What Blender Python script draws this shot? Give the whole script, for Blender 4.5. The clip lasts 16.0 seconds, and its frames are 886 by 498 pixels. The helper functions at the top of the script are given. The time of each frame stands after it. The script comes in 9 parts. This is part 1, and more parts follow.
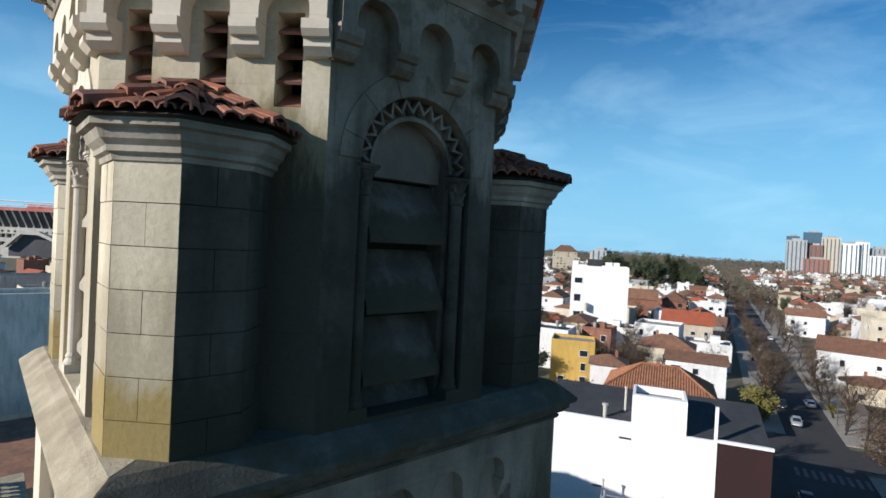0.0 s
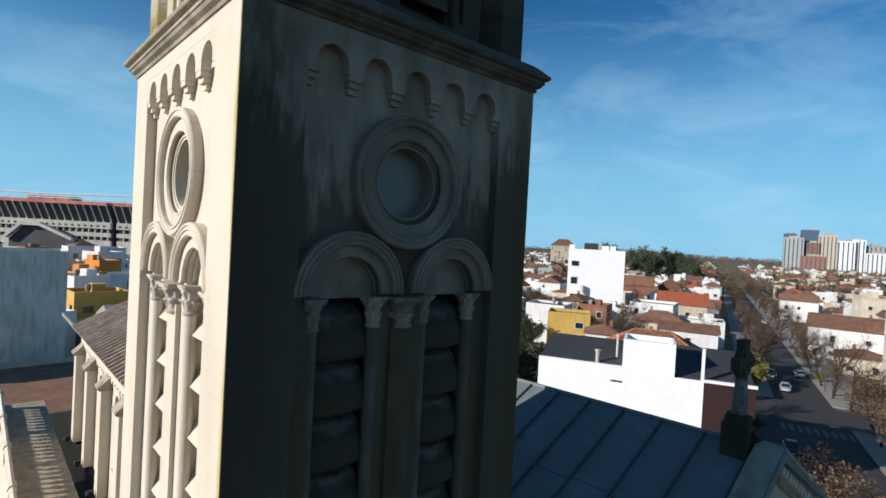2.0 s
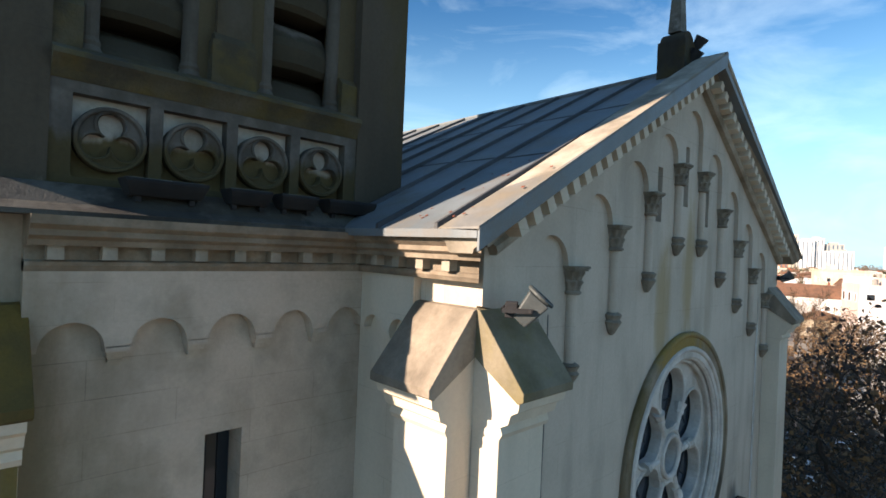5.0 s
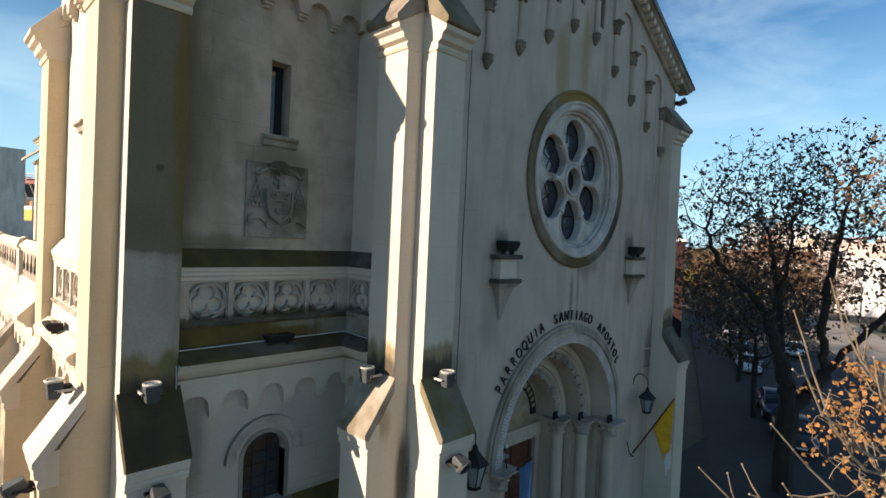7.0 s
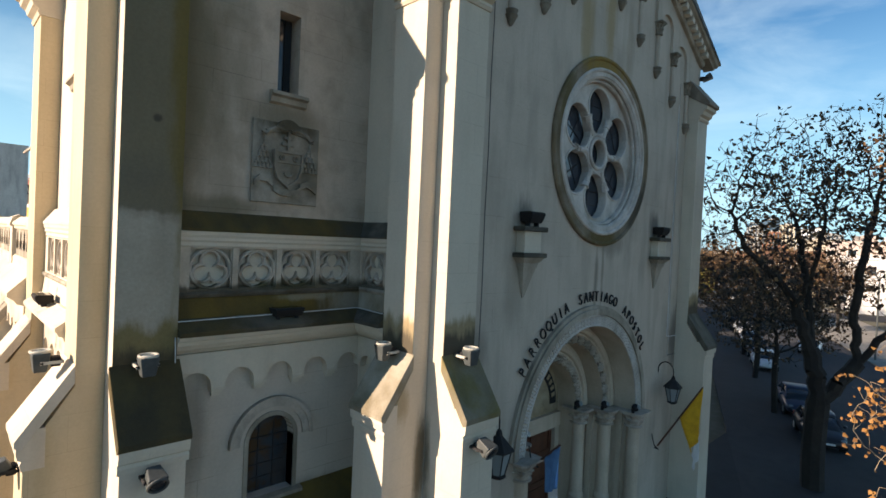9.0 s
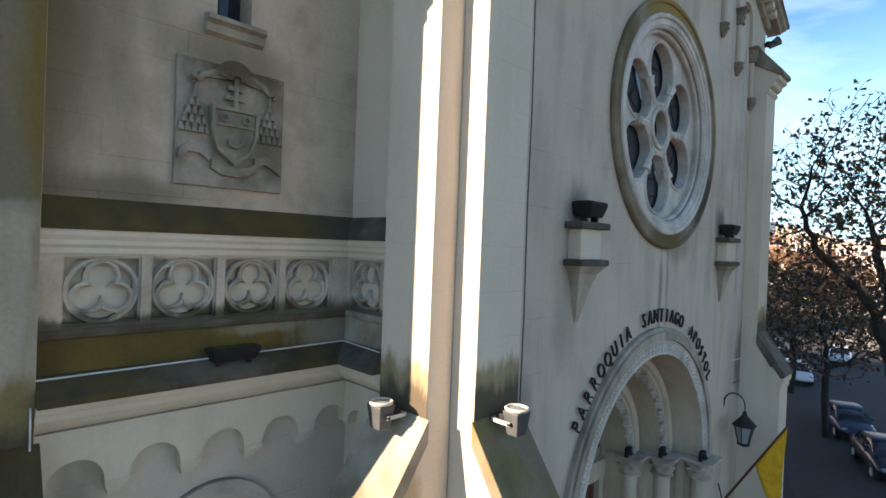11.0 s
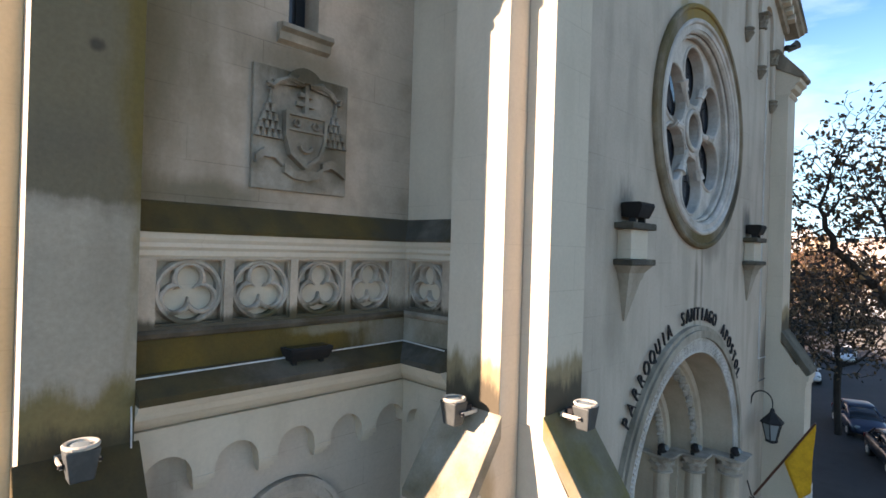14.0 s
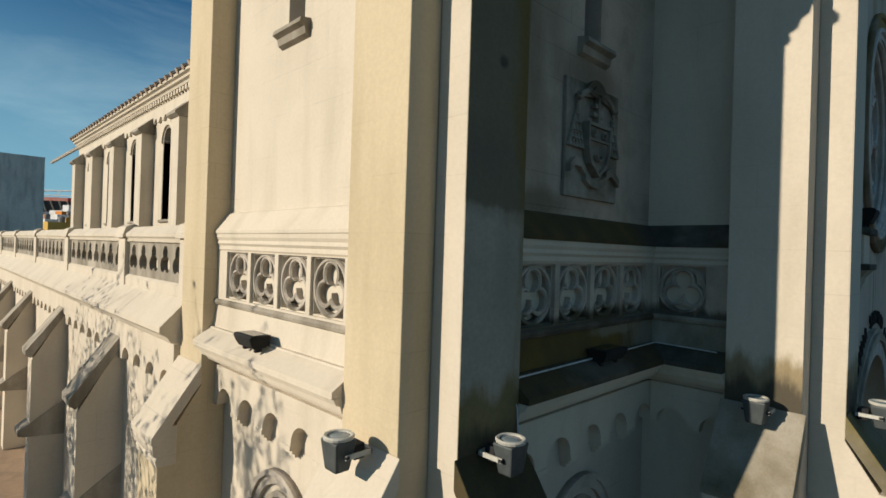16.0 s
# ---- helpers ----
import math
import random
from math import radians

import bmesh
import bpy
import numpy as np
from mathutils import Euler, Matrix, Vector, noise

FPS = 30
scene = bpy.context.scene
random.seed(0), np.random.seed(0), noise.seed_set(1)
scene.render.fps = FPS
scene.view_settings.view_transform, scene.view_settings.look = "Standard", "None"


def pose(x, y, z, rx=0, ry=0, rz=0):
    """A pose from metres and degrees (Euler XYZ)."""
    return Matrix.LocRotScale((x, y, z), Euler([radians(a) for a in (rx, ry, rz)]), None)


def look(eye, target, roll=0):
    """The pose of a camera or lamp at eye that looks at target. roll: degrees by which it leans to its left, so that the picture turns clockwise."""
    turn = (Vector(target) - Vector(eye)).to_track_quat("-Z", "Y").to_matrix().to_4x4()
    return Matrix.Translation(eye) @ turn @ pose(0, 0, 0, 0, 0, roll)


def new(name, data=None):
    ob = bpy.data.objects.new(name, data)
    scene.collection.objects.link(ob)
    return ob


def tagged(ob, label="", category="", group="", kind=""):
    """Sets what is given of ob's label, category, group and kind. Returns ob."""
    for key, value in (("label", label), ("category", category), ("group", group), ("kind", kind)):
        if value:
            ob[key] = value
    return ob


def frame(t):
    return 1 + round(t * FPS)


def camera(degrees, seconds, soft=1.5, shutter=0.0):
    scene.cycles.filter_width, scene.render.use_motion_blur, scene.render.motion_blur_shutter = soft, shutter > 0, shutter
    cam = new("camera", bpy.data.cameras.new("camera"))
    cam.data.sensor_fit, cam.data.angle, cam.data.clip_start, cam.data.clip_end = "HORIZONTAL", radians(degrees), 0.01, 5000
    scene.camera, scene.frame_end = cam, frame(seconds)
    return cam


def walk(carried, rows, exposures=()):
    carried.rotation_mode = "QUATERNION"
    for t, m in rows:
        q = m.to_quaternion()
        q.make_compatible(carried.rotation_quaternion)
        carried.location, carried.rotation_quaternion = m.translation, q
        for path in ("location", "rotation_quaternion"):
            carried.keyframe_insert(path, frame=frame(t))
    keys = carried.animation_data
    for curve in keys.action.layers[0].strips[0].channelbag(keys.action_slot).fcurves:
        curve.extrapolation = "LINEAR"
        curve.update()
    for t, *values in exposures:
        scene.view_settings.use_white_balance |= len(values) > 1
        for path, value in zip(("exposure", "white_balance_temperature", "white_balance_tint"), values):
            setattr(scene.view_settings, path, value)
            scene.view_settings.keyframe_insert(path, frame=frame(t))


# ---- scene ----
cam = camera(80.3, 16.0, soft=1.6)
PATH = [
    (0, (0.995, -0.105, 28.896), (2.319, 1.395, 28.868), 2.9),
    (0.5, (0.767, -0.474, 27.487), (2.092, 1.024, 27.454), 3.1),
    (1, (0.323, -0.988, 26.017), (1.65, 0.508, 25.991), 2.7),
    (1.5, (-0.332, -1.802, 24.656), (0.996, -0.307, 24.627), 2.9),
    (2, (-0.662, -2.179, 23.322), (0.666, -0.684, 23.289), 3.1),
    (2.5, (-0.638, -2.116, 22.238), (0.69, -0.621, 22.201), 3.2),
    (3, (-0.104, -1.709, 20.871), (1.229, -0.218, 20.826), 3.6),
    (3.5, (0.706, -1.539, 19.348), (2.049, -0.058, 19.302), 3.5),
    (4, (1.714, -1.561, 17.587), (3.075, -0.095, 17.587), 2.7),
    (4.5, (2.26, -1.656, 16.201), (3.639, -0.207, 16.205), 2.6),
    (5, (1.814, -2.335, 14.598), (3.214, -0.908, 14.597), 2.4),
    (5.2, (1.393, -2.849, 14.075), (2.798, -1.427, 14.024), 2.7),
    (7.3, (-1.166, -7.078, 7.875), (0.243, -5.659, 7.843), 2.5),
    (7.5, (-1.011, -7.167, 7.827), (0.398, -5.748, 7.799), 2.4),
    (8, (-1.011, -6.98, 7.835), (0.39, -5.553, 7.809), 2.4),
    (8.5, (-1.065, -6.547, 7.631), (0.338, -5.121, 7.605), 2.5),
    (9, (-0.707, -5.849, 7.472), (0.693, -4.421, 7.441), 2.6),
    (9.5, (0.065, -4.811, 7.513), (1.465, -3.383, 7.483), 2.4),
    (10, (0.854, -3.767, 7.423), (2.257, -2.342, 7.406), 2.3),
    (10.2, (1.15, -3.366, 7.374), (2.557, -1.945, 7.363), 2.2),
    (12.3, (1.757, -2.721, 7.538), (3.166, -1.302, 7.516), 2.2),
    (12.5, (1.655, -2.731, 7.506), (3.071, -1.318, 7.503), 2.0),
    (13, (1.473, -2.7, 7.55), (2.892, -1.29, 7.547), 1.9),
    (13.5, (1.249, -2.585, 7.513), (2.67, -1.177, 7.511), 1.9),
    (14, (0.769, -2.322, 7.347), (2.187, -0.911, 7.348), 1.7),
    (14.5, (0.279, -1.881, 7.343), (1.692, -0.465, 7.344), 1.8),
    (15, (-0.455, -1.307, 7.331), (0.953, 0.114, 7.335), 1.7),
    (15.5, (-1.359, -0.537, 7.283), (0.049, 0.883, 7.289), 1.8),
    (16, (-2.41, 0.423, 7.268), (-1.002, 1.844, 7.275), 1.8),
]
EXPOSURES = [(0.0, 0.09, 5850, 15), (1.2, 0.12, 5900, 15), (2.4, -0.1, 5950, 15), (3.2, 0.02, 6050, 15), (4.0, 0.48, 6300, 16), (4.6, 0.95, 7000, 20), (5.0, 1.05, 7350, 25), (7.4, 0.58, 7350, 25), (9.0, 0.7, 7500, 24), (10.0, 1.12, 7800, 27), (12.5, 1.68, 8000, 34), (14.2, 1.54, 8000, 34), (15.0, 0.92, 7800, 29), (15.5, 0.42, 7250, 23), (16.0, -0.38, 6600, 12)]
walk(cam, [(t, look(eye, target, roll)) for t, eye, target, roll in PATH], EXPOSURES)

# ---- world and sun ----
SUN_WAY = Vector((1.0, -0.35, -0.41)).normalized()      # the way the sunlight goes
world = bpy.data.worlds.new("sky")
scene.world = world
world.use_nodes = True
wn, wl = world.node_tree.nodes, world.node_tree.links
sky = wn.new("ShaderNodeTexSky")
sky.sky_type, sky.sun_disc = "NISHITA", False
sky.sun_elevation = math.asin(-SUN_WAY.z)
sky.sun_rotation = math.atan2(-SUN_WAY.x, -SUN_WAY.y)
sky.air_density, sky.dust_density, sky.ozone_density = 1.0, 0.0, 3.0
# thin high cloud, drawn out into streaks
tc = wn.new("ShaderNodeTexCoord")
mp = wn.new("ShaderNodeMapping")
mp.inputs["Rotation"].default_value = (0.0, radians(14), radians(35))
mp.inputs["Scale"].default_value = (1.5, 2.2, 6.0)
cn = wn.new("ShaderNodeTexNoise")
cn.inputs["Scale"].default_value, cn.inputs["Detail"].default_value, cn.inputs["Roughness"].default_value = 1.7, 10.0, 0.58
cn.inputs["Distortion"].default_value = 0.5
cr = wn.new("ShaderNodeValToRGB")
cr.color_ramp.elements[0].position, cr.color_ramp.elements[1].position = 0.46, 0.84
cr.color_ramp.elements[1].color = (0.3, 0.3, 0.3, 1)
cm = wn.new("ShaderNodeMixRGB")
cm.inputs["Color2"].default_value = (8.8, 12.2, 12.8, 1)
wl.new(tc.outputs["Generated"], mp.inputs["Vector"])
wl.new(mp.outputs["Vector"], cn.inputs["Vector"])
wl.new(cn.outputs["Fac"], cr.inputs["Fac"])
wl.new(cr.outputs["Color"], cm.inputs["Fac"])
hs = wn.new("ShaderNodeHueSaturation")
hs.inputs["Saturation"].default_value = 1.22
tint = wn.new("ShaderNodeMixRGB")
tint.blend_type = "MULTIPLY"
tint.inputs["Fac"].default_value = 1.0
tint.inputs["Color2"].default_value = (0.62, 1.03, 1.08, 1)
wl.new(sky.outputs["Color"], hs.inputs["Color"])
wl.new(hs.outputs["Color"], tint.inputs["Color1"])
# pale haze low over the horizon
sz = wn.new("ShaderNodeSeparateXYZ")
wl.new(tc.outputs["Generated"], sz.inputs[0])
hz = wn.new("ShaderNodeMapRange")
hz.interpolation_type = "SMOOTHSTEP"
hz.inputs["From Min"].default_value, hz.inputs["From Max"].default_value = 0.44, -0.02
hz.inputs["To Max"].default_value = 0.92
wl.new(sz.outputs[2], hz.inputs["Value"])
hm = wn.new("ShaderNodeMixRGB")
hm.inputs["Color2"].default_value = (3.5, 7.3, 9.5, 1)
wl.new(hz.outputs["Result"], hm.inputs["Fac"])
wl.new(tint.outputs["Color"], hm.inputs["Color1"])
wl.new(hm.outputs["Color"], cm.inputs["Color1"])
wl.new(cm.outputs["Color"], wn["Background"].inputs["Color"])
wn["Background"].inputs["Strength"].default_value = 0.083
sun_data = bpy.data.lights.new("sun", "SUN")
sun_data.energy, sun_data.angle, sun_data.color = 6.3, radians(0.53), (1.0, 0.92, 0.77)
sun = new("sun", sun_data)
sun.matrix_world = look((0, 0, 60), Vector((0, 0, 60)) + SUN_WAY)

GROUND = -2.0
# ---- materials ----
def mat(name, c1, c2, c3=None, scale=0.7, fine=18.0, rough=0.85, bump=0.25, streak=0.0, metal=0.0, joints=0.0, vary=0.0, patch=(0.42, 0.62), stretch=0.18, c4=None, bands=(), spots=(), drip=None, grain=1.0, rows=(1.5, 0.62), ragged=1.6):
    """Two-scale mottling of c1 and c2, streaks or blotches of c3, patches of c4, fine grain in colour and relief,
    scored joints if asked.
    bands: ragged bands by height, of algae, moss and painted light (z0, z1, ragged edge, colour, strength); spots:
    stains (x, y, z, rx, rz, colour, strength)."""
    m = bpy.data.materials.new(name)
    m.use_nodes = True
    nt = m.node_tree
    n, l = nt.nodes, nt.links
    b = n["Principled BSDF"]
    b.inputs["Roughness"].default_value, b.inputs["Metallic"].default_value = rough, metal
    geo = n.new("ShaderNodeNewGeometry")
    big = n.new("ShaderNodeTexNoise")
    big.inputs["Scale"].default_value, big.inputs["Detail"].default_value, big.inputs["Roughness"].default_value = scale, 6.0, 0.62
    l.new(geo.outputs["Position"], big.inputs["Vector"])
    r1 = n.new("ShaderNodeValToRGB")
    r1.color_ramp.elements[0].position, r1.color_ramp.elements[1].position = patch
    l.new(big.outputs["Fac"], r1.inputs["Fac"])
    mx = n.new("ShaderNodeMixRGB")
    mx.inputs["Color1"].default_value, mx.inputs["Color2"].default_value = (*c1, 1), (*c2, 1)
    l.new(r1.outputs["Color"], mx.inputs["Fac"])
    col = mx.outputs["Color"]
    if c3:
        mp = n.new("ShaderNodeMapping")
        mp.inputs["Scale"].default_value = (1.0, 1.0, stretch)
        l.new(geo.outputs["Position"], mp.inputs["Vector"])
        sn = n.new("ShaderNodeTexNoise")
        sn.inputs["Scale"].default_value, sn.inputs["Detail"].default_value = 1.9, 7.0
        l.new(mp.outputs["Vector"], sn.inputs["Vector"])
        r2 = n.new("ShaderNodeValToRGB")
        r2.color_ramp.elements[0].position, r2.color_ramp.elements[1].position = 0.5 - 0.25 * streak, 0.86 - 0.25 * streak
        r2.color_ramp.elements[1].color = (0.85, 0.85, 0.85, 1)
        l.new(sn.outputs["Fac"], r2.inputs["Fac"])
        m2 = n.new("ShaderNodeMixRGB")
        m2.inputs["Color2"].default_value = (*c3, 1)
        l.new(r2.outputs["Color"], m2.inputs["Fac"])
        l.new(col, m2.inputs["Color1"])
        col = m2.outputs["Color"]
    def lay(fac, colour, under):
        mm = n.new("ShaderNodeMixRGB")
        mm.inputs["Color2"].default_value = (*colour, 1)
        l.new(fac, mm.inputs["Fac"])
        l.new(under, mm.inputs["Color1"])
        return mm.outputs["Color"]

    def math_node(op, a, b=None, c=None):
        q = n.new("ShaderNodeMath")
        q.operation = op
        for i, x in enumerate((a, b, c)):
            if x is None:
                continue
            if isinstance(x, (int, float)):
                q.inputs[i].default_value = x
            else:
                l.new(x, q.inputs[i])
        return q.outputs[0]

    def smooth(value, lo, hi, to):
        q = n.new("ShaderNodeMapRange")
        q.interpolation_type = "SMOOTHSTEP"
        q.inputs["From Min"].default_value, q.inputs["From Max"].default_value, q.inputs["To Max"].default_value = lo, hi, to
        l.new(value, q.inputs["Value"])
        return q.outputs["Result"]

    if c4:
        pn = n.new("ShaderNodeTexNoise")
        pn.inputs["Scale"].default_value, pn.inputs["Detail"].default_value, pn.inputs["Roughness"].default_value = 1.15, 9.0, 0.68
        ofs = n.new("ShaderNodeVectorMath")
        ofs.inputs[1].default_value = (17.3, 5.1, 9.7)
        l.new(geo.outputs["Position"], ofs.inputs[0])
        l.new(ofs.outputs[0], pn.inputs["Vector"])
        col = lay(smooth(pn.outputs["Fac"], 0.47, 0.62, 0.9), c4, col)
    if drip:
        dm = n.new("ShaderNodeMapping")
        dm.inputs["Scale"].default_value = (3.2, 3.2, 0.16)
        l.new(geo.outputs["Position"], dm.inputs["Vector"])
        dn_ = n.new("ShaderNodeTexNoise")
        dn_.inputs["Scale"].default_value, dn_.inputs["Detail"].default_value, dn_.inputs["Roughness"].default_value = 1.6, 8.0, 0.7
        l.new(dm.outputs["Vector"], dn_.inputs["Vector"])
        col = lay(smooth(dn_.outputs["Fac"], 0.54, 0.72, 0.6), drip, col)
    if bands or spots:
        wn_ = n.new("ShaderNodeTexNoise")
        wn_.inputs["Scale"].default_value, wn_.inputs["Detail"].default_value, wn_.inputs["Roughness"].default_value = 1.3, 8.0, 0.65
        wm = n.new("ShaderNodeMapping")
        wm.inputs["Scale"].default_value = (2.0, 2.0, 0.5)
        l.new(geo.outputs["Position"], wm.inputs["Vector"])
        l.new(wm.outputs["Vector"], wn_.inputs["Vector"])
        jit = math_node("SUBTRACT", wn_.outputs["Fac"], 0.5)
        sx = n.new("ShaderNodeSeparateXYZ")
        l.new(geo.outputs["Position"], sx.inputs[0])
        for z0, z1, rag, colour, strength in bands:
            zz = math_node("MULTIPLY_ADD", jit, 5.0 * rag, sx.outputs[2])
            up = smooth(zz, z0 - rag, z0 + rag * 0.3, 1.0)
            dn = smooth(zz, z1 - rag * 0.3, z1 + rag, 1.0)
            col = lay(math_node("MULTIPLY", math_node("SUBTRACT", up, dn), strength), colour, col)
        for x, y, z, rx, rz, colour, strength in spots:
            sub = n.new("ShaderNodeVectorMath")
            sub.operation = "SUBTRACT"
            sub.inputs[1].default_value = (x, y, z)
            l.new(geo.outputs["Position"], sub.inputs[0])
            mul = n.new("ShaderNodeVectorMath")
            mul.operation = "MULTIPLY"
            mul.inputs[1].default_value = (1 / rx, 1 / rx, 1 / rz)
            l.new(sub.outputs[0], mul.inputs[0])
            ln = n.new("ShaderNodeVectorMath")
            ln.operation = "LENGTH"
            l.new(mul.outputs[0], ln.inputs[0])
            near = smooth(math_node("MULTIPLY_ADD", jit, ragged, ln.outputs["Value"]), 1.0, 0.25, strength)
            col = lay(near, colour, col)
    fn = n.new("ShaderNodeTexNoise")
    fn.inputs["Scale"].default_value, fn.inputs["Detail"].default_value, fn.inputs["Roughness"].default_value = fine, 5.0, 0.7
    l.new(geo.outputs["Position"], fn.inputs["Vector"])
    mr = n.new("ShaderNodeMapRange")
    mr.inputs["From Min"].default_value, mr.inputs["From Max"].default_value = 0.25, 0.75
    mr.inputs["To Min"].default_value, mr.inputs["To Max"].default_value = 1 - 0.15 * grain, 1 + 0.1 * grain
    l.new(fn.outputs["Fac"], mr.inputs["Value"])
    m3 = n.new("ShaderNodeMixRGB")
    m3.blend_type = "MULTIPLY"
    m3.inputs["Fac"].default_value = 1.0
    l.new(col, m3.inputs["Color1"])
    l.new(mr.outputs["Result"], m3.inputs["Color2"])
    col = m3.outputs["Color"]
    height = fn.outputs["Fac"]
    if vary:
        oi = n.new("ShaderNodeObjectInfo")
        vr = n.new("ShaderNodeMapRange")
        vr.inputs["To Min"].default_value, vr.inputs["To Max"].default_value = 1 - vary, 1 + vary
        l.new(oi.outputs["Random"], vr.inputs["Value"])
        m4 = n.new("ShaderNodeMixRGB")
        m4.blend_type = "MULTIPLY"
        m4.inputs["Fac"].default_value = 1.0
        l.new(col, m4.inputs["Color1"])
        l.new(vr.outputs["Result"], m4.inputs["Color2"])
        col = m4.outputs["Color"]
    if joints:
        sp = n.new("ShaderNodeSeparateXYZ")
        l.new(geo.outputs["Position"], sp.inputs[0])
        ad = n.new("ShaderNodeMath")
        l.new(sp.outputs[0], ad.inputs[0])
        l.new(sp.outputs[1], ad.inputs[1])
        cb = n.new("ShaderNodeCombineXYZ")
        l.new(ad.outputs[0], cb.inputs[0])
        l.new(sp.outputs[2], cb.inputs[1])
        br = n.new("ShaderNodeTexBrick")
        br.inputs["Scale"].default_value, br.inputs["Mortar Size"].default_value, br.inputs["Mortar Smooth"].default_value = 1.0, 0.007, 0.5
        br.inputs["Brick Width"].default_value, br.inputs["Row Height"].default_value = rows
        br.inputs["Color1"].default_value, br.inputs["Color2"].default_value, br.inputs["Mortar"].default_value = (1, 1, 1, 1), (0.95, 0.95, 0.95, 1), (0.55, 0.54, 0.52, 1)
        l.new(cb.outputs[0], br.inputs["Vector"])
        m5 = n.new("ShaderNodeMixRGB")
        m5.blend_type = "MULTIPLY"
        jr = n.new("ShaderNodeMapRange")
        jr.inputs["From Min"].default_value, jr.inputs["From Max"].default_value = 0.45, 0.62
        jr.inputs["To Min"].default_value, jr.inputs["To Max"].default_value = 0.05 * joints, joints
        l.new(big.outputs["Fac"], jr.inputs["Value"])
        l.new(jr.outputs["Result"], m5.inputs["Fac"])
        l.new(col, m5.inputs["Color1"])
        l.new(br.outputs["Color"], m5.inputs["Color2"])
        col = m5.outputs["Color"]
    l.new(col, b.inputs["Base Color"])
    if bump:
        bp = n.new("ShaderNodeBump")
        bp.inputs["Strength"].default_value, bp.inputs["Distance"].default_value = bump, 0.02
        l.new(height, bp.inputs["Height"])
        l.new(bp.outputs["Normal"], b.inputs["Normal"])
    return m


STUCCO = mat("stucco", (0.60, 0.525, 0.412), (0.56, 0.487, 0.38), (0.46, 0.40, 0.30), scale=0.45, streak=0.0, joints=0.4, rough=0.9, bump=0.14, grain=0.5)
STUCCO_EDGE = mat("lichen_edged_stucco", (0.60, 0.525, 0.412), (0.56, 0.487, 0.38), (0.46, 0.40, 0.30), scale=0.45, streak=0.0, joints=0.4, rough=0.9, bump=0.14, grain=0.5, spots=[(1.76, 4.6, 24.5, 0.16, 2.4, (0.42, 0.31, 0.06), 0.85), (1.76, 4.6, 20.0, 0.17, 3.0, (0.42, 0.31, 0.06), 0.8), (1.76, 4.6, 16.6, 0.2, 1.6, (0.36, 0.27, 0.07), 0.8)])
PORTAL_CREAM = mat("portal_cream_render", (0.56, 0.47, 0.36), (0.49, 0.40, 0.30), (0.36, 0.29, 0.20), scale=0.8, streak=0.2, joints=0.3, rough=0.9, bump=0.2, grain=0.6, rows=(0.9, 0.5))
TYMPANUM = mat("painted_tympanum", (0.36, 0.28, 0.17), (0.24, 0.19, 0.12), (0.45, 0.38, 0.27), scale=2.2, streak=0.3, rough=0.85, stretch=1.0)
PANEL_STUCCO = mat("grimed_panel_stucco", (0.54, 0.455, 0.355), (0.46, 0.385, 0.30), (0.24, 0.2, 0.15), bands=[(6.1, 6.38, 0.1, (0.05, 0.045, 0.03), 0.85)], scale=1.3, streak=0.2, rough=0.92, bump=0.3, stretch=0.6, ragged=1.2, spots=[(4.9, 4.3, 6.36, 1.3, 0.22, (0.08, 0.065, 0.03), 0.9), (3.2, 4.3, 6.34, 1.2, 0.1, (0.1, 0.08, 0.05), 0.85), (5.9, 4.3, 6.4, 0.9, 0.25, (0.14, 0.12, 0.08), 0.8), (6.6, 3.9, 6.4, 0.6, 0.2, (0.12, 0.1, 0.07), 0.8)])
# Hoods and tympana of the sunless face, stucco darkened for shade.
HOOD = mat("shaded_hood_stucco", (0.235, 0.193, 0.145), (0.18, 0.146, 0.109), (0.105, 0.085, 0.059), scale=1.2, streak=0.25, rough=0.95, bump=0.4, stretch=0.7)
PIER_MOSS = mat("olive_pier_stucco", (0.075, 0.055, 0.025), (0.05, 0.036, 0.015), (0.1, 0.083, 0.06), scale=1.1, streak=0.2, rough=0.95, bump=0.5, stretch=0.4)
STUCCO_OLD = mat("old_stucco", (0.42, 0.37, 0.295), (0.31, 0.27, 0.21), (0.12, 0.1, 0.065), scale=0.8, streak=0.45, joints=0.35, rough=0.92, bump=0.4)
STUCCO_DARK = mat("weathered_and_unlit_stucco", (0.05, 0.042, 0.03), (0.03, 0.025, 0.017), (0.015, 0.013, 0.009), scale=0.9, streak=0.6, rough=0.95, bump=0.5, c4=(0.045, 0.033, 0.011))
CARVED = mat("carved_stone", (0.52, 0.455, 0.375), (0.41, 0.36, 0.295), (0.17, 0.148, 0.11), bands=[(6.1, 6.4, 0.14, (0.06, 0.05, 0.025), 0.8)], scale=2.2, streak=0.35, rough=0.9, bump=0.5, stretch=0.6, spots=[(4.3, 4.4, 6.38, 0.4, 0.18, (0.07, 0.06, 0.02), 0.85), (5.0, 4.4, 6.4, 0.35, 0.2, (0.07, 0.06, 0.02), 0.85), (3.2, 4.4, 6.36, 0.4, 0.1, (0.1, 0.085, 0.05), 0.7)])
CAP = mat("soot_and_shade_stone", (0.25, 0.22, 0.17), (0.17, 0.148, 0.115), (0.07, 0.06, 0.042), scale=3.0, streak=0.4, rough=0.95, bump=0.5, stretch=0.8)
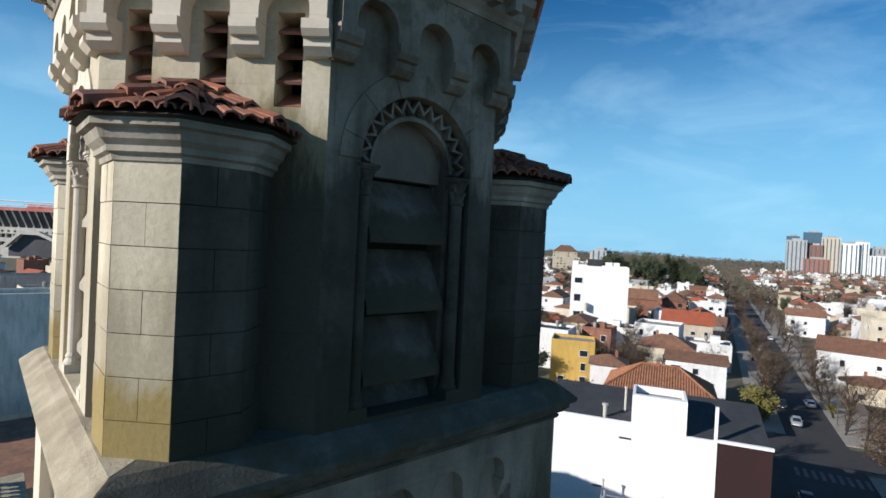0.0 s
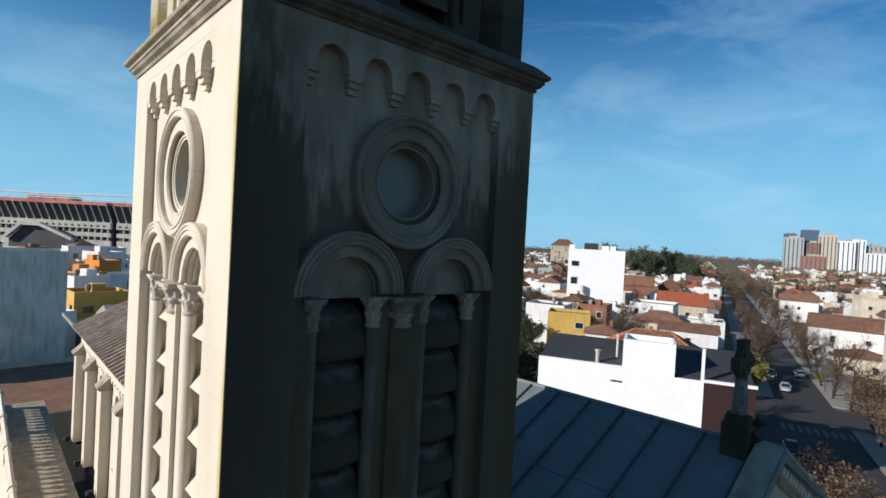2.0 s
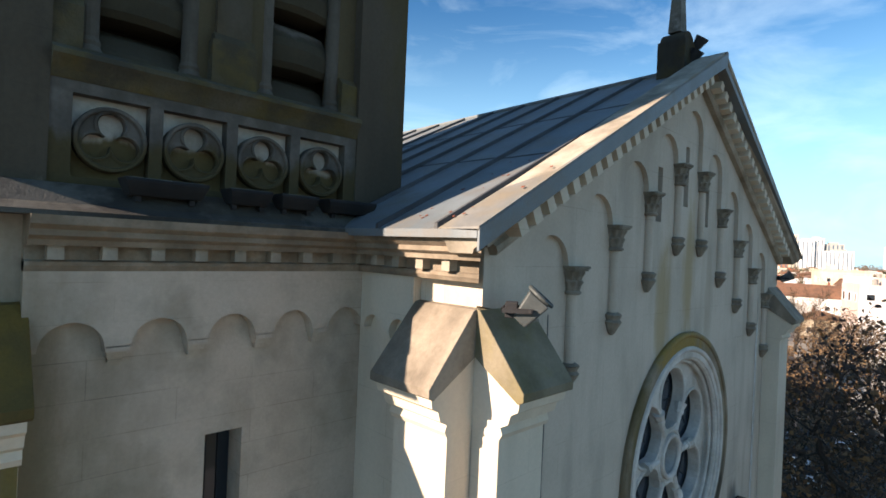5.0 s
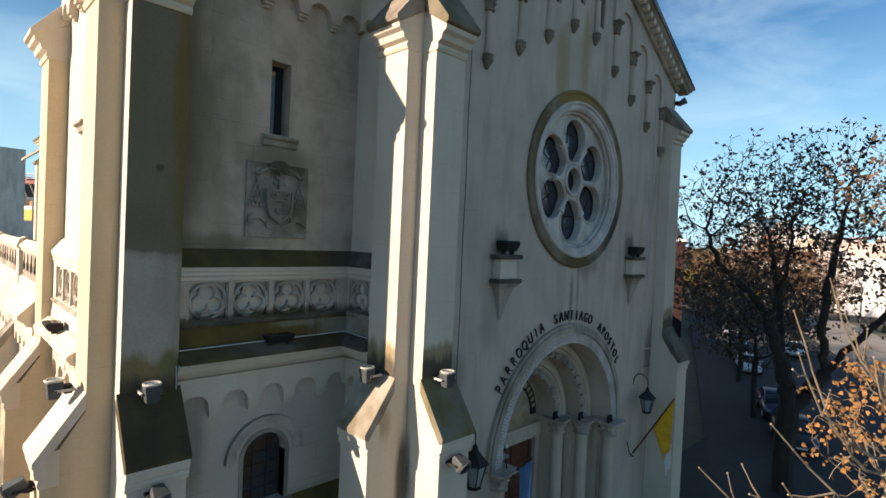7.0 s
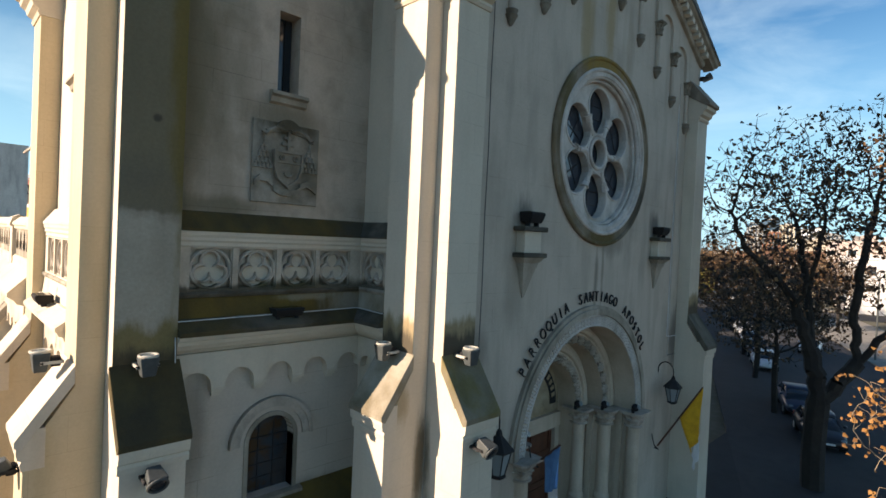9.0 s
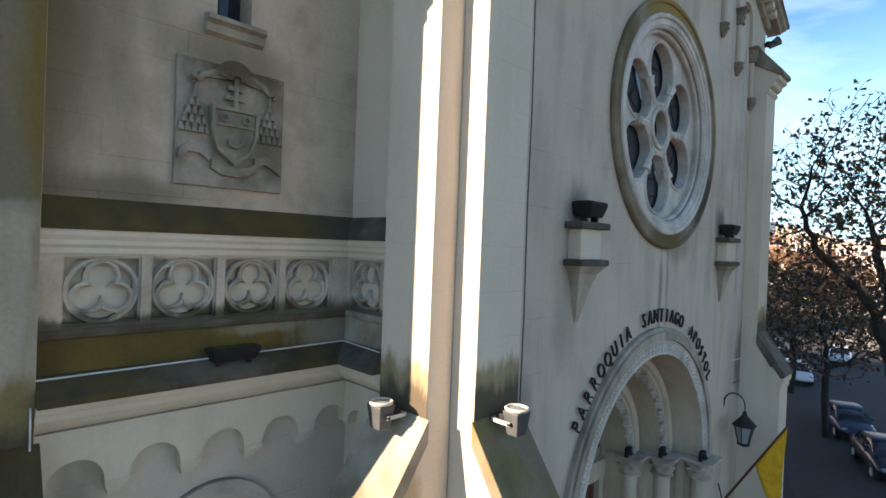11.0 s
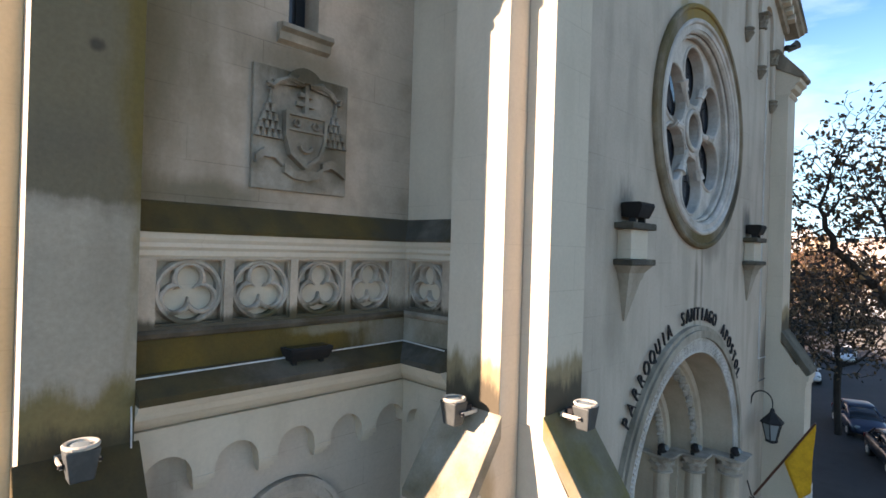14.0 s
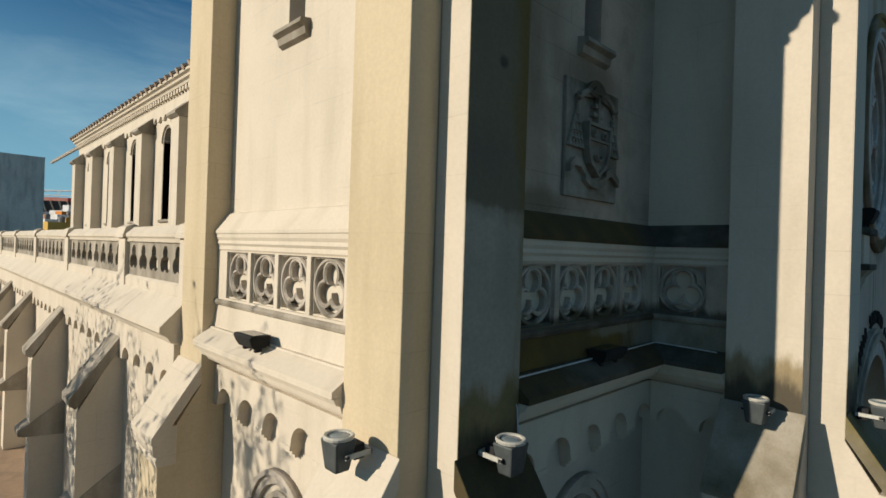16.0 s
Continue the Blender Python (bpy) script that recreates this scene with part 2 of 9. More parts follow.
PLAQUE = mat("lichened_relief_stone", (0.36, 0.32, 0.26), (0.25, 0.22, 0.17), (0.10, 0.085, 0.055), scale=2.0, streak=0.4, rough=0.95, bump=0.6, stretch=0.7, spots=[(4.65, 4.45, 9.85, 1.0, 0.42, (0.075, 0.058, 0.03), 0.9), (5.3, 4.45, 8.7, 0.5, 0.5, (0.12, 0.1, 0.06), 0.6)])
MOSS = mat("mossy_render", (0.08, 0.057, 0.018), (0.185, 0.115, 0.018), (0.045, 0.036, 0.018), scale=0.7, fine=30, streak=0.2, rough=1.0, bump=0.7, stretch=0.25, patch=(0.32, 0.7), spots=[(6.2, 4.3, 6.0, 0.75, 0.5, (0.26, 0.235, 0.19), 0.75), (5.2, 4.3, 6.15, 0.9, 0.12, (0.3, 0.27, 0.2), 0.6)])
SILL_MOSS = mat("mossy_sill", (0.07, 0.053, 0.02), (0.10, 0.073, 0.022), (0.11, 0.1, 0.08), scale=1.6, fine=30, streak=0.15, rough=1.0, bump=0.8, stretch=1.0, c4=(0.05, 0.042, 0.026))
MOSS_BAND = mat("olive_moss_band", (0.072, 0.054, 0.018), (0.115, 0.08, 0.02), (0.032, 0.028, 0.018), scale=0.8, fine=30, streak=0.3, rough=1.0, bump=0.8, stretch=0.35, patch=(0.32, 0.7), spots=[(6.5, 4.3, 7.6, 0.8, 0.5, (0.06, 0.057, 0.048), 0.7)])
MOSS_DARK = mat("dark_moss", (0.05, 0.039, 0.018), (0.092, 0.066, 0.022), (0.03, 0.026, 0.017), scale=0.9, fine=30, streak=0.3, rough=1.0, bump=0.8, stretch=0.35, patch=(0.34, 0.7), spots=[(4.4, 4.1, 5.7, 1.1, 0.25, (0.15, 0.135, 0.105), 0.6)])
LEDGE_PALE = mat("stained_pale_ledge", (0.36, 0.32, 0.25), (0.28, 0.24, 0.17), (0.12, 0.095, 0.045), scale=1.4, fine=30, streak=0.4, rough=1.0, bump=0.7, stretch=0.8)
LICHEN = mat("pale_lichen_stone", (0.22, 0.215, 0.19), (0.12, 0.11, 0.09), (0.05, 0.045, 0.032), scale=2.5, fine=30, streak=0.5, rough=1.0, bump=0.8, stretch=1.0, c4=(0.28, 0.28, 0.26))
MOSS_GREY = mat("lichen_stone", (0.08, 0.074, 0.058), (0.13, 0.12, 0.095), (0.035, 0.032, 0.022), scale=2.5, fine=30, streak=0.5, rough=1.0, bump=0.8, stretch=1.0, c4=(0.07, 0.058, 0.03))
# Front ledge, wet stone blackened further for its shade.
LEDGE_SHADE = mat("shaded_wet_ledge", (0.035, 0.032, 0.026), (0.05, 0.044, 0.032), (0.02, 0.018, 0.014), scale=2.0, fine=30, streak=0.4, rough=0.9, bump=0.8, stretch=1.0, c4=(0.09, 0.085, 0.07))
# Lichened stone in a pale tone that includes the sun on it.
LEDGE_LIT = mat("lit_toned_lichen_stone", (0.42, 0.36, 0.255), (0.33, 0.28, 0.19), (0.19, 0.155, 0.1), scale=2.5, fine=30, streak=0.4, rough=1.0, bump=0.8, stretch=1.0)
# Bands darken each slat downward: moss, and the shading of its curve.
SLAT = mat("shaded_mossy_slat", (0.13, 0.108, 0.086), (0.1, 0.083, 0.066), (0.05, 0.041, 0.027), scale=1.5, streak=0.2, rough=0.95, bump=0.4, stretch=1.0, bands=[(22.2 - 0.845 * i - 0.9, 22.2 - 0.845 * i - 0.3, 0.13, (0.04, 0.031, 0.014), 0.93) for i in range(6)] + [(15.0, 17.3, 0.2, (0.035, 0.028, 0.014), 0.9)])
# Column shafts of the sunless face, their shade put into the stone colour.
SHADE_SHAFT = mat("shaded_shaft_stone", (0.12, 0.103, 0.08), (0.085, 0.072, 0.054), (0.045, 0.037, 0.025), scale=1.2, streak=0.35, rough=0.95, bump=0.4, stretch=0.3)
# Belfry slabs: soot and moss, darkened further for the faces without sun.
SLAB = mat("shaded_sooty_slab", (0.105, 0.088, 0.067), (0.068, 0.056, 0.041), (0.028, 0.023, 0.015), scale=1.3, streak=0.5, rough=0.95, bump=0.5, c4=(0.14, 0.122, 0.098), bands=[(z - 0.75, z - 0.42, 0.14, (0.045, 0.036, 0.015), 0.8) for z in (29.55, 28.75, 27.95, 27.25)])
PALE = mat("pale_stone", (0.58, 0.545, 0.49), (0.48, 0.445, 0.395), (0.24, 0.215, 0.17), scale=1.5, streak=0.3, rough=0.9, stretch=0.6)
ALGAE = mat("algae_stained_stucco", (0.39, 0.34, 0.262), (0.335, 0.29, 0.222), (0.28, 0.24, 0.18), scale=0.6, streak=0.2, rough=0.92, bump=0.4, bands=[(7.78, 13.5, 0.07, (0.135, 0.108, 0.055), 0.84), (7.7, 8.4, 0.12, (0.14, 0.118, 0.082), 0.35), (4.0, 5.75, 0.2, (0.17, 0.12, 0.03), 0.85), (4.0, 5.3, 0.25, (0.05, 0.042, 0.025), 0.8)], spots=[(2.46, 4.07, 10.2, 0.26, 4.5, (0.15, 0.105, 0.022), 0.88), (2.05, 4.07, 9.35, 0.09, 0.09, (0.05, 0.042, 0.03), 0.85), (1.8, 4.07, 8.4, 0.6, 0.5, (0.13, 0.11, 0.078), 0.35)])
# Warm bounced light on the shafts is put into this stucco's tone.
STUCCO_OCHRE = mat("bounce_warmed_stucco", (0.57, 0.465, 0.305), (0.53, 0.43, 0.28), (0.42, 0.335, 0.2), scale=0.5, streak=0.1, joints=0.35, rough=0.9, bump=0.2, grain=0.6, rows=(1.0, 0.62))
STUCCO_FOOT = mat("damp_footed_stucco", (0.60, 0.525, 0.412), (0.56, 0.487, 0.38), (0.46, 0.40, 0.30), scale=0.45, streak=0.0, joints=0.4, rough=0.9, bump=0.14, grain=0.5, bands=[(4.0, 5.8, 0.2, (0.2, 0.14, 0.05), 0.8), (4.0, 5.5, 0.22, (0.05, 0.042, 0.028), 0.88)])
STUCCO_CORNER = mat("corner_stained_stucco", (0.60, 0.525, 0.412), (0.56, 0.487, 0.38), (0.46, 0.40, 0.30), scale=0.45, streak=0.0, joints=0.4, rough=0.9, bump=0.14, grain=0.5, spots=[(6.62, 1.98, 2.9, 0.24, 1.5, (0.1, 0.075, 0.04), 0.9), (6.1, 1.98, 4.2, 0.28, 0.5, (0.3, 0.2, 0.08), 0.6), (6.6, 1.98, 0.8, 0.3, 1.5, (0.14, 0.11, 0.07), 0.8)])
# Soot and algae, plus the darkness of the shaded faces put into the colour.
SHADE_SOOT = mat("shaded_sooty_stucco", (0.37, 0.313, 0.235), (0.26, 0.218, 0.162), (0.06, 0.05, 0.03), scale=0.8, streak=0.4, joints=0.4, drip=(0.05, 0.042, 0.028), rough=0.95, bump=0.5, c4=(0.13, 0.105, 0.065), bands=[(26.0, 27.6, 0.5, (0.085, 0.062, 0.014), 0.75), (26.0, 29.6, 0.8, (0.022, 0.019, 0.012), 0.8)])
# Algae over a stucco tone darkened for the shaded front.
FIELD = mat("shaded_algae_field_stucco", (0.335, 0.275, 0.204), (0.25, 0.204, 0.149), (0.11, 0.09, 0.06), scale=0.8, streak=0.3, joints=0.4, drip=(0.12, 0.1, 0.07), rough=0.95, bump=0.5, bands=[(15.0, 23.9, 0.8, (0.05, 0.04, 0.025), 0.84), (15.0, 21.0, 1.0, (0.08, 0.058, 0.016), 0.55)], spots=[(4.655, 4.6, 23.4, 1.35, 0.9, (0.06, 0.043, 0.012), 0.8), (4.655, 4.6, 24.25, 1.4, 1.35, (0.075, 0.065, 0.05), 0.75)])
# Stained trim, also darkened for cornices that lie in shade.
SOOT_SHADE_TRIM = mat("stained_shaded_trim", (0.15, 0.122, 0.085), (0.085, 0.068, 0.046), (0.03, 0.026, 0.018), scale=1.5, streak=0.5, rough=0.95, bump=0.5, stretch=1.0, c4=(0.07, 0.05, 0.02))
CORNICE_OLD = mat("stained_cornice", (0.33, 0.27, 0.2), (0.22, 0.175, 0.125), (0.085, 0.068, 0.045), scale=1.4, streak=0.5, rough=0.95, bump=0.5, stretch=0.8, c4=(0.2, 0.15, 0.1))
# Front piers: algae, and shade darkened into the stucco itself.
PIER = mat("shaded_algae_pier_stucco", (0.315, 0.26, 0.193), (0.24, 0.196, 0.144), (0.1, 0.082, 0.055), scale=0.8, streak=0.4, drip=(0.08, 0.066, 0.045), joints=0.4, rough=0.95, bump=0.5, bands=[(15.0, 24.7, 0.6, (0.052, 0.04, 0.024), 0.9)], spots=[(1.5, 4.6, 22.0, 1.5, 9.0, (0.045, 0.035, 0.023), 0.9), (7.6, 4.6, 21.5, 0.9, 7.0, (0.07, 0.05, 0.014), 0.85)])
# Grimy above; below z 5.2 paler, for cleaner stucco and painted bounce light.
TOWER_FRONT = mat("grimy_tower_stucco", (0.51, 0.418, 0.33), (0.44, 0.36, 0.28), (0.27, 0.222, 0.16), scale=0.6, streak=0.15, joints=0.75, rows=(1.9, 0.44), ragged=0.6, rough=0.92, bump=0.25, grain=0.7, stretch=0.8, bands=[(-2.0, 5.2, 0.15, (0.58, 0.51, 0.42), 0.65)], spots=[(2.45, 4.5, 10.8, 0.75, 5.0, (0.10, 0.078, 0.026), 0.85), (2.5, 4.5, 10.6, 1.75, 4.2, (0.17, 0.14, 0.085), 0.75), (3.3, 4.5, 7.95, 1.3, 0.3, (0.13, 0.11, 0.06), 0.7), (4.65, 4.5, 9.9, 1.3, 0.55, (0.17, 0.14, 0.09), 0.75), (2.9, 4.5, 3.6, 0.5, 1.5, (0.15, 0.13, 0.1), 0.6), (5.6, 4.5, 1.6, 1.0, 0.6, (0.09, 0.08, 0.06), 0.8)])
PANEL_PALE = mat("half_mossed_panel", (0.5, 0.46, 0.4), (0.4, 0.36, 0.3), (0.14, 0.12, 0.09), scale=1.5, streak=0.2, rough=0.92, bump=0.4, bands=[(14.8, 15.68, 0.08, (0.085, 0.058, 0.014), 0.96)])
# Moss below, the rest of the tracery darkened as the shaded copy.
PANEL_DARK = mat("shaded_half_mossed_tracery", (0.15, 0.132, 0.11), (0.09, 0.078, 0.06), (0.03, 0.027, 0.022), scale=2.5, streak=0.6, rough=0.92, bump=0.4, stretch=1.0, bands=[(14.8, 15.66, 0.14, (0.06, 0.043, 0.012), 0.92)])
ROSE_RING = mat("lichened_ring", (0.25, 0.205, 0.145), (0.18, 0.135, 0.075), (0.10, 0.085, 0.06), scale=1.2, streak=0.4, rough=0.95, bump=0.5, stretch=1.0, spots=[(13.2, 2.0, 12.7, 1.9, 0.75, (0.26, 0.165, 0.035), 0.95), (13.6, 2.0, 7.75, 1.1, 0.55, (0.11, 0.075, 0.02), 0.9), (15.6, 2.0, 8.8, 1.1, 1.2, (0.06, 0.05, 0.035), 0.85), (11.4, 2.0, 11.3, 0.5, 1.8, (0.10, 0.075, 0.02), 0.8)])
SOOT = (0.10, 0.085, 0.07)
SEAM = mat("dark_seam", (0.07, 0.06, 0.05), (0.11, 0.095, 0.08), scale=4, rough=0.95)
STUCCO_FRONT = mat("stained_front_stucco", (0.495, 0.425, 0.342), (0.437, 0.375, 0.30), (0.285, 0.247, 0.19), scale=0.55, streak=0.12, joints=0.6, drip=(0.4, 0.35, 0.275), rough=0.9, bump=0.15, grain=0.5, rows=(2.4, 0.9), spots=[(9.75, 2.05, 8.25, 0.55, 0.75, SOOT, 0.8), (17.25, 2.05, 8.25, 0.5, 0.7, SOOT, 0.8), (9.6, 2.05, 6.4, 0.5, 1.3, (0.3, 0.26, 0.2), 0.6), (13.42, 2.05, 6.7, 0.14, 1.6, (0.2, 0.17, 0.13), 0.8), (13.78, 2.05, 6.8, 0.1, 1.4, (0.2, 0.17, 0.13), 0.7), (14.3, 2.05, 7.6, 1.3, 0.5, (0.22, 0.19, 0.15), 0.6), (12.35, 2.05, 13.7, 0.5, 1.9, (0.33, 0.24, 0.11), 0.75), (13.55, 2.05, 14.2, 0.45, 2.2, (0.33, 0.24, 0.11), 0.75), (14.8, 2.05, 14.0, 0.3, 1.6, (0.3, 0.24, 0.16), 0.5), (8.1, 2.05, 4.9, 0.7, 1.0, (0.22, 0.19, 0.15), 0.6), (7.9, 2.05, 13.1, 0.5, 1.0, (0.25, 0.22, 0.17), 0.6), (19.3, 2.05, 4.2, 0.6, 1.5, SOOT, 0.7)])
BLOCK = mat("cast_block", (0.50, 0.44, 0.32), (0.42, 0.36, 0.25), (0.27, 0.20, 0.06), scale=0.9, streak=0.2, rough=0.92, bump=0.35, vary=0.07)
# Dark foot: algae together with the turret's shadow, painted as bands.
BLOCK_BASE = mat("algae_and_shadow_block", (0.50, 0.44, 0.32), (0.42, 0.36, 0.25), (0.27, 0.20, 0.06), scale=0.9, streak=0.2, rough=0.92, bump=0.35, vary=0.05, joints=0.5, bands=[(26.0, 30.05, 0.35, (0.16, 0.125, 0.045), 0.7), (26.0, 29.5, 0.6, (0.03, 0.026, 0.017), 0.88)])
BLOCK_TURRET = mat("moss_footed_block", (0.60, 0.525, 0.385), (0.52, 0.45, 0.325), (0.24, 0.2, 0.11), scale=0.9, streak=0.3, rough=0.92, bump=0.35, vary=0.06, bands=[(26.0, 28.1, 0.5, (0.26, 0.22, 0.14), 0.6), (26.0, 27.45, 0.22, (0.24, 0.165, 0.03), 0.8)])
ZINC = mat("zinc_sheet", (0.122, 0.15, 0.162), (0.158, 0.185, 0.195), (0.125, 0.128, 0.124), scale=0.9, fine=40, streak=0.25, rough=0.6, bump=0.12, metal=0.0, c4=(0.14, 0.138, 0.125))
SEAM = mat("dark_seam", (0.05, 0.055, 0.06), (0.07, 0.075, 0.078), (0.04, 0.04, 0.04), scale=1.5, rough=0.7, bump=0.1)
# Verge sheet with rusty wear, paler than the roof for the sun on it.
ZINC_VERGE = mat("worn_sunlit_verge", (0.15, 0.155, 0.148), (0.2, 0.196, 0.178), (0.21, 0.165, 0.10), scale=1.6, streak=0.3, rough=0.75, bump=0.25)
TILE = mat("clay_tile", (0.33, 0.115, 0.05), (0.22, 0.085, 0.05), (0.07, 0.05, 0.045), scale=2.2, streak=0.45, rough=0.85, bump=0.5, vary=0.3, stretch=1.0)
TILE_GREY = mat("old_roof_tile", (0.2, 0.12, 0.08), (0.16, 0.085, 0.055), (0.1, 0.08, 0.065), scale=1.0, streak=0.3, rough=0.9, vary=0.15, stretch=1.0)
RIB = mat("pale_roof_rib", (0.46, 0.38, 0.28), (0.36, 0.27, 0.19), (0.22, 0.12, 0.075), scale=1.0, streak=0.3, rough=0.9, vary=0.12, stretch=1.0)
BLACK = mat("black_metal", (0.011, 0.011, 0.012), (0.02, 0.02, 0.021), scale=6, rough=0.85, bump=0.3, metal=0.0)
GREY_METAL = mat("grey_metal", (0.05, 0.06, 0.06), (0.07, 0.08, 0.078), (0.1, 0.1, 0.09), scale=6, streak=0.0, rough=0.6, bump=0.1, metal=0.2)
PALE_METAL = mat("pale_metal", (0.5, 0.48, 0.41), (0.42, 0.4, 0.34), scale=6, rough=0.55, bump=0.1)
CABLE = mat("white_cable", (0.62, 0.62, 0.6), (0.5, 0.5, 0.48), scale=5, rough=0.6, bump=0)
WOOD = mat("brown_door_wood", (0.13, 0.045, 0.022), (0.09, 0.03, 0.016), (0.05, 0.02, 0.01), scale=3, streak=0.3, rough=0.5, stretch=0.1)
# Near-black colour stands in for unlit insides behind openings.
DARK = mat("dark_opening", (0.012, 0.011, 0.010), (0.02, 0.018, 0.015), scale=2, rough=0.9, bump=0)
YELLOW = mat("yellow_cloth", (0.8, 0.41, 0.02), (0.68, 0.33, 0.015), scale=3, rough=0.9, bump=0.1)
WHITE_CLOTH = mat("white_cloth", (0.75, 0.74, 0.72), (0.66, 0.66, 0.66), scale=3, rough=0.9, bump=0.1)
BLUE_CLOTH = mat("pale_blue_cloth", (0.10, 0.30, 0.58), (0.08, 0.24, 0.5), scale=3, rough=0.9, bump=0.1)
FLAKE = mat("rust_flake", (0.2, 0.055, 0.025), (0.13, 0.045, 0.025), scale=8, rough=0.9)


def glass(name, colour, rough=0.05):
    m = bpy.data.materials.new(name)
    m.use_nodes = True
    b = m.node_tree.nodes["Principled BSDF"]
    b.inputs["Base Color"].default_value, b.inputs["Roughness"].default_value = (*colour, 1), rough
    b.inputs["Specular IOR Level"].default_value = 0.6
    n = m.node_tree.nodes.new("ShaderNodeTexNoise")
    n.inputs["Scale"].default_value = 3.0
    bp = m.node_tree.nodes.new("ShaderNodeBump")
    bp.inputs["Strength"].default_value = 0.05
    m.node_tree.links.new(n.outputs["Fac"], bp.inputs["Height"])
    m.node_tree.links.new(bp.outputs["Normal"], b.inputs["Normal"])
    return m


PANE = glass("window_pane", (0.02, 0.026, 0.032))
STAINED = glass("leaded_pane", (0.04, 0.05, 0.065), 0.06)
LAMP_GLASS = glass("lamp_pane", (0.22, 0.27, 0.28), 0.2)
TINTED = mat("tinted_leaded_glass", (0.055, 0.03, 0.014), (0.03, 0.04, 0.05), (0.09, 0.05, 0.02), scale=1.6, fine=5, streak=0.2, rough=0.18, bump=0.05, stretch=0.3, patch=(0.46, 0.54))
FROSTED = glass("dusty_pane", (0.15, 0.145, 0.125), 0.5)


# ---- mesh helpers ----
def front(y0, sx=1.0, x0=0.0):
    """Plane facing -y at y0: u along x, v up, w out of the wall."""
    return lambda u, v, w=0.0: Vector((x0 + sx * u, y0 - w, v))


def west(x0):
    """Plane facing -x at x0: u along y, v up, w out of the wall."""
    return lambda u, v, w=0.0: Vector((x0 - w, u, v))


def turned(cx, cy, angle, dist):
    """Vertical plane whose outward normal points at the angle (radians), dist from (cx, cy)."""
    c, s = math.cos(angle), math.sin(angle)
    return lambda u, v, w=0.0: Vector((cx + c * (dist + w) - s * u, cy + s * (dist + w) + c * u, v))


def part(name, bm, material, parent=None, label="", smooth=False, bevel=0.0):
    """Links a bmesh as one mesh object, under a thing or a part."""
    bmesh.ops.recalc_face_normals(bm, faces=bm.faces)
    me = bpy.data.meshes.new(name)
    bm.to_mesh(me)
    bm.free()
    me.materials.append(material)
    if smooth:
        for p in me.polygons:
            p.use_smooth = True
    ob = new(name, me)
    if parent is not None:
        ob.parent = parent
    if label:
        ob["label"] = label
    if bevel:
        md = ob.modifiers.new("edge", "BEVEL")
        md.width, md.segments, md.limit_method, md.angle_limit = bevel, 2, "ANGLE", radians(40)
    return ob


def thing(name, label, category, group="", kind=""):
    return tagged(new(name), label, category, group, kind)


def box(bm, x0, x1, y0, y1, z0, z1):
    v = [bm.verts.new(p) for p in ((x0, y0, z0), (x1, y0, z0), (x1, y1, z0), (x0, y1, z0), (x0, y0, z1), (x1, y0, z1), (x1, y1, z1), (x0, y1, z1))]
    for f in ((0, 3, 2, 1), (4, 5, 6, 7), (0, 1, 5, 4), (1, 2, 6, 5), (2, 3, 7, 6), (3, 0, 4, 7)):
        bm.faces.new([v[i] for i in f])
    return bm


def fbox(bm, F, u0, u1, v0, v1, w0, w1):
    pts = [F(u0, v0, w0), F(u1, v0, w0), F(u1, v0, w1), F(u0, v0, w1), F(u0, v1, w0), F(u1, v1, w0), F(u1, v1, w1), F(u0, v1, w1)]
    v = [bm.verts.new(p) for p in pts]
    for f in ((0, 3, 2, 1), (4, 5, 6, 7), (0, 1, 5, 4), (1, 2, 6, 5), (2, 3, 7, 6), (3, 0, 4, 7)):
        bm.faces.new([v[i] for i in f])
    return bm


def prism(bm, pts, F, w0, w1):
    """Polygon of (u, v) extruded from w0 to w1."""
    a = [bm.verts.new(F(u, v, w0)) for u, v in pts]
    b = [bm.verts.new(F(u, v, w1)) for u, v in pts]
    bm.faces.new(a)
    bm.faces.new(b[::-1])
    for i in range(len(pts)):
        j = (i + 1) % len(pts)
        bm.faces.new((a[i], a[j], b[j], b[i]))
    return bm


def plate(bm, outer, holes, F, w0, w1):
    """Polygon with holes extruded from w0 to w1."""
    loops = [outer] + list(holes)
    t = bmesh.new()
    rings = []
    for lp in loops:
        vs = [t.verts.new((u, v, 0)) for u, v in lp]
        rings.append(vs)
        for i in range(len(vs)):
            t.edges.new((vs[i], vs[(i + 1) % len(vs)]))
    bmesh.ops.triangle_fill(t, use_beauty=True, use_dissolve=False, edges=t.edges[:])
    t.verts.index_update()
    lo = [bm.verts.new(F(v.co.x, v.co.y, w0)) for v in t.verts]
    hi = [bm.verts.new(F(v.co.x, v.co.y, w1)) for v in t.verts]
    for f in t.faces:
        ids = [v.index for v in f.verts]
        bm.faces.new([lo[i] for i in ids])
        bm.faces.new([hi[i] for i in reversed(ids)])
    for vs in rings:
        ids = [v.index for v in vs]
        for i in range(len(ids)):
            a, b = ids[i], ids[(i + 1) % len(ids)]
            bm.faces.new((lo[a], lo[b], hi[b], hi[a]))
    t.free()
    return bm


def mould(bm, prof, F, u0, u1, m0=0.0, m1=0.0):
    """Profile of (w, v) run along u from u0 to u1; m0, m1: mitre, by which an end moves out with w."""
    a = [bm.verts.new(F(u0 - m0 * w, v, w)) for w, v in prof]
    b = [bm.verts.new(F(u1 + m1 * w, v, w)) for w, v in prof]
    bm.faces.new(a)
    bm.faces.new(b[::-1])
    for i in range(len(prof)):
        j = (i + 1) % len(prof)
        bm.faces.new((a[i], a[j], b[j], b[i]))
    return bm


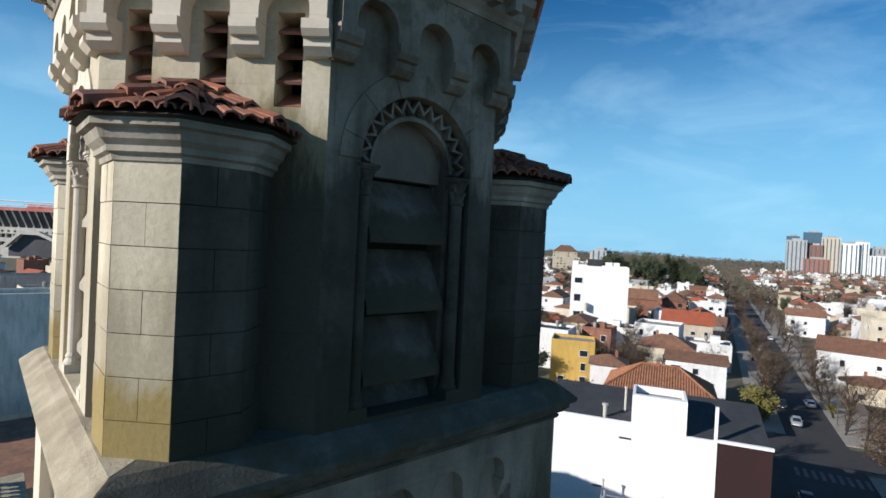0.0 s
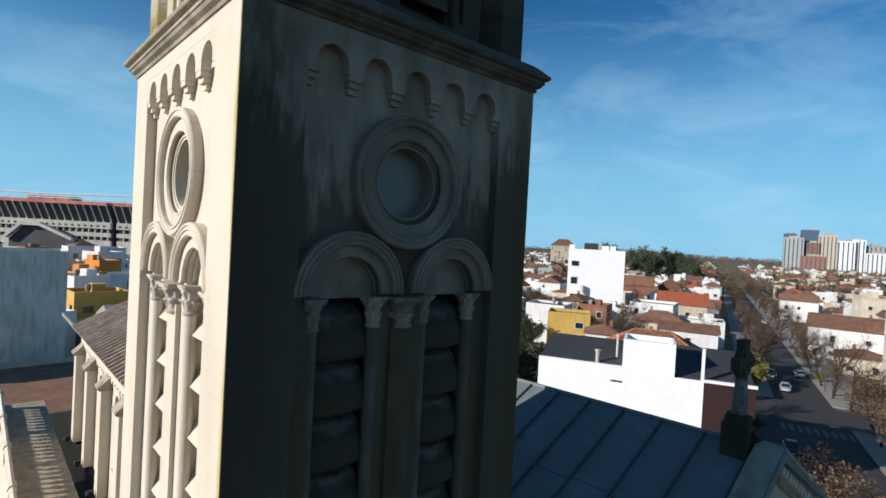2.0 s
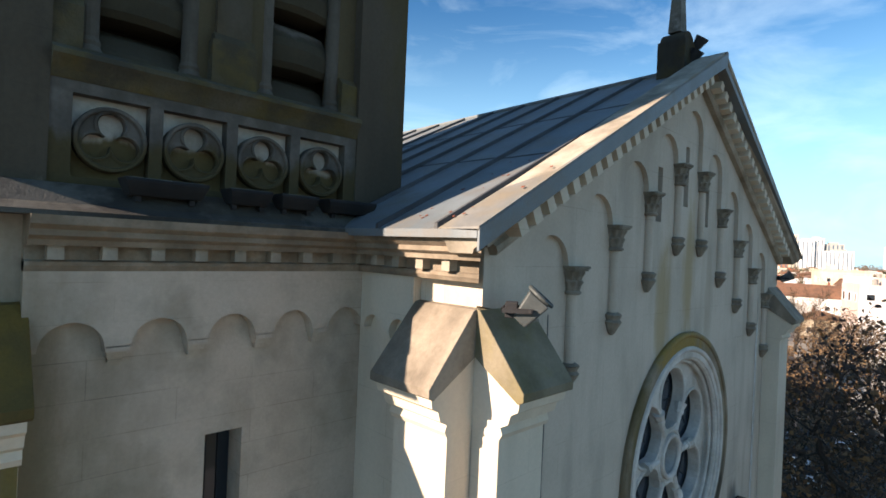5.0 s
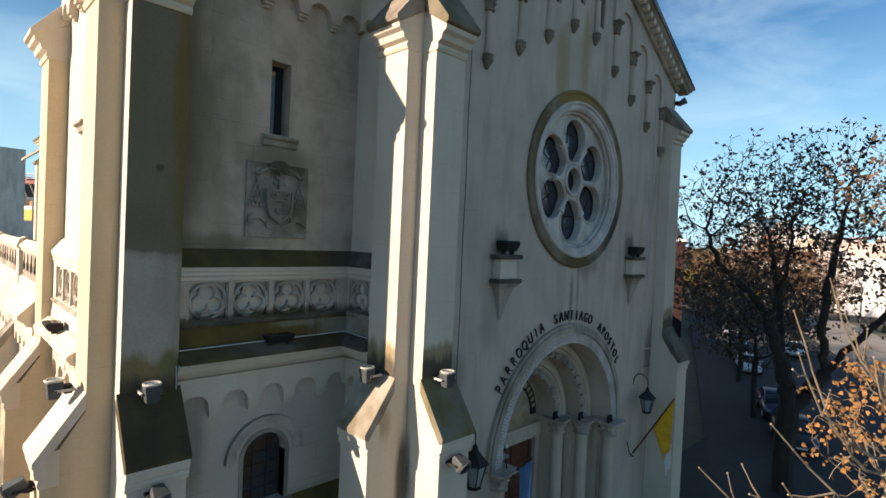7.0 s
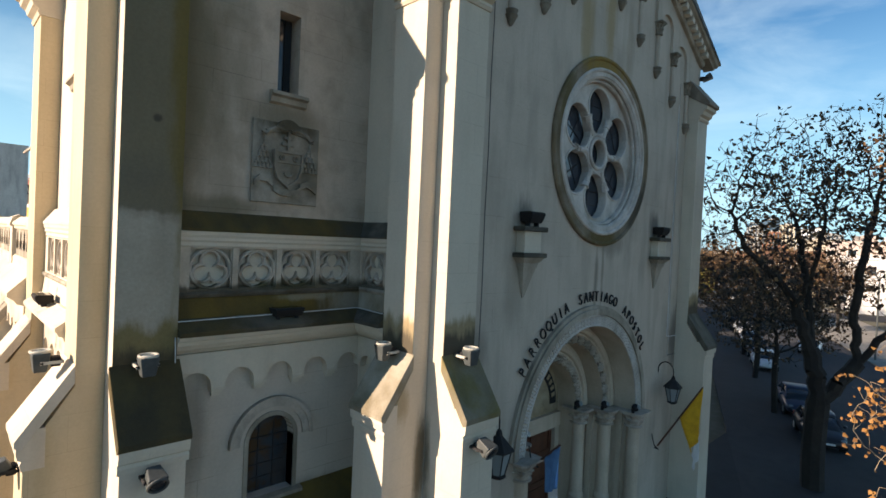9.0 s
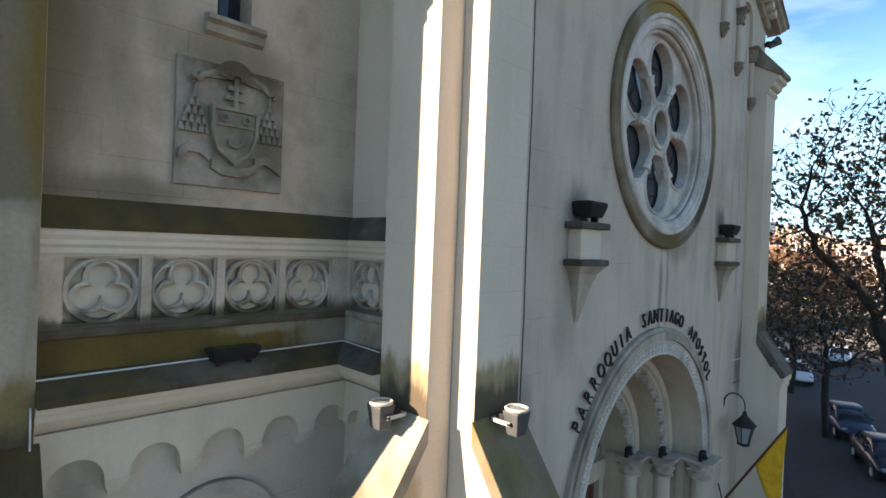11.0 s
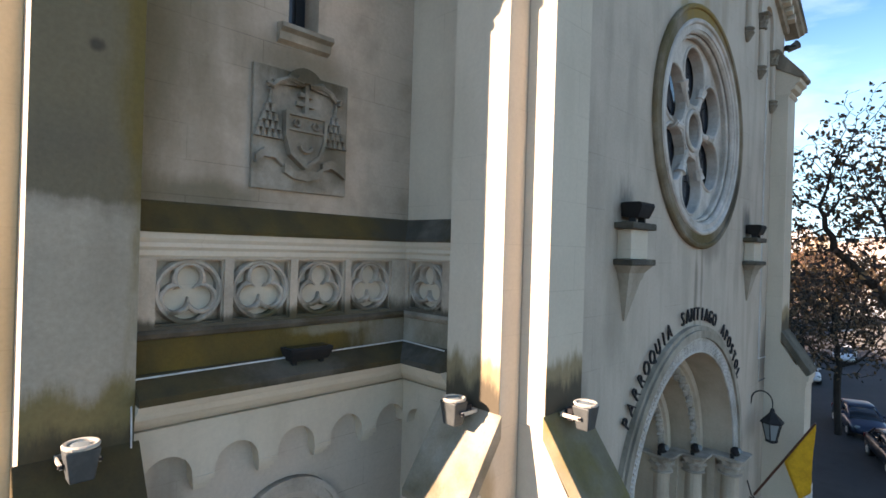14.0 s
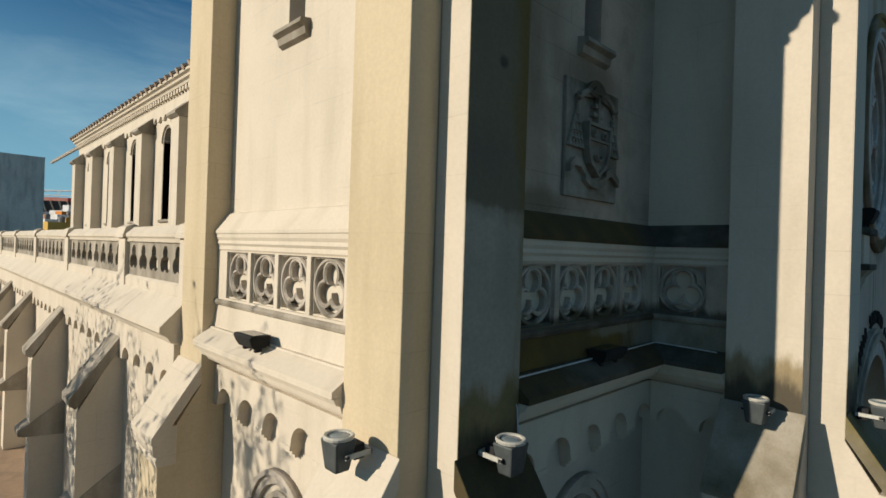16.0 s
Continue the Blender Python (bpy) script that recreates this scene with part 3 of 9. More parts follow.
def ngon(cx, cy, apothem, n=8):
    def f(w):
        r = (apothem + w) / math.cos(math.pi / n)
        return [(cx + r * math.cos(math.pi / n * (2 * i + 1)), cy + r * math.sin(math.pi / n * (2 * i + 1))) for i in range(n)]
    return f


def band(bm, shape, prof, closed=False):
    """Profile of (w, z) run round a closed plan."""
    rings = [[bm.verts.new((x, y, z)) for x, y in shape(w)] for w, z in prof]
    k = len(rings[0])
    for i in range(len(rings) - 1 + (1 if closed else 0)):
        a, b = rings[i], rings[(i + 1) % len(rings)]
        for j in range(k):
            bm.faces.new((a[j], a[(j + 1) % k], b[(j + 1) % k], b[j]))
    if not closed:
        bm.faces.new(rings[0][::-1])
        bm.faces.new(rings[-1])
    return bm


def arc(cu, cv, r, a0=0.0, a1=180.0, n=16):
    return [(cu + r * math.cos(radians(a0 + (a1 - a0) * i / n)), cv + r * math.sin(radians(a0 + (a1 - a0) * i / n))) for i in range(n + 1)]


def circle(cu, cv, r, n=32):
    return arc(cu, cv, r, 0, 360, n)[:-1]


def arched(u0, u1, v0, spring, n=14):
    """Outline of a round-headed opening."""
    return [(u0, v0), (u1, v0)] + arc((u0 + u1) / 2, spring, (u1 - u0) / 2, 0, 180, n)


def half_ring(bm, F, cu, cv, r0, r1, w0, w1, a0=0.0, a1=180.0, n=20):
    return prism(bm, arc(cu, cv, r1, a0, a1, n) + arc(cu, cv, r0, a1, a0, n), F, w0, w1)


def ring(bm, F, cu, cv, r0, r1, w0, w1, n=32):
    return plate(bm, circle(cu, cv, r1, n), [circle(cu, cv, r0, n)], F, w0, w1)


def round_ring(bm, F, cu, cv, r, t, w=0.0, a0=0.0, a1=360.0, n=36, k=8, squash=1.0):
    """A torus, or a part of one, of radius r and thickness t."""
    full = abs(a1 - a0) >= 360
    rows = []
    for i in range(n if full else n + 1):
        a = radians(a0 + (a1 - a0) * i / n)
        rows.append([bm.verts.new(F(cu + (r + t * math.cos(b)) * math.cos(a), cv + (r + t * math.cos(b)) * math.sin(a), w + squash * t * math.sin(b))) for b in (2 * math.pi * j / k for j in range(k))])
    for i in range(len(rows) if full else len(rows) - 1):
        a, b = rows[i], rows[(i + 1) % len(rows)]
        for j in range(k):
            bm.faces.new((a[j], a[(j + 1) % k], b[(j + 1) % k], b[j]))
    if not full:
        bm.faces.new(rows[0])
        bm.faces.new(rows[-1][::-1])
    return bm


def lathe(bm, prof, cx, cy, n=16, turn=0.0):
    rows = [[bm.verts.new((cx + r * math.cos(turn + 2 * math.pi * j / n), cy + r * math.sin(turn + 2 * math.pi * j / n), z)) for j in range(n)] for r, z in prof]
    for a, b in zip(rows, rows[1:]):
        for j in range(n):
            bm.faces.new((a[j], a[(j + 1) % n], b[(j + 1) % n], b[j]))
    bm.faces.new(rows[0][::-1])
    bm.faces.new(rows[-1])
    return bm


def tube(bm, pts, r0, r1=None, k=6):
    """A tube along points, tapering from r0 to r1."""
    r1 = r0 if r1 is None else r1
    pts = [Vector(p) for p in pts]
    rows = []
    for i, p in enumerate(pts):
        d = (pts[min(i + 1, len(pts) - 1)] - pts[max(i - 1, 0)]).normalized()
        s = d.cross(Vector((0, 0, 1)) if abs(d.z) < 0.9 else Vector((1, 0, 0))).normalized()
        t = d.cross(s)
        r = r0 + (r1 - r0) * i / (len(pts) - 1)
        rows.append([bm.verts.new(p + r * (math.cos(2 * math.pi * j / k) * s + math.sin(2 * math.pi * j / k) * t)) for j in range(k)])
    for a, b in zip(rows, rows[1:]):
        for j in range(k):
            bm.faces.new((a[j], a[(j + 1) % k], b[(j + 1) % k], b[j]))
    bm.faces.new(rows[0][::-1])
    bm.faces.new(rows[-1])
    return bm


def rib(bm, F, pts, w, t, k=5):
    """A round rib along a closed outline of (u, v)."""
    n = len(pts)
    rows = []
    for i in range(n):
        (u0, v0), (u, v), (u1, v1) = pts[i - 1], pts[i], pts[(i + 1) % n]
        du, dv = u1 - u0, v1 - v0
        ln = math.hypot(du, dv) or 1.0
        nu, nv = -dv / ln, du / ln
        rows.append([bm.verts.new(F(u + nu * t * math.cos(b), v + nv * t * math.cos(b), w + t * math.sin(b))) for b in (2 * math.pi * j / k for j in range(k))])
    for i in range(n):
        a, b = rows[i], rows[(i + 1) % n]
        for j in range(k):
            bm.faces.new((a[j], a[(j + 1) % k], b[(j + 1) % k], b[j]))
    return bm


def trefoil(cu, cv, r, lobe, off, n=48):
    """Outline of three round lobes, the first at the top."""
    pts = []
    for i in range(n):
        a = 2 * math.pi * i / n
        best = 0.0
        for k in range(3):
            b = math.pi / 2 + k * 2 * math.pi / 3
            d = off * math.cos(a - b)
            q = lobe * lobe - off * off + d * d
            if q > 0 and d + math.sqrt(q) > best:
                best = d + math.sqrt(q)
        best = max(best, 0.2 * r)
        pts.append((cu + best * math.cos(a), cv + best * math.sin(a)))
    return pts


def capital(parent, F, cu, v0, v1, r, w=0.0, material=None, square=True):
    """Leafy capital from v0 to v1 on a shaft of radius r: one skin, leaves standing out in two rows under a square slab."""
    bm = bmesh.new()
    c = F(cu, v0, w)
    h = v1 - v0
    n = 32
    rows = []
    # height, radius, depth of the leaves, half a leaf's turn, share of square
    for z, k, leaf, half, sq in ((-0.04, 1.0, 0, 0, 0), (0.0, 1.22, 0, 0, 0), (0.07, 1.22, 0, 0, 0), (0.1, 1.02, 0.03, 0, 0), (0.28, 1.1, 0.2, 0, 0), (0.42, 1.3, 0.42, 0, 0), (0.48, 1.22, 0.34, 0, 0), (0.5, 1.12, 0.16, 1, 0), (0.62, 1.22, 0.3, 1, 0), (0.76, 1.46, 0.5, 1, 0.15), (0.82, 1.42, 0.36, 1, 0.4), (0.83, 1.6, 0, 0, 1), (0.9, 1.6, 0, 0, 1), (0.905, 1.8, 0, 0, 1), (1.0, 1.8, 0, 0, 1)):
        ring_ = []
        for i in range(n):
            a = 2 * math.pi * (i + 0.5) / n
            q = abs(math.cos(4 * a + (math.pi / 2 if half else 0)))
            rr = k + leaf * (q - 0.55)
            box_r = k / max(abs(math.cos(a)), abs(math.sin(a)))
            rr = rr + (box_r - rr) * sq
            ring_.append(bm.verts.new((c.x + r * rr * math.cos(a), c.y + r * rr * math.sin(a), v0 + z * h)))
        rows.append(ring_)
    for a, b in zip(rows, rows[1:]):
        for i in range(n):
            bm.faces.new((a[i], a[(i + 1) % n], b[(i + 1) % n], b[i]))
    bm.faces.new(rows[0][::-1])
    bm.faces.new(rows[-1])
    return part("capital", bm, material or CARVED, parent)


def column(parent, F, cu, v0, v1, r, w=0.0, material=None, base=True):
    """Shaft with a moulded base, as two parts."""
    c = F(cu, 0, w)
    m = material or STUCCO_OLD
    bm = bmesh.new()
    z = v0 + (3.2 * r if base else 0)
    lathe(bm, [(r, z), (r * 0.99, (z + v1) / 2), (r * 0.95, v1)], c.x, c.y, 16)
    sh = part("shaft", bm, m, parent, smooth=False)
    if base:
        bm = bmesh.new()
        fbox(bm, F, cu - 1.45 * r, cu + 1.45 * r, v0, v0 + 1.4 * r, w - 1.45 * r, w + 1.45 * r)
        lathe(bm, [(r * 1.4, v0 + 1.4 * r), (r * 1.45, v0 + 1.7 * r), (r * 1.3, v0 + 2.0 * r), (r * 1.12, v0 + 2.3 * r), (r * 1.22, v0 + 2.7 * r), (r * 1.02, v0 + 3.2 * r)], c.x, c.y, 16)
        part("column_base", bm, m, parent)
    return sh


def corbels(parent, F, us, v1, half, w, h, material):
    """A row of small stepped corbels, each a part."""
    for u in us:
        bm = bmesh.new()
        stepped_corbel(bm, F, u, v1, half, w, h)
        part("corbel", bm, material, parent)


def stepped_corbel(bm, F, cu, v1, half, w, h=0.2):
    """Small corbel of three steps under an arcade."""
    for i, (k, d) in enumerate(((1.0, 1.0), (0.8, 0.72), (0.6, 0.42))):
        fbox(bm, F, cu - half * k, cu + half * k, v1 - h * (i + 1) / 3, v1 - h * i / 3 + 0.001, 0, w * d)


def arcade(bm, F, u0, u1, n, top, spring, w, foot, wide=0.68):
    """Blind arcade: a slab with n round-headed bites in its lower edge, on corbels."""
    p = (u1 - u0) / n
    r = p * wide / 2
    pts = [(u0, top), (u0, foot)]
    for i in range(n):
        c = u0 + p * (i + 0.5)
        pts += [(c - r, foot)] + arc(c, spring, r, 180, 0, 12) + [(c + r, foot)]
    pts += [(u1, foot), (u1, top)]
    prism(bm, pts, F, 0, w)
    return bm
# ---- bell tower ----
tower = thing("bell_tower", "tall cream stucco church bell tower with weathered louvred openings", "tower")
LF, LW = front(4.5), west(1.5)          # lower faces
UF, UW = front(4.6), west(1.76)         # upper faces
TX0, TX1, TY0, TY1 = 1.76, 7.55, 4.6, 10.45
TCX, TCY = 4.655, 7.525

# lower shaft: front and side walls with their openings, and the body behind
SLIT_F, SLIT_W = (4.41, 4.89), (7.40, 7.88)
bm = bmesh.new()
plate(bm, [(1.5, GROUND), (7.75, GROUND), (7.75, 14.9), (1.5, 14.9)], [[(4.41, 10.45), (4.89, 10.45), (4.89, 12.1), (4.41, 12.1)], arched(4.08, 5.1, 1.95, 3.1)], LF, -0.5, 0.0)
part("wall", bm, TOWER_FRONT, tower)
bm = bmesh.new()
plate(bm, [(5.0, GROUND), (10.8, GROUND), (10.8, 14.9), (5.0, 14.9)], [[(7.40, 10.6), (7.88, 10.6), (7.88, 12.2), (7.40, 12.2)], arched(7.1, 8.1, 1.2, 3.0)], LW, -0.499, 0.0)
part("wall", bm, STUCCO, tower)
bm = bmesh.new()
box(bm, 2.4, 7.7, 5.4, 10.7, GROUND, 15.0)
# near-black body stands in for the unlit inside of the tower
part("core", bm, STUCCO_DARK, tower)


def slit_window(F, u0, u1, v0, v1):
    w = part("window", fbox(bmesh.new(), F, u0 - 0.02, u1 + 0.02, v0 - 0.02, v1 + 0.02, -0.46, -0.4), PANE, tower, "narrow dark window pane")
    bm = bmesh.new()
    mould(bm, [(0, v0 - 0.02), (0.16, v0 - 0.05), (0.18, v0 - 0.12), (0.1, v0 - 0.16), (0.08, v0 - 0.26), (0, v0 - 0.3)], F, u0 - 0.17, u1 + 0.17)
    part("sill", bm, STUCCO_OLD, w)
    bm = bmesh.new()
    for u in (u0 + 0.16, u0 + 0.32):
        fbox(bm, F, u - 0.008, u + 0.008, v0, v1, -0.4, -0.38)
    part("frame", bm, BLACK, w)


slit_window(LF, *SLIT_F, 10.45, 12.1)
slit_window(LW, *SLIT_W, 10.6, 12.2)


def arched_window(F, u0, u1, v0, spring, parent, hood=True):
    c, r = (u0 + u1) / 2, (u1 - u0) / 2
    w = part("window", prism(bmesh.new(), arched(u0 - 0.02, u1 + 0.02, v0, spring), F, -0.3, -0.26), TINTED, parent, "round-headed window with dark tinted leaded glass")
    bm = bmesh.new()
    for k in (0.33, 0.67):
        u = u0 + (u1 - u0) * k
        fbox(bm, F, u - 0.012, u + 0.012, v0, spring + 0.3, -0.262, -0.245)
    for k in range(1, 5):
        v = v0 + (spring - v0) * k / 4
        fbox(bm, F, u0, u1, v - 0.01, v + 0.01, -0.262, -0.247)
    part("glazing_bar", bm, BLACK, w)
    bm = bmesh.new()
    prism(bm, [(u0 - 0.09, v0), (u0, v0)] + arc(c, spring, r, 180, 0, 16) + [(u1, v0), (u1 + 0.09, v0)] + arc(c, spring, r + 0.09, 0, 180, 16), F, -0.3, 0.03)
    part("frame", bm, STUCCO_OLD, w)
    if hood:
        bm = bmesh.new()
        half_ring(bm, F, c, spring, r + 0.2, r + 0.42, 0, 0.07)
        half_ring(bm, F, c, spring, r + 0.34, r + 0.42, 0, 0.12)
        part("hood_mould", bm, CARVED, w)
    bm = bmesh.new()
    mould(bm, [(0, v0), (0.14, v0 - 0.04), (0.14, v0 - 0.14), (0, v0 - 0.2)], F, u0 - 0.2, u1 + 0.2)
    part("sill", bm, STUCCO_OLD, w)


arched_window(LF, 4.08, 5.1, 1.95, 3.1, tower)
arched_window(LW, 7.1, 8.1, 1.2, 3.0, tower)
bm = bmesh.new()
mould(bm, [(0, 1.95), (0.5, 1.55), (0.5, 1.43), (0.4, 1.38), (0.3, 1.25), (0, 1.2)], LF, 2.5, 6.75)
part("string_course", bm, MOSS, tower, "mossy sloping ledge")


def buttress(parent, F, u0, u1, low=None, cap=None, stained=None, shaft=None, foot=True):
    """Set-off buttress: broad foot, a weathering, a slimmer shaft and a sloping cap."""
    b = part("buttress", mould(bmesh.new(), ([(0, GROUND), (1.08, GROUND), (1.08, 3.78), (0.43, 4.8)] if foot else [(0, GROUND), (0.2, GROUND), (0.2, 12.0)]) + [(0.43, 12.45), (0.43, 12.7), (0, 12.7)], F, u0, u1), shaft or STUCCO, parent, bevel=0.012)
    if foot:
        bm = bmesh.new()
        mould(bm, [(0.435, 5.16), (1.2, 4.05), (1.2, 3.95), (1.1, 3.9), (0.435, 4.85)], F, u0 - 0.05, u1 + 0.05)
        part("weathering", bm, low or MOSS_DARK, b, bevel=0.01)
        bm = bmesh.new()
        mould(bm, [(0.8, 3.56), (1.1, 3.56), (1.12, 3.66), (1.1, 3.72), (1.15, 3.75), (1.17, 3.86), (1.17, 3.94), (0.98, 4.2), (0.8, 4.2)], F, u0 - 0.035, u1 + 0.035)
        part("moulding", bm, STUCCO, b)
    bm = bmesh.new()
    mould(bm, [(0.0, 13.88), (0.1, 13.86), (0.82, 12.98), (0.82, 12.88), (0.74, 12.84), (0.0, 13.3)], F, u0 - 0.06, u1 + 0.06)
    part("cap", bm, cap or MOSS, b, bevel=0.01)
    bm = bmesh.new()
    mould(bm, [(0, 12.35), (0.46, 12.35), (0.5, 12.42), (0.47, 12.5), (0.58, 12.56), (0.62, 12.68), (0.72, 12.74), (0.74, 12.85), (0.0, 13.7)], F, u0 - 0.02, u1 + 0.02)
    part("moulding", bm, STUCCO, b)
    if stained:
        bm = fbox(bmesh.new(), F, u0 + 0.004, u1 - 0.004, 4.9, 12.36, 0.3, 0.434)
        part("stained_face", bm, stained, b, "shaft face darkened by algae")
    return b


buttress(tower, LF, 1.5, 2.5, None, None, ALGAE)
buttress(tower, LW, 4.5, 5.5, STUCCO, STUCCO, None, STUCCO_OCHRE)
buttress(tower, LW, 9.8, 10.85, STUCCO, STUCCO, None, STUCCO_OCHRE)


# ledge with carved panels, as it runs along a wall between buttresses
def panel_band(parent, F, u0, u1, circles, v=0.0, top=None):
    """Moulded band with round trefoil panels; circles: their centres along u. v: shift in height."""
    bm = bmesh.new()
    mould(bm, [(0, 7.83 + v), (0.06, 7.8 + v), (0.27, 7.5 + v), (0.27, 7.45 + v), (0, 7.45 + v)], F, u0, u1)
    part("weathering", bm, top or MOSS_BAND, parent)
    bm = bmesh.new()
    mould(bm, [(0, 7.46 + v), (0.255, 7.46 + v), (0.25, 7.38 + v), (0.225, 7.33 + v), (0.235, 7.28 + v), (0.205, 7.24 + v), (0.21, 7.18 + v), (0.18, 7.14 + v), (0, 7.14 + v)], F, u0, u1)
    part("cornice", bm, STUCCO, parent)
    bm = bmesh.new()
    prism(bm, [(u0, 6.3 + v), (u1, 6.3 + v), (u1, 7.15 + v), (u0, 7.15 + v)], F, 0, 0.03)
    part("panel_back", bm, STUCCO, parent)
    holes = [[(c - 0.4, 6.345 + v), (c + 0.4, 6.345 + v), (c + 0.4, 7.135 + v), (c - 0.4, 7.135 + v)] for c in circles]
    bm = bmesh.new()
    plate(bm, [(u0, 6.3 + v), (u1, 6.3 + v), (u1, 7.15 + v), (u0, 7.15 + v)], holes, F, 0.03, 0.2)
    plate(bm, [(u0, 6.3 + v), (u1, 6.3 + v), (u1, 7.15 + v), (u0, 7.15 + v)], [[(c + sx * 0.378, 6.74 + v + sz * 0.372) for sx, sz in ((-1, -1), (1, -1), (1, 1), (-1, 1))] for c in circles], F, 0.029, 0.15)
    part("panel_frame", bm, STUCCO if top is STUCCO else PANEL_STUCCO, parent)
    for c in circles:
        bm = plate(bmesh.new(), [(c - 0.41, 6.335 + v), (c + 0.41, 6.335 + v), (c + 0.41, 7.145 + v), (c - 0.41, 7.145 + v)], [circle(c, 6.74 + v, 0.37)], F, 0.028, 0.055)
        part("spandrel", bm, STUCCO if top is STUCCO else PANEL_STUCCO, parent)
    for c in circles:
        bm = bmesh.new()
        cusps = []
        for k in range(3):
            g = radians(30 + 120 * k)
            cusps.append([(c + r * math.cos(g + radians(d)), 6.74 + v + r * math.sin(g + radians(d))) for r, d in ((0.225, 0), (0.27, -14), (0.325, -30), (0.338, -15), (0.342, 0), (0.338, 15), (0.325, 30), (0.27, 14))])
        plate(bm, circle(c, 6.74 + v, 0.39), [trefoil(c, 6.74 + v, 0.33, 0.145, 0.172)] + cusps, F, 0.027, 0.12)
        rib(bm, F, trefoil(c, 6.74 + v, 0.33, 0.165, 0.172), 0.12, 0.03)
        round_ring(bm, F, c, 6.74 + v, 0.372, 0.032, 0.13, n=36, k=6)
        round_ring(bm, F, c, 6.74 + v, 0.4, 0.016, 0.1, n=36, k=5)
        part("trefoil_panel", bm, CARVED, parent)
    bm = bmesh.new()
    mould(bm, [(0, 6.31 + v), (0.23, 6.31 + v), (0.26, 6.27 + v), (0.24, 6.22 + v), (0.2, 6.2 + v), (0, 6.2 + v)], F, u0, u1)
    part("moulding", bm, STUCCO_OLD if top else SOOT_SHADE_TRIM, parent)


def lower_ledge(parent, F, u0, u1, corner=0.0, top=None, shelf=None):
    bm = bmesh.new()
    mould(bm, [(0, 6.21), (0.2, 6.21), (0.24, 5.82), (0, 5.82)], F, u0, u1, 0, -corner)
    part("band", bm, top or MOSS, parent)
    bm = bmesh.new()
    mould(bm, [(0, 5.825), (0.3, 5.825), (0.31, 5.8), (0.58, 5.62), (0.58, 5.54), (0, 5.54)], F, u0, u1, 0, -corner)
    part("ledge", bm, shelf or top or MOSS_DARK, parent)
    bm = bmesh.new()
    mould(bm, [(0, 5.545), (0.56, 5.545), (0.52, 5.46), (0.46, 5.44), (0.44, 5.36), (0.36, 5.34), (0.32, 5.26), (0.18, 5.22), (0.14, 5.16), (0, 5.14)], F, u0, u1, 0, -corner)
    part("cornice", bm, STUCCO, parent)


panel_band(tower, LF, 2.5, 6.75, [3.135, 4.05, 4.96, 5.86])
lower_ledge(tower, LF, 2.5, 6.75, 0.0)
panel_band(tower, LW, 5.5, 9.8, [6.28, 7.19, 8.1, 9.01], 0.0, STUCCO)
lower_ledge(tower, LW, 5.5, 9.8, 0.0, STUCCO)
for F, a, b, n in ((LF, 2.5, 6.75, 5), (LW, 5.5, 9.8, 5)):
    lo, hi = (2.5, 6.76) if F is LF else (5.5, 9.8)
    bm = bmesh.new()
    arcade(bm, F, a, b, n, 5.15, 4.5, 0.19, 4.46, 0.68)
    part("arcade", bm, STUCCO, tower)
    corbels(tower, F, [a + (b - a) / n * i for i in range(1, n)], 4.465, 0.135, 0.2, 0.2, STUCCO)
    # upper blind arcade under the cornice
    bm = bmesh.new()
    arcade(bm, F, lo, hi, 5, 14.3, 13.36, 0.2, 13.36, 0.7)
    part("arcade", bm, TOWER_FRONT if F is LF else STUCCO, tower)
    corbels(tower, F, [lo + (hi - lo) / 5 * i for i in range(1, 5)], 13.37, 0.12, 0.2, 0.2, TOWER_FRONT if F is LF else STUCCO)


def dentil_cornice(parent, F, u0, u1, m0=0.0, m1=0.0, k=0.46):
    """Eaves cornice with spaced dentils."""
    bm = bmesh.new()
    mould(bm, [(0, 14.2), (0.2, 14.2), (0.24, 14.26), (0.24, 14.3), (0.2, 14.32), (0, 14.32)], F, u0, u1, m0, m1)
    mould(bm, [(0, 14.47), (0.4, 14.47), (0.42, 14.53), (0.5, 14.57), (0.5, 14.63), (0.58, 14.68), (0.6, 14.77), (0, 14.77)], F, u0, u1, m0, m1)
    mould(bm, [(0, 14.31), (0.2, 14.31), (0.2, 14.48), (0, 14.48)], F, u0, u1, m0, m1)
    part("cornice", bm, CORNICE_OLD, parent)
    n = int((u1 - u0) / k)
    for i in range(n):
        c = u0 + (i + 0.5) * (u1 - u0) / n
        bm = fbox(bmesh.new(), F, c - 0.07, c + 0.07, 14.325, 14.475, 0.2, 0.34)
        part("dentil", bm, STUCCO if F is LW else STUCCO_OLD, parent)


dentil_cornice(tower, LF, 2.5, 6.76)
dentil_cornice(tower, LW, 5.5, 9.8)
# front ledge toned dark for shade, west ledge pale for sun
for F, a, b, mt in ((UF, TX0, TX1, LEDGE_SHADE), (UW, TY0, TY1, LEDGE_LIT)):
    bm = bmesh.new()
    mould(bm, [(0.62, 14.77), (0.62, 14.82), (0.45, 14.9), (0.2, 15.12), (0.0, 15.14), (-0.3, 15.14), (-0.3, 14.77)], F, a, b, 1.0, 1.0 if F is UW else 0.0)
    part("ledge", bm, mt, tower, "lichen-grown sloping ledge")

# upper shaft: corner piers, recessed fields with paired louvred lights
bm = bmesh.new()
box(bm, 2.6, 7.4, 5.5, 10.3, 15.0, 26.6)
# dark filling in place of an unlit bell chamber
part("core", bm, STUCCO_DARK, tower)


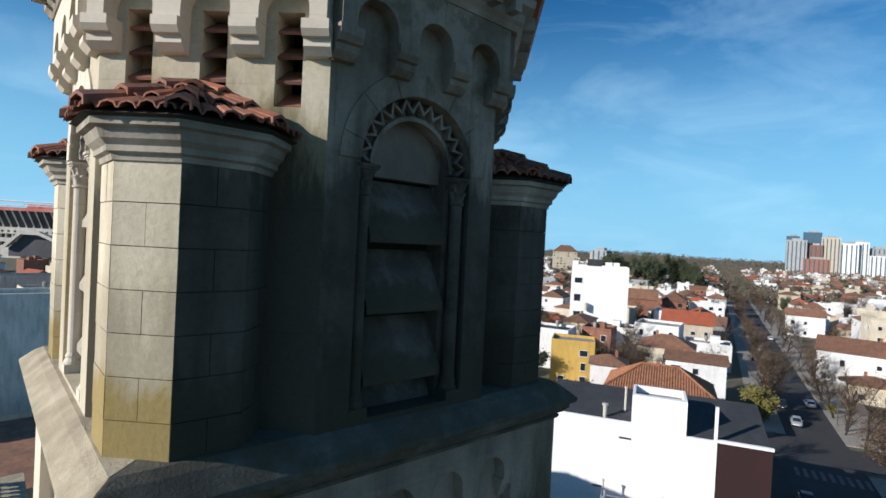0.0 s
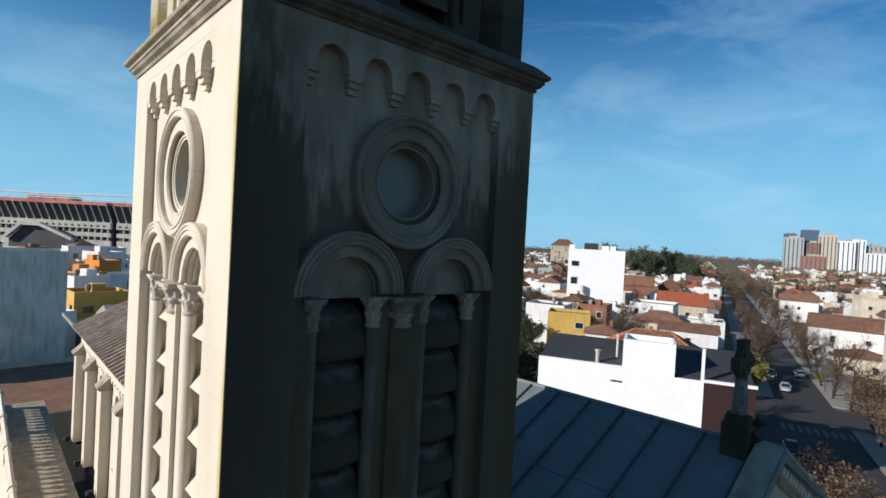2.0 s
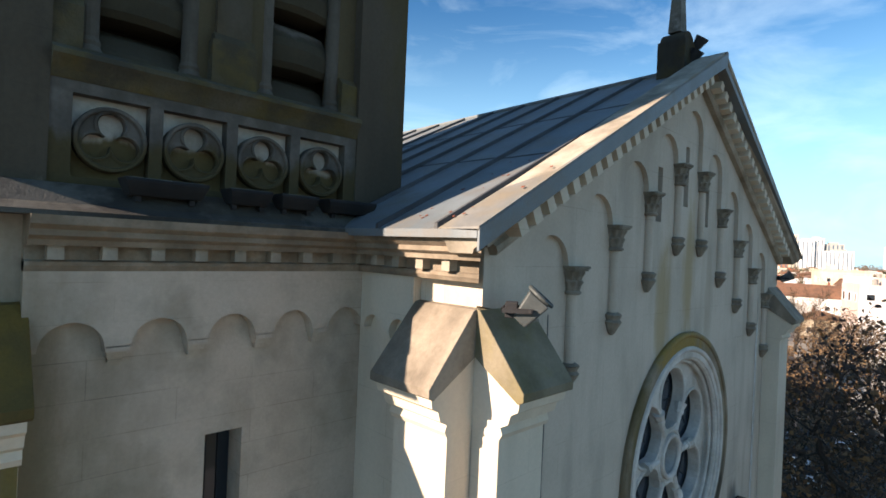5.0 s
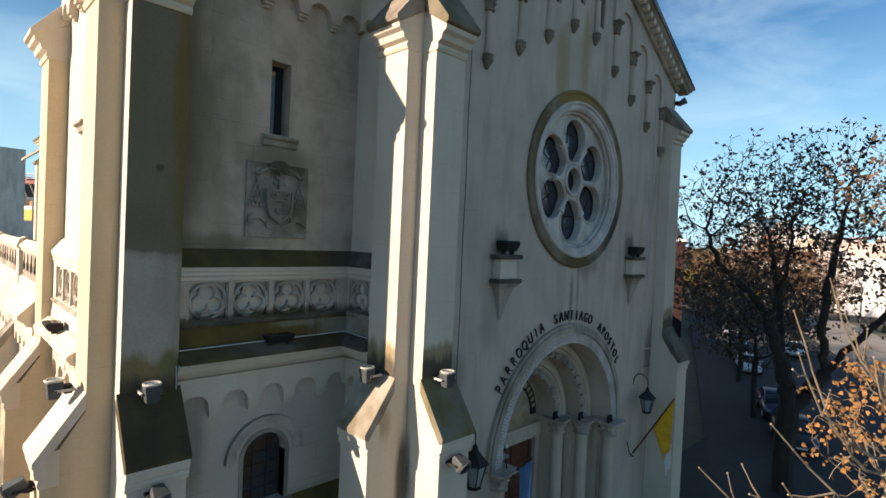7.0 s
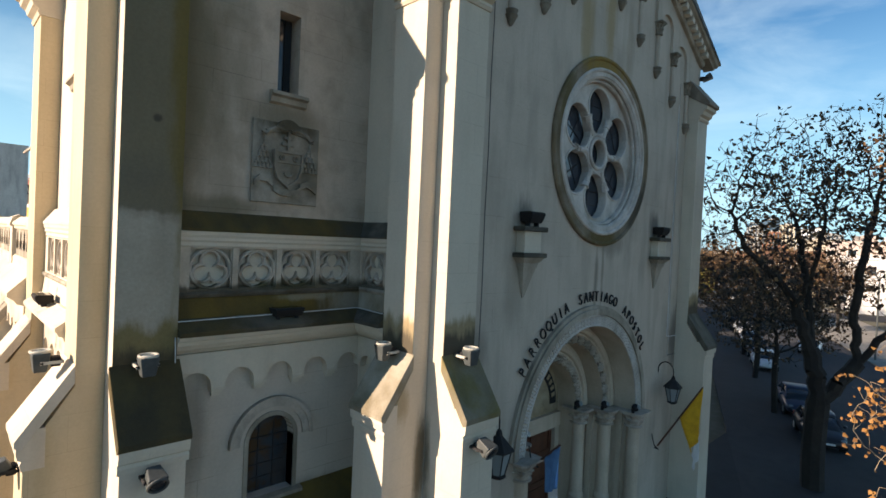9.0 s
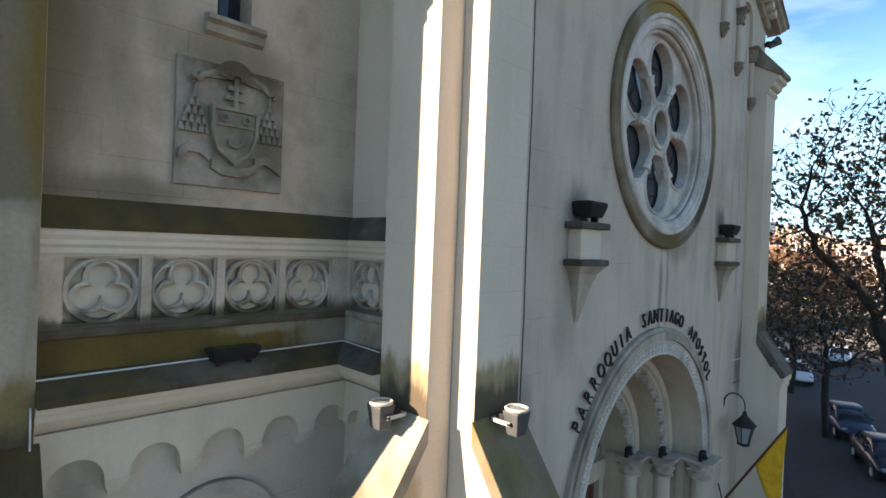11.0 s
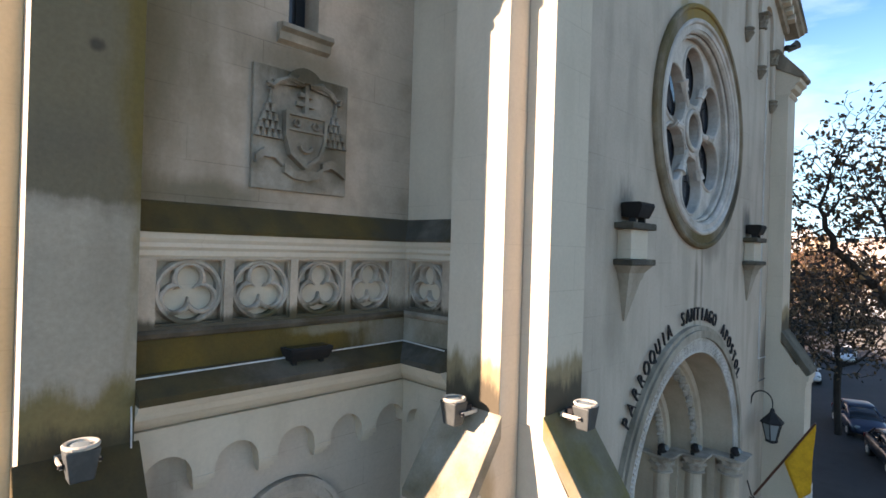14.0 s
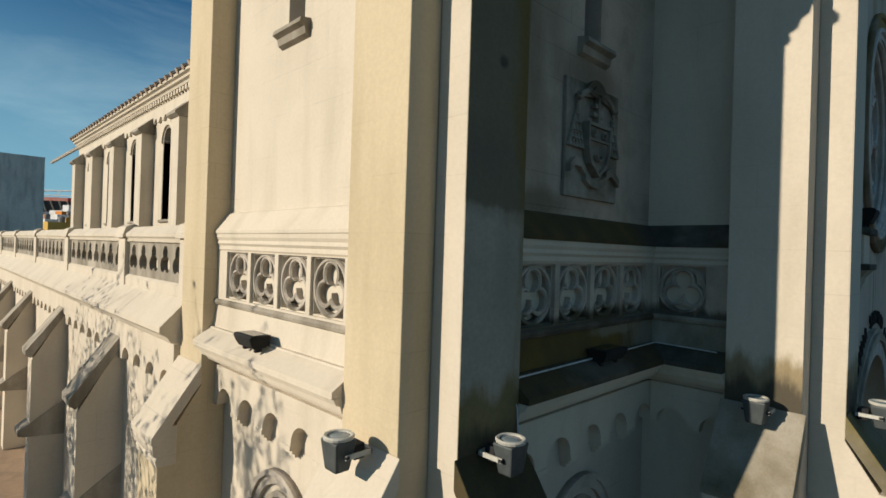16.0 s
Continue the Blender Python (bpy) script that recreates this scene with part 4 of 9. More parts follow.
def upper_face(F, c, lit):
    """One face of the bell stage, c: its middle along u; lit False: materials darkened for shade."""
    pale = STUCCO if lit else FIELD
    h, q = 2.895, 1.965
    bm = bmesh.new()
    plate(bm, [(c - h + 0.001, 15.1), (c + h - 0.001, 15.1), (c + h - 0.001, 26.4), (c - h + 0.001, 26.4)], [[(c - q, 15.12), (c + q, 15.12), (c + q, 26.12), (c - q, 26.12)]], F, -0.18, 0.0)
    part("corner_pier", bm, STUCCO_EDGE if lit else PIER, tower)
    # arcaded head of the field
    n = 5
    G = lambda u, v, w=0.0: F(u, v, w - 0.18)
    bm = bmesh.new()
    p = 2 * q / n
    pts = [(c - q, 26.15), (c - q, 25.68)]
    for i in range(n):
        m = c - q + p * (i + 0.5)
        pts += [(m - 0.25, 25.68)] + arc(m, 25.79, 0.25, 180, 0, 12) + [(m + 0.25, 25.68)]
    pts += [(c + q, 25.68), (c + q, 26.15)]
    prism(bm, pts, F, -0.179, -0.003)
    part("arcade", bm, pale, tower)
    corbels(tower, G, [c - q + 0.06] + [c - q + p * i for i in range(1, n)] + [c + q - 0.06], 25.685, 0.12, 0.17, 0.27, pale)
    # recessed field pierced by the round window and the two lights
    d = 1.05
    bm = bmesh.new()
    plate(bm, [(c - q - 0.1, 16.4), (c + q + 0.1, 16.4), (c + q + 0.1, 26.3), (c - q - 0.1, 26.3)],
          [circle(c, 24.23, 0.62, 40), arched(c - d - 0.58, c - d + 0.58, 16.5, 22.42), arched(c + d - 0.58, c + d + 0.58, 16.5, 22.42)], F, -0.55, -0.18)
    part("field", bm, pale, tower)
    o = part("round_window", prism(bmesh.new(), circle(c, 24.23, 0.66, 40), F, -0.52, -0.49), FROSTED, tower, "dusty round window pane")
    bm = bmesh.new()
    ring(bm, F, c, 24.23, 0.92, 1.09, -0.18, -0.03, 40)
    ring(bm, F, c, 24.23, 0.72, 0.93, -0.2, -0.1, 40)
    ring(bm, F, c, 24.23, 0.575, 0.725, -0.48, -0.2, 40)
    round_ring(bm, F, c, 24.23, 1.05, 0.035, -0.035, n=40, k=6)
    round_ring(bm, F, c, 24.23, 0.95, 0.03, -0.035, n=40, k=6)
    round_ring(bm, F, c, 24.23, 0.72, 0.035, -0.12, n=40, k=6)
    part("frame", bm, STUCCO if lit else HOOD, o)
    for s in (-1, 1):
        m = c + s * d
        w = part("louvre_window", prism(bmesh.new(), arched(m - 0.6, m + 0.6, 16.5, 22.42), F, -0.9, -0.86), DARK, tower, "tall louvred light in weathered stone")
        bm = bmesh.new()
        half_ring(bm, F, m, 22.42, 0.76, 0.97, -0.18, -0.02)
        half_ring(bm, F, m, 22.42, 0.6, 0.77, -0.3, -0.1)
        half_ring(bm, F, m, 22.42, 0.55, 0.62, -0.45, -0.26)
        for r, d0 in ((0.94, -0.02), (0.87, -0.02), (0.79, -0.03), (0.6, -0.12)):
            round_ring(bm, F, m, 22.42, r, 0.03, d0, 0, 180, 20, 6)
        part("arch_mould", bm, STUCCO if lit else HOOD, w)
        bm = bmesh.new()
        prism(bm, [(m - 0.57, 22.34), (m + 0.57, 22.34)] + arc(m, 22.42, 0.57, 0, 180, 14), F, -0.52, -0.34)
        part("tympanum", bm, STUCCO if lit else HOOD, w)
        # steep slats: a dusty slope above a bulging, mossy lip; front colour carries shade too
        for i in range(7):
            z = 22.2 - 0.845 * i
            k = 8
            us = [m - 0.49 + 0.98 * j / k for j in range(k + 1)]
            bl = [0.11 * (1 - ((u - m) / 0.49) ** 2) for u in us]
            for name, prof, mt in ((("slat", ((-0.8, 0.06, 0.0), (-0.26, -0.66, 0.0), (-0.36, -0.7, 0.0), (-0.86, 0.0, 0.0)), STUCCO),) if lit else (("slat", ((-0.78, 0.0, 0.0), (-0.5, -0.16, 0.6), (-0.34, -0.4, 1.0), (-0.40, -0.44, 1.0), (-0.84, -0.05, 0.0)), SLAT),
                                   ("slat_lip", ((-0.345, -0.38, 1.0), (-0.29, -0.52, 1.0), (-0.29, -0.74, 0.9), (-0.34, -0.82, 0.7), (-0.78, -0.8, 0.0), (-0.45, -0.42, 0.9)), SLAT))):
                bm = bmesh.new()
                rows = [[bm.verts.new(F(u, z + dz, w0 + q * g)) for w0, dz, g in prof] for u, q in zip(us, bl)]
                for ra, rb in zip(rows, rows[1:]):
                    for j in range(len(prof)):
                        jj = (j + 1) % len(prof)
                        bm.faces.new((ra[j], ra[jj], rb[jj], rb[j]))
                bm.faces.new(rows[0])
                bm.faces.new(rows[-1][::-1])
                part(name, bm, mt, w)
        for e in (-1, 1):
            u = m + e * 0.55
            column(w, F, u, 16.5, 21.9, 0.105, -0.26, STUCCO if lit else SHADE_SHAFT)
            capital(w, F, u, 21.88, 22.36, 0.105, -0.26, CARVED if lit else SHADE_SOOT)
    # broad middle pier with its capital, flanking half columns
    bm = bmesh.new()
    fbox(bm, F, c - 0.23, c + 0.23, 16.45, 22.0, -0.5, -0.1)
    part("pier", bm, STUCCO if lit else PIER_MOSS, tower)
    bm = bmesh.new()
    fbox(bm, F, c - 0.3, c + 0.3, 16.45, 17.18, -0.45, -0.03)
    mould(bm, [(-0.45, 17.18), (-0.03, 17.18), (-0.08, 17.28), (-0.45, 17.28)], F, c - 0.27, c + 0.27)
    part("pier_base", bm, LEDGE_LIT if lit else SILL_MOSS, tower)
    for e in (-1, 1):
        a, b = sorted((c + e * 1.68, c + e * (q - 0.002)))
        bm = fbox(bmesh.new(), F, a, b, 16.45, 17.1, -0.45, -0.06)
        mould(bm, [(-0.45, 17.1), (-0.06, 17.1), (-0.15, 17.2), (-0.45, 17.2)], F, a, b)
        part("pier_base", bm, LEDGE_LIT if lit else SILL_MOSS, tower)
    capital(tower, F, c, 21.86, 22.36, 0.17, -0.2, CARVED if lit else SHADE_SOOT)
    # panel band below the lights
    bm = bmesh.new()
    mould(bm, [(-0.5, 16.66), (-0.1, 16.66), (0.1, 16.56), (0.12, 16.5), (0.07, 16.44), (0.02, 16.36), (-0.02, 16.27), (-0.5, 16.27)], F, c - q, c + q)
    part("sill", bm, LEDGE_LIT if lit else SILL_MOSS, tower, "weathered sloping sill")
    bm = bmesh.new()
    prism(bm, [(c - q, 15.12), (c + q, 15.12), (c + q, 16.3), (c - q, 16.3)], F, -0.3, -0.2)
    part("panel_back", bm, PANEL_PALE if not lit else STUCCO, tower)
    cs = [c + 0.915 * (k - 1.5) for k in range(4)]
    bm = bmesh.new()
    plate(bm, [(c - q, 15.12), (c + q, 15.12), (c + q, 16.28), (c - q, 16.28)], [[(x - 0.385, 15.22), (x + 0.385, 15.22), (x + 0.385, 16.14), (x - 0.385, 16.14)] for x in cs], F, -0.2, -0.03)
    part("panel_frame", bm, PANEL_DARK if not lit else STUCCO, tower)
    for x in cs:
        bm = bmesh.new()
        plate(bm, circle(x, 15.68, 0.372), [trefoil(x, 15.68, 0.33, 0.142, 0.172)], F, -0.2, -0.08)
        rib(bm, F, trefoil(x, 15.68, 0.33, 0.155, 0.172), -0.078, 0.022)
        round_ring(bm, F, x, 15.68, 0.345, 0.03, -0.06, n=32, k=6)
        part("trefoil_panel", bm, PANEL_DARK if not lit else STUCCO, tower)


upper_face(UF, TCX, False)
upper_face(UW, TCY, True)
bm = bmesh.new()
box(bm, 7.0, TX1, TY0 + 0.2, TY1, 15.0, 26.6)
box(bm, TX0 + 0.2, TX1, 10.2, TY1 - 0.002, 15.0, 26.6)
part("wall", bm, STUCCO_OLD, tower)
# cornice colours follow the sun: shade-dark front and east, paler west
for F, a, b, mt in ((UF, TX0, TX1, SOOT_SHADE_TRIM), (UW, TY0, TY1, STUCCO_OLD), (lambda u, v, w=0.0: Vector((TX1 + w, u, v)), TY0, TY1, SOOT_SHADE_TRIM)):
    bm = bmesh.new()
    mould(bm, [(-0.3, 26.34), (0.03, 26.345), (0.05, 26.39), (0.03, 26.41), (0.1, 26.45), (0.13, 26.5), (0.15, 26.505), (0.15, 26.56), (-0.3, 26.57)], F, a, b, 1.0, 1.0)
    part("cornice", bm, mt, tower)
# top ledge likewise: darker stone in shade, sun-pale stone to the west
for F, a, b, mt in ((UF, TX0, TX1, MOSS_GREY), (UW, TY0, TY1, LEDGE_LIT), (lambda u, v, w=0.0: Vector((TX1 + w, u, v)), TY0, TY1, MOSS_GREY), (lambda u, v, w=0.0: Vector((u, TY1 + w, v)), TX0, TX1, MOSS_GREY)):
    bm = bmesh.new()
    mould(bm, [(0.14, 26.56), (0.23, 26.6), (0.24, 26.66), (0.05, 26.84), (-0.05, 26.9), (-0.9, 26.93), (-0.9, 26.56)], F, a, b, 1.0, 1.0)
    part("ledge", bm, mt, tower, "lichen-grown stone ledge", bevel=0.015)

# ---- octagonal belfry with its corner turrets ----
AP, BX = 2.9, 4.76
OCT = ngon(BX, TCY, AP)
SIDE = 2 * AP * math.tan(math.pi / 8)
# inner body painted near-black as the darkness behind the belfry lights
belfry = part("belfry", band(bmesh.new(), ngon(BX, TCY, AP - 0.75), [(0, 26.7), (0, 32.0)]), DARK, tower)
for k in range(8):
    ang = -math.pi / 2 + k * math.pi / 4          # k = 0 looks to -y
    F = turned(BX, TCY, ang, AP)
    # faces without sun take mixes whose colour is darkened for shade
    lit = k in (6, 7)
    m = (BLOCK_BASE if k == 7 else BLOCK) if lit else SHADE_SOOT
    hs = SIDE / 2
    bm = bmesh.new()
    rect_out = [(-hs, 26.7), (hs, 26.7), (hs, 32.0), (-hs, 32.0)]
    pitch = 0.78
    if k % 2 == 0:
        plate(bm, rect_out, [arched(-0.8, 0.8, 26.95, 29.72)], F, -0.5, 0.0)
    else:
        plate(bm, rect_out, [[(x - 0.14, 30.16), (x + 0.14, 30.16), (x + 0.14, 31.1), (x - 0.14, 31.1)] for x in (-pitch, 0, pitch)], F, -0.5, 0.0)
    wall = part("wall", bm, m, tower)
    # corbelled arcade under the eaves
    bm = bmesh.new()
    pts = [(-hs, 31.75), (-hs, 30.95)]
    for i in range(3):
        c = pitch * (i - 1)
        pts += [(c - 0.25, 30.95)] + arc(c, 31.06, 0.25, 180, 0, 12) + [(c + 0.25, 30.95)]
    pts += [(hs, 30.95), (hs, 31.75)]
    prism(bm, pts, F, 0.0, 0.2)
    part("arcade", bm, STUCCO if lit else SHADE_SOOT, tower)
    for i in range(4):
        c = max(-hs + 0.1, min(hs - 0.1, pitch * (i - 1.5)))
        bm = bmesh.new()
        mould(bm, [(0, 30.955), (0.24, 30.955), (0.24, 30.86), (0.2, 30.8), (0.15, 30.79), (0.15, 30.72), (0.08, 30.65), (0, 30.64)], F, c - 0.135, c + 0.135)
        part("corbel", bm, STUCCO if lit else SHADE_SOOT, tower)
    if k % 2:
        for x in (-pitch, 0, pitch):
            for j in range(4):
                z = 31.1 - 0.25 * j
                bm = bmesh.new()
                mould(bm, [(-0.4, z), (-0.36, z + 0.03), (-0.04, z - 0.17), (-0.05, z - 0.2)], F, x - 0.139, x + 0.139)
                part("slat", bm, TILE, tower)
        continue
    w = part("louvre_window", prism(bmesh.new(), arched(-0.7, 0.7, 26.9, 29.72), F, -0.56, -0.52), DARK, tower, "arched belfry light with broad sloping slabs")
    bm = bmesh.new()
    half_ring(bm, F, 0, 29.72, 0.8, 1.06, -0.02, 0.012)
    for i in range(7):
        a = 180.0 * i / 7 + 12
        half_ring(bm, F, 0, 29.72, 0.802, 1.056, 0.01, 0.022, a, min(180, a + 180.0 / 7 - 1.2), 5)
    part("arch_mould", bm, STUCCO if lit else SHADE_SOOT, w)
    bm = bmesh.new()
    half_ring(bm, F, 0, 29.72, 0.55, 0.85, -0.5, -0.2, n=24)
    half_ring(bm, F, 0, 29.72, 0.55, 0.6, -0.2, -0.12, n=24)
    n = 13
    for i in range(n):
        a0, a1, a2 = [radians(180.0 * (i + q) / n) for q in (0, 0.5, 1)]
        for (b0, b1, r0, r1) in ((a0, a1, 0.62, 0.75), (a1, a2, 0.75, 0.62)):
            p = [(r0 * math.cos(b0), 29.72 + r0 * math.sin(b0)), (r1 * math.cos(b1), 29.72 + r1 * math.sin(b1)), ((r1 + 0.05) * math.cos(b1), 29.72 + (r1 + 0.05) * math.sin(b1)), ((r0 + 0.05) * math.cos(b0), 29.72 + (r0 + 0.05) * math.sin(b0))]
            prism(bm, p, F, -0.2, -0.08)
    part("zigzag_moulding", bm, CARVED if lit else SHADE_SOOT, w)
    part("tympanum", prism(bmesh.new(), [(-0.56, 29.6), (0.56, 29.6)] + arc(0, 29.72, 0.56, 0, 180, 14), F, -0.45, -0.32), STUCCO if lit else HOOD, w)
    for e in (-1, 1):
        part("jamb", fbox(bmesh.new(), F, min(e * 0.555, e * 0.82), max(e * 0.555, e * 0.82), 26.9, 29.72, -0.5, -0.2), STUCCO if lit else SHADE_SOOT, w)
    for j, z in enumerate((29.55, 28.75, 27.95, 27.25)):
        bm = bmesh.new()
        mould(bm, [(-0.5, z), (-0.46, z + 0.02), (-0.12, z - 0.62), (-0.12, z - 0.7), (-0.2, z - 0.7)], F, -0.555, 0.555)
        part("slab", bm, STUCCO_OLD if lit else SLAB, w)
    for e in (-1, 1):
        column(w, F, e * 0.69, 26.95, 29.36, 0.08, -0.11, STUCCO if lit else SHADE_SOOT)
        capital(w, F, e * 0.69, 29.36, 29.68, 0.08, -0.11, CARVED if lit else SHADE_SOOT)
bm = bmesh.new()
band(bm, OCT, [(-0.6, 31.58), (0.22, 31.6), (0.26, 31.66), (0.3, 31.7), (0.31, 31.8), (0.42, 31.86), (0.44, 31.96), (-0.6, 32.2)])
part("cornice", bm, STUCCO_OLD, tower)
for k in range(8):
    F = turned(BX, TCY, -math.pi / 2 + k * math.pi / 4, AP)
    for i in range(7):
        u = -SIDE / 2 + SIDE * (i + 0.5) / 7
        bm = fbox(bmesh.new(), F, u - 0.06, u + 0.06, 31.72, 31.88, 0.2, 0.46)
        part("eaves_bracket", bm, STUCCO_OLD, tower)
bm = bmesh.new()
band(bm, OCT, [(0.5, 31.97), (0.55, 32.04), (-2.2, 33.9), (-2.85, 34.5)])
part("roof", bm, TILE, tower, "pyramid roof of red clay tiles")


def turret(cx, cy, skip):
    """Octagonal corner turret of cast blocks with a low roof of old clay tiles."""
    t = new("corner_turret")
    t.parent = tower
    R = 0.72
    part("core", band(bmesh.new(), ngon(cx, cy, R - 0.03), [(0, 26.7), (0, 29.5)]), STUCCO_DARK, t)
    heights = [26.85 + 0.375 * i for i in range(8)]
    side = 2 * R * math.tan(math.pi / 8)
    for k in range(8):
        if k in skip:
            continue
        F = turned(cx, cy, -math.pi / 2 + k * math.pi / 4, R)
        for i in range(7):
            z0, z1 = heights[i] + 0.004, heights[i + 1] - 0.004
            hs = side / 2 - 0.003
            cuts = [(-hs, hs)] if (i + k) % 2 else [(-hs, -0.003), (0.003, hs)]
            for a, b in cuts:
                bm = bmesh.new()
                fbox(bm, F, a, b, z0, z1, -0.05, random.uniform(-0.003, 0.004))
                # facets out of the sun get the shade-darkened mix
                part("block", bm, BLOCK_TURRET if k in (6, 7) and cx < TCX else SHADE_SOOT, t)
    bm = bmesh.new()
    band(bm, ngon(cx, cy, R), [(-0.1, 29.44), (0.02, 29.45), (0.03, 29.5), (0.07, 29.52), (0.07, 29.57), (0.12, 29.62), (0.15, 29.7), (0.2, 29.72), (0.2, 29.78), (-0.1, 29.8)])
    part("cornice", bm, STUCCO_OLD, t)
    part("roof_bed", band(bmesh.new(), ngon(cx, cy, R), [(0.2, 29.78), (0.26, 29.8), (-0.6, 30.2)]), STUCCO_DARK, t)
    # courses of half-round tiles up each slope, hip tiles between them
    for k in range(8):
        if k in skip:
            continue
        ang = -math.pi / 2 + k * math.pi / 4
        F = turned(cx, cy, ang, 0.0)
        eave, top = R + 0.3, 0.1
        for course in range(3):
            f0, f1 = course / 3.0, (course + 1.12) / 3.0
            d0, d1 = eave + (top - eave) * f0, eave + (top - eave) * min(f1, 1.0)
            z0, z1 = 29.8 + 0.45 * f0 + 0.03, 29.8 + 0.45 * min(f1, 1.0) + 0.0
            n = max(1, int(round(d0 * 0.83 / 0.17)))
            for j in range(n):
                s0 = (j + 0.5) / n - 0.5
                u0, u1 = s0 * d0 * 0.8, s0 * d1 * 0.8
                bm = bmesh.new()
                rows = []
                dz = random.uniform(-0.012, 0.02)
                for (u, d, z, r) in ((u0, d0, z0, 0.085), (u1, d1, z1, 0.065)):
                    rows.append([bm.verts.new(F(u + r * math.cos(radians(x)), z + dz + 0.8 * r * math.sin(radians(x)), d)) for x in (0, 45, 90, 135, 180)])
                    rows.append([bm.verts.new(F(u + 0.8 * r * math.cos(radians(x)), z + dz + 0.6 * r * math.sin(radians(x)), d)) for x in (0, 45, 90, 135, 180)])
                a, a2, b, b2 = rows
                for q in range(4):
                    bm.faces.new((a[q], a[q + 1], b[q + 1], b[q]))
                    bm.faces.new((a2[q], b2[q], b2[q + 1], a2[q + 1]))
                    bm.faces.new((a[q], a2[q], a2[q + 1], a[q + 1]))
                part("roof_tile", bm, TILE, t)
        hipang = ang + math.pi / 8
        G = turned(cx, cy, hipang, 0.0)
        for j in range(3):
            f0, f1 = j / 3.0, (j + 1.1) / 3.0
            e = eave / math.cos(math.pi / 8)
            d0, d1 = e + (0.05 - e) * f0, e + (0.05 - e) * min(1, f1)
            bm = bmesh.new()
            rows = []
            for (d, z, r) in ((d0, 29.82 + 0.46 * f0 + 0.05, 0.11), (d1, 29.82 + 0.46 * min(1, f1) + 0.01, 0.085)):
                rows.append([bm.verts.new(G(r * math.cos(radians(x)), z + r * math.sin(radians(x)) * 0.8, d)) for x in (-20, 30, 90, 150, 200)])
                rows.append([bm.verts.new(G(0.8 * r * math.cos(radians(x)), z - 0.015 + 0.8 * r * math.sin(radians(x)) * 0.8, d)) for x in (-20, 30, 90, 150, 200)])
            a, a2, b, b2 = rows
            for q in range(4):
                bm.faces.new((a[q], a[q + 1], b[q + 1], b[q]))
                bm.faces.new((a2[q], b2[q], b2[q + 1], a2[q + 1]))
                bm.faces.new((a[q], a2[q], a2[q + 1], a[q + 1]))
            part("hip_tile", bm, TILE, t)
    return t


TUR = 2.1
turret(TCX - TUR, TCY - TUR, (3,))
turret(6.94, TCY - TUR, (3, 4))
turret(TCX - TUR, TCY + TUR, (1, 2))
# ---- church front and nave ----
church = thing("church", "cream stucco church front with a rose window and deep arched portal", "church")
CX = 13.58
NX0, NX1, NY = 6.75, 20.41, 2.05
NF, NW = front(NY), west(NX0)
EAVE, APEX = 14.82, 18.95
SLOPE = (APEX - EAVE) / (CX - 6.07)
ROSE_Z, RX = 10.28, 13.53
SPRING = 2.1
PX = 13.25
gable = [(NX0, GROUND), (PX - 3.14, GROUND)] + [(PX - 3.14, SPRING)] + arc(PX, SPRING, 3.14, 180, 0, 28)[1:] + [(PX + 3.14, GROUND), (NX1, GROUND), (NX1, 14.9), (CX, 18.5), (NX0, 14.9)]
slits = [[(x - 0.125, a), (x + 0.125, a), (x + 0.125, b), (x - 0.125, b)] for x, a, b in ((11.96, 15.3, 16.36), (13.27, 15.7, 16.97), (14.5, 15.34, 16.6))]
bm = bmesh.new()
plate(bm, gable, [circle(RX, ROSE_Z, 2.25, 48)] + slits, NF, -0.6, 0.0)
part("wall", bm, STUCCO_FRONT, church)
# near-black sheets set shallow, painting the darkness of the slits
bm = bmesh.new()
for x, a, b in ((11.96, 15.3, 16.36), (13.27, 15.7, 16.97), (14.5, 15.34, 16.6)):
    fbox(bm, NF, x - 0.16, x + 0.16, a - 0.05, b + 0.05, -0.14, -0.1)
part("slit_pane", bm, DARK, church)
# dark open seam and a thin pale cable down the front
part("seam", tube(bmesh.new(), [NF(8.325 + 0.012 * math.sin(2.1 * z), z, 0.001) for z in (3.4, 5.0, 6.4, 8.1, 9.6, 11.2, 12.6, 13.7)], 0.014, 0.011, 5), SEAM, church)
part("cable", tube(bmesh.new(), [NF(18.84 + 0.03 * math.sin(1.3 * z), z, 0.015) for z in (13.6, 12.0, 10.2, 8.2, 6.7, 5.1, 3.65)], 0.012, 0.012, 5), PALE_METAL, church)
part("cable", tube(bmesh.new(), [NF(u, 3.65 - 0.02 * math.sin(2 * u), 0.02) for u in (18.84, 19.1, 19.3, 19.5)], 0.016, 0.016, 5), SEAM, church)
# raised gable field with stepped arcade on hanging columns
P, GX = 1.3, 13.42
pts = [(NX0, 14.6), (NX0, 13.9)]
caps = [16.5, 15.79, 15.1, 14.4, 13.68]
for k in range(-4, 5):
    c, top = GX + P * k, 17.75 - 0.722 * abs(k)
    left = caps[abs(k) - 1] if k > 0 else caps[abs(k)]
    right = caps[k] if k >= 0 else caps[abs(k) - 1]
    r = 0.46
    pts += [(c - r, left + 0.02)] + arc(c, top - r, r, 180, 0, 14) + [(c + r, right + 0.02)]
pts += [(NX1, 13.9), (NX1, 14.6), (NX1, 15.05), (CX, 18.8), (NX0, 15.05)]
bm = bmesh.new()
plate(bm, pts, [], NF, 0.0, 0.09)
part("gable_field", bm, STUCCO_FRONT, church)
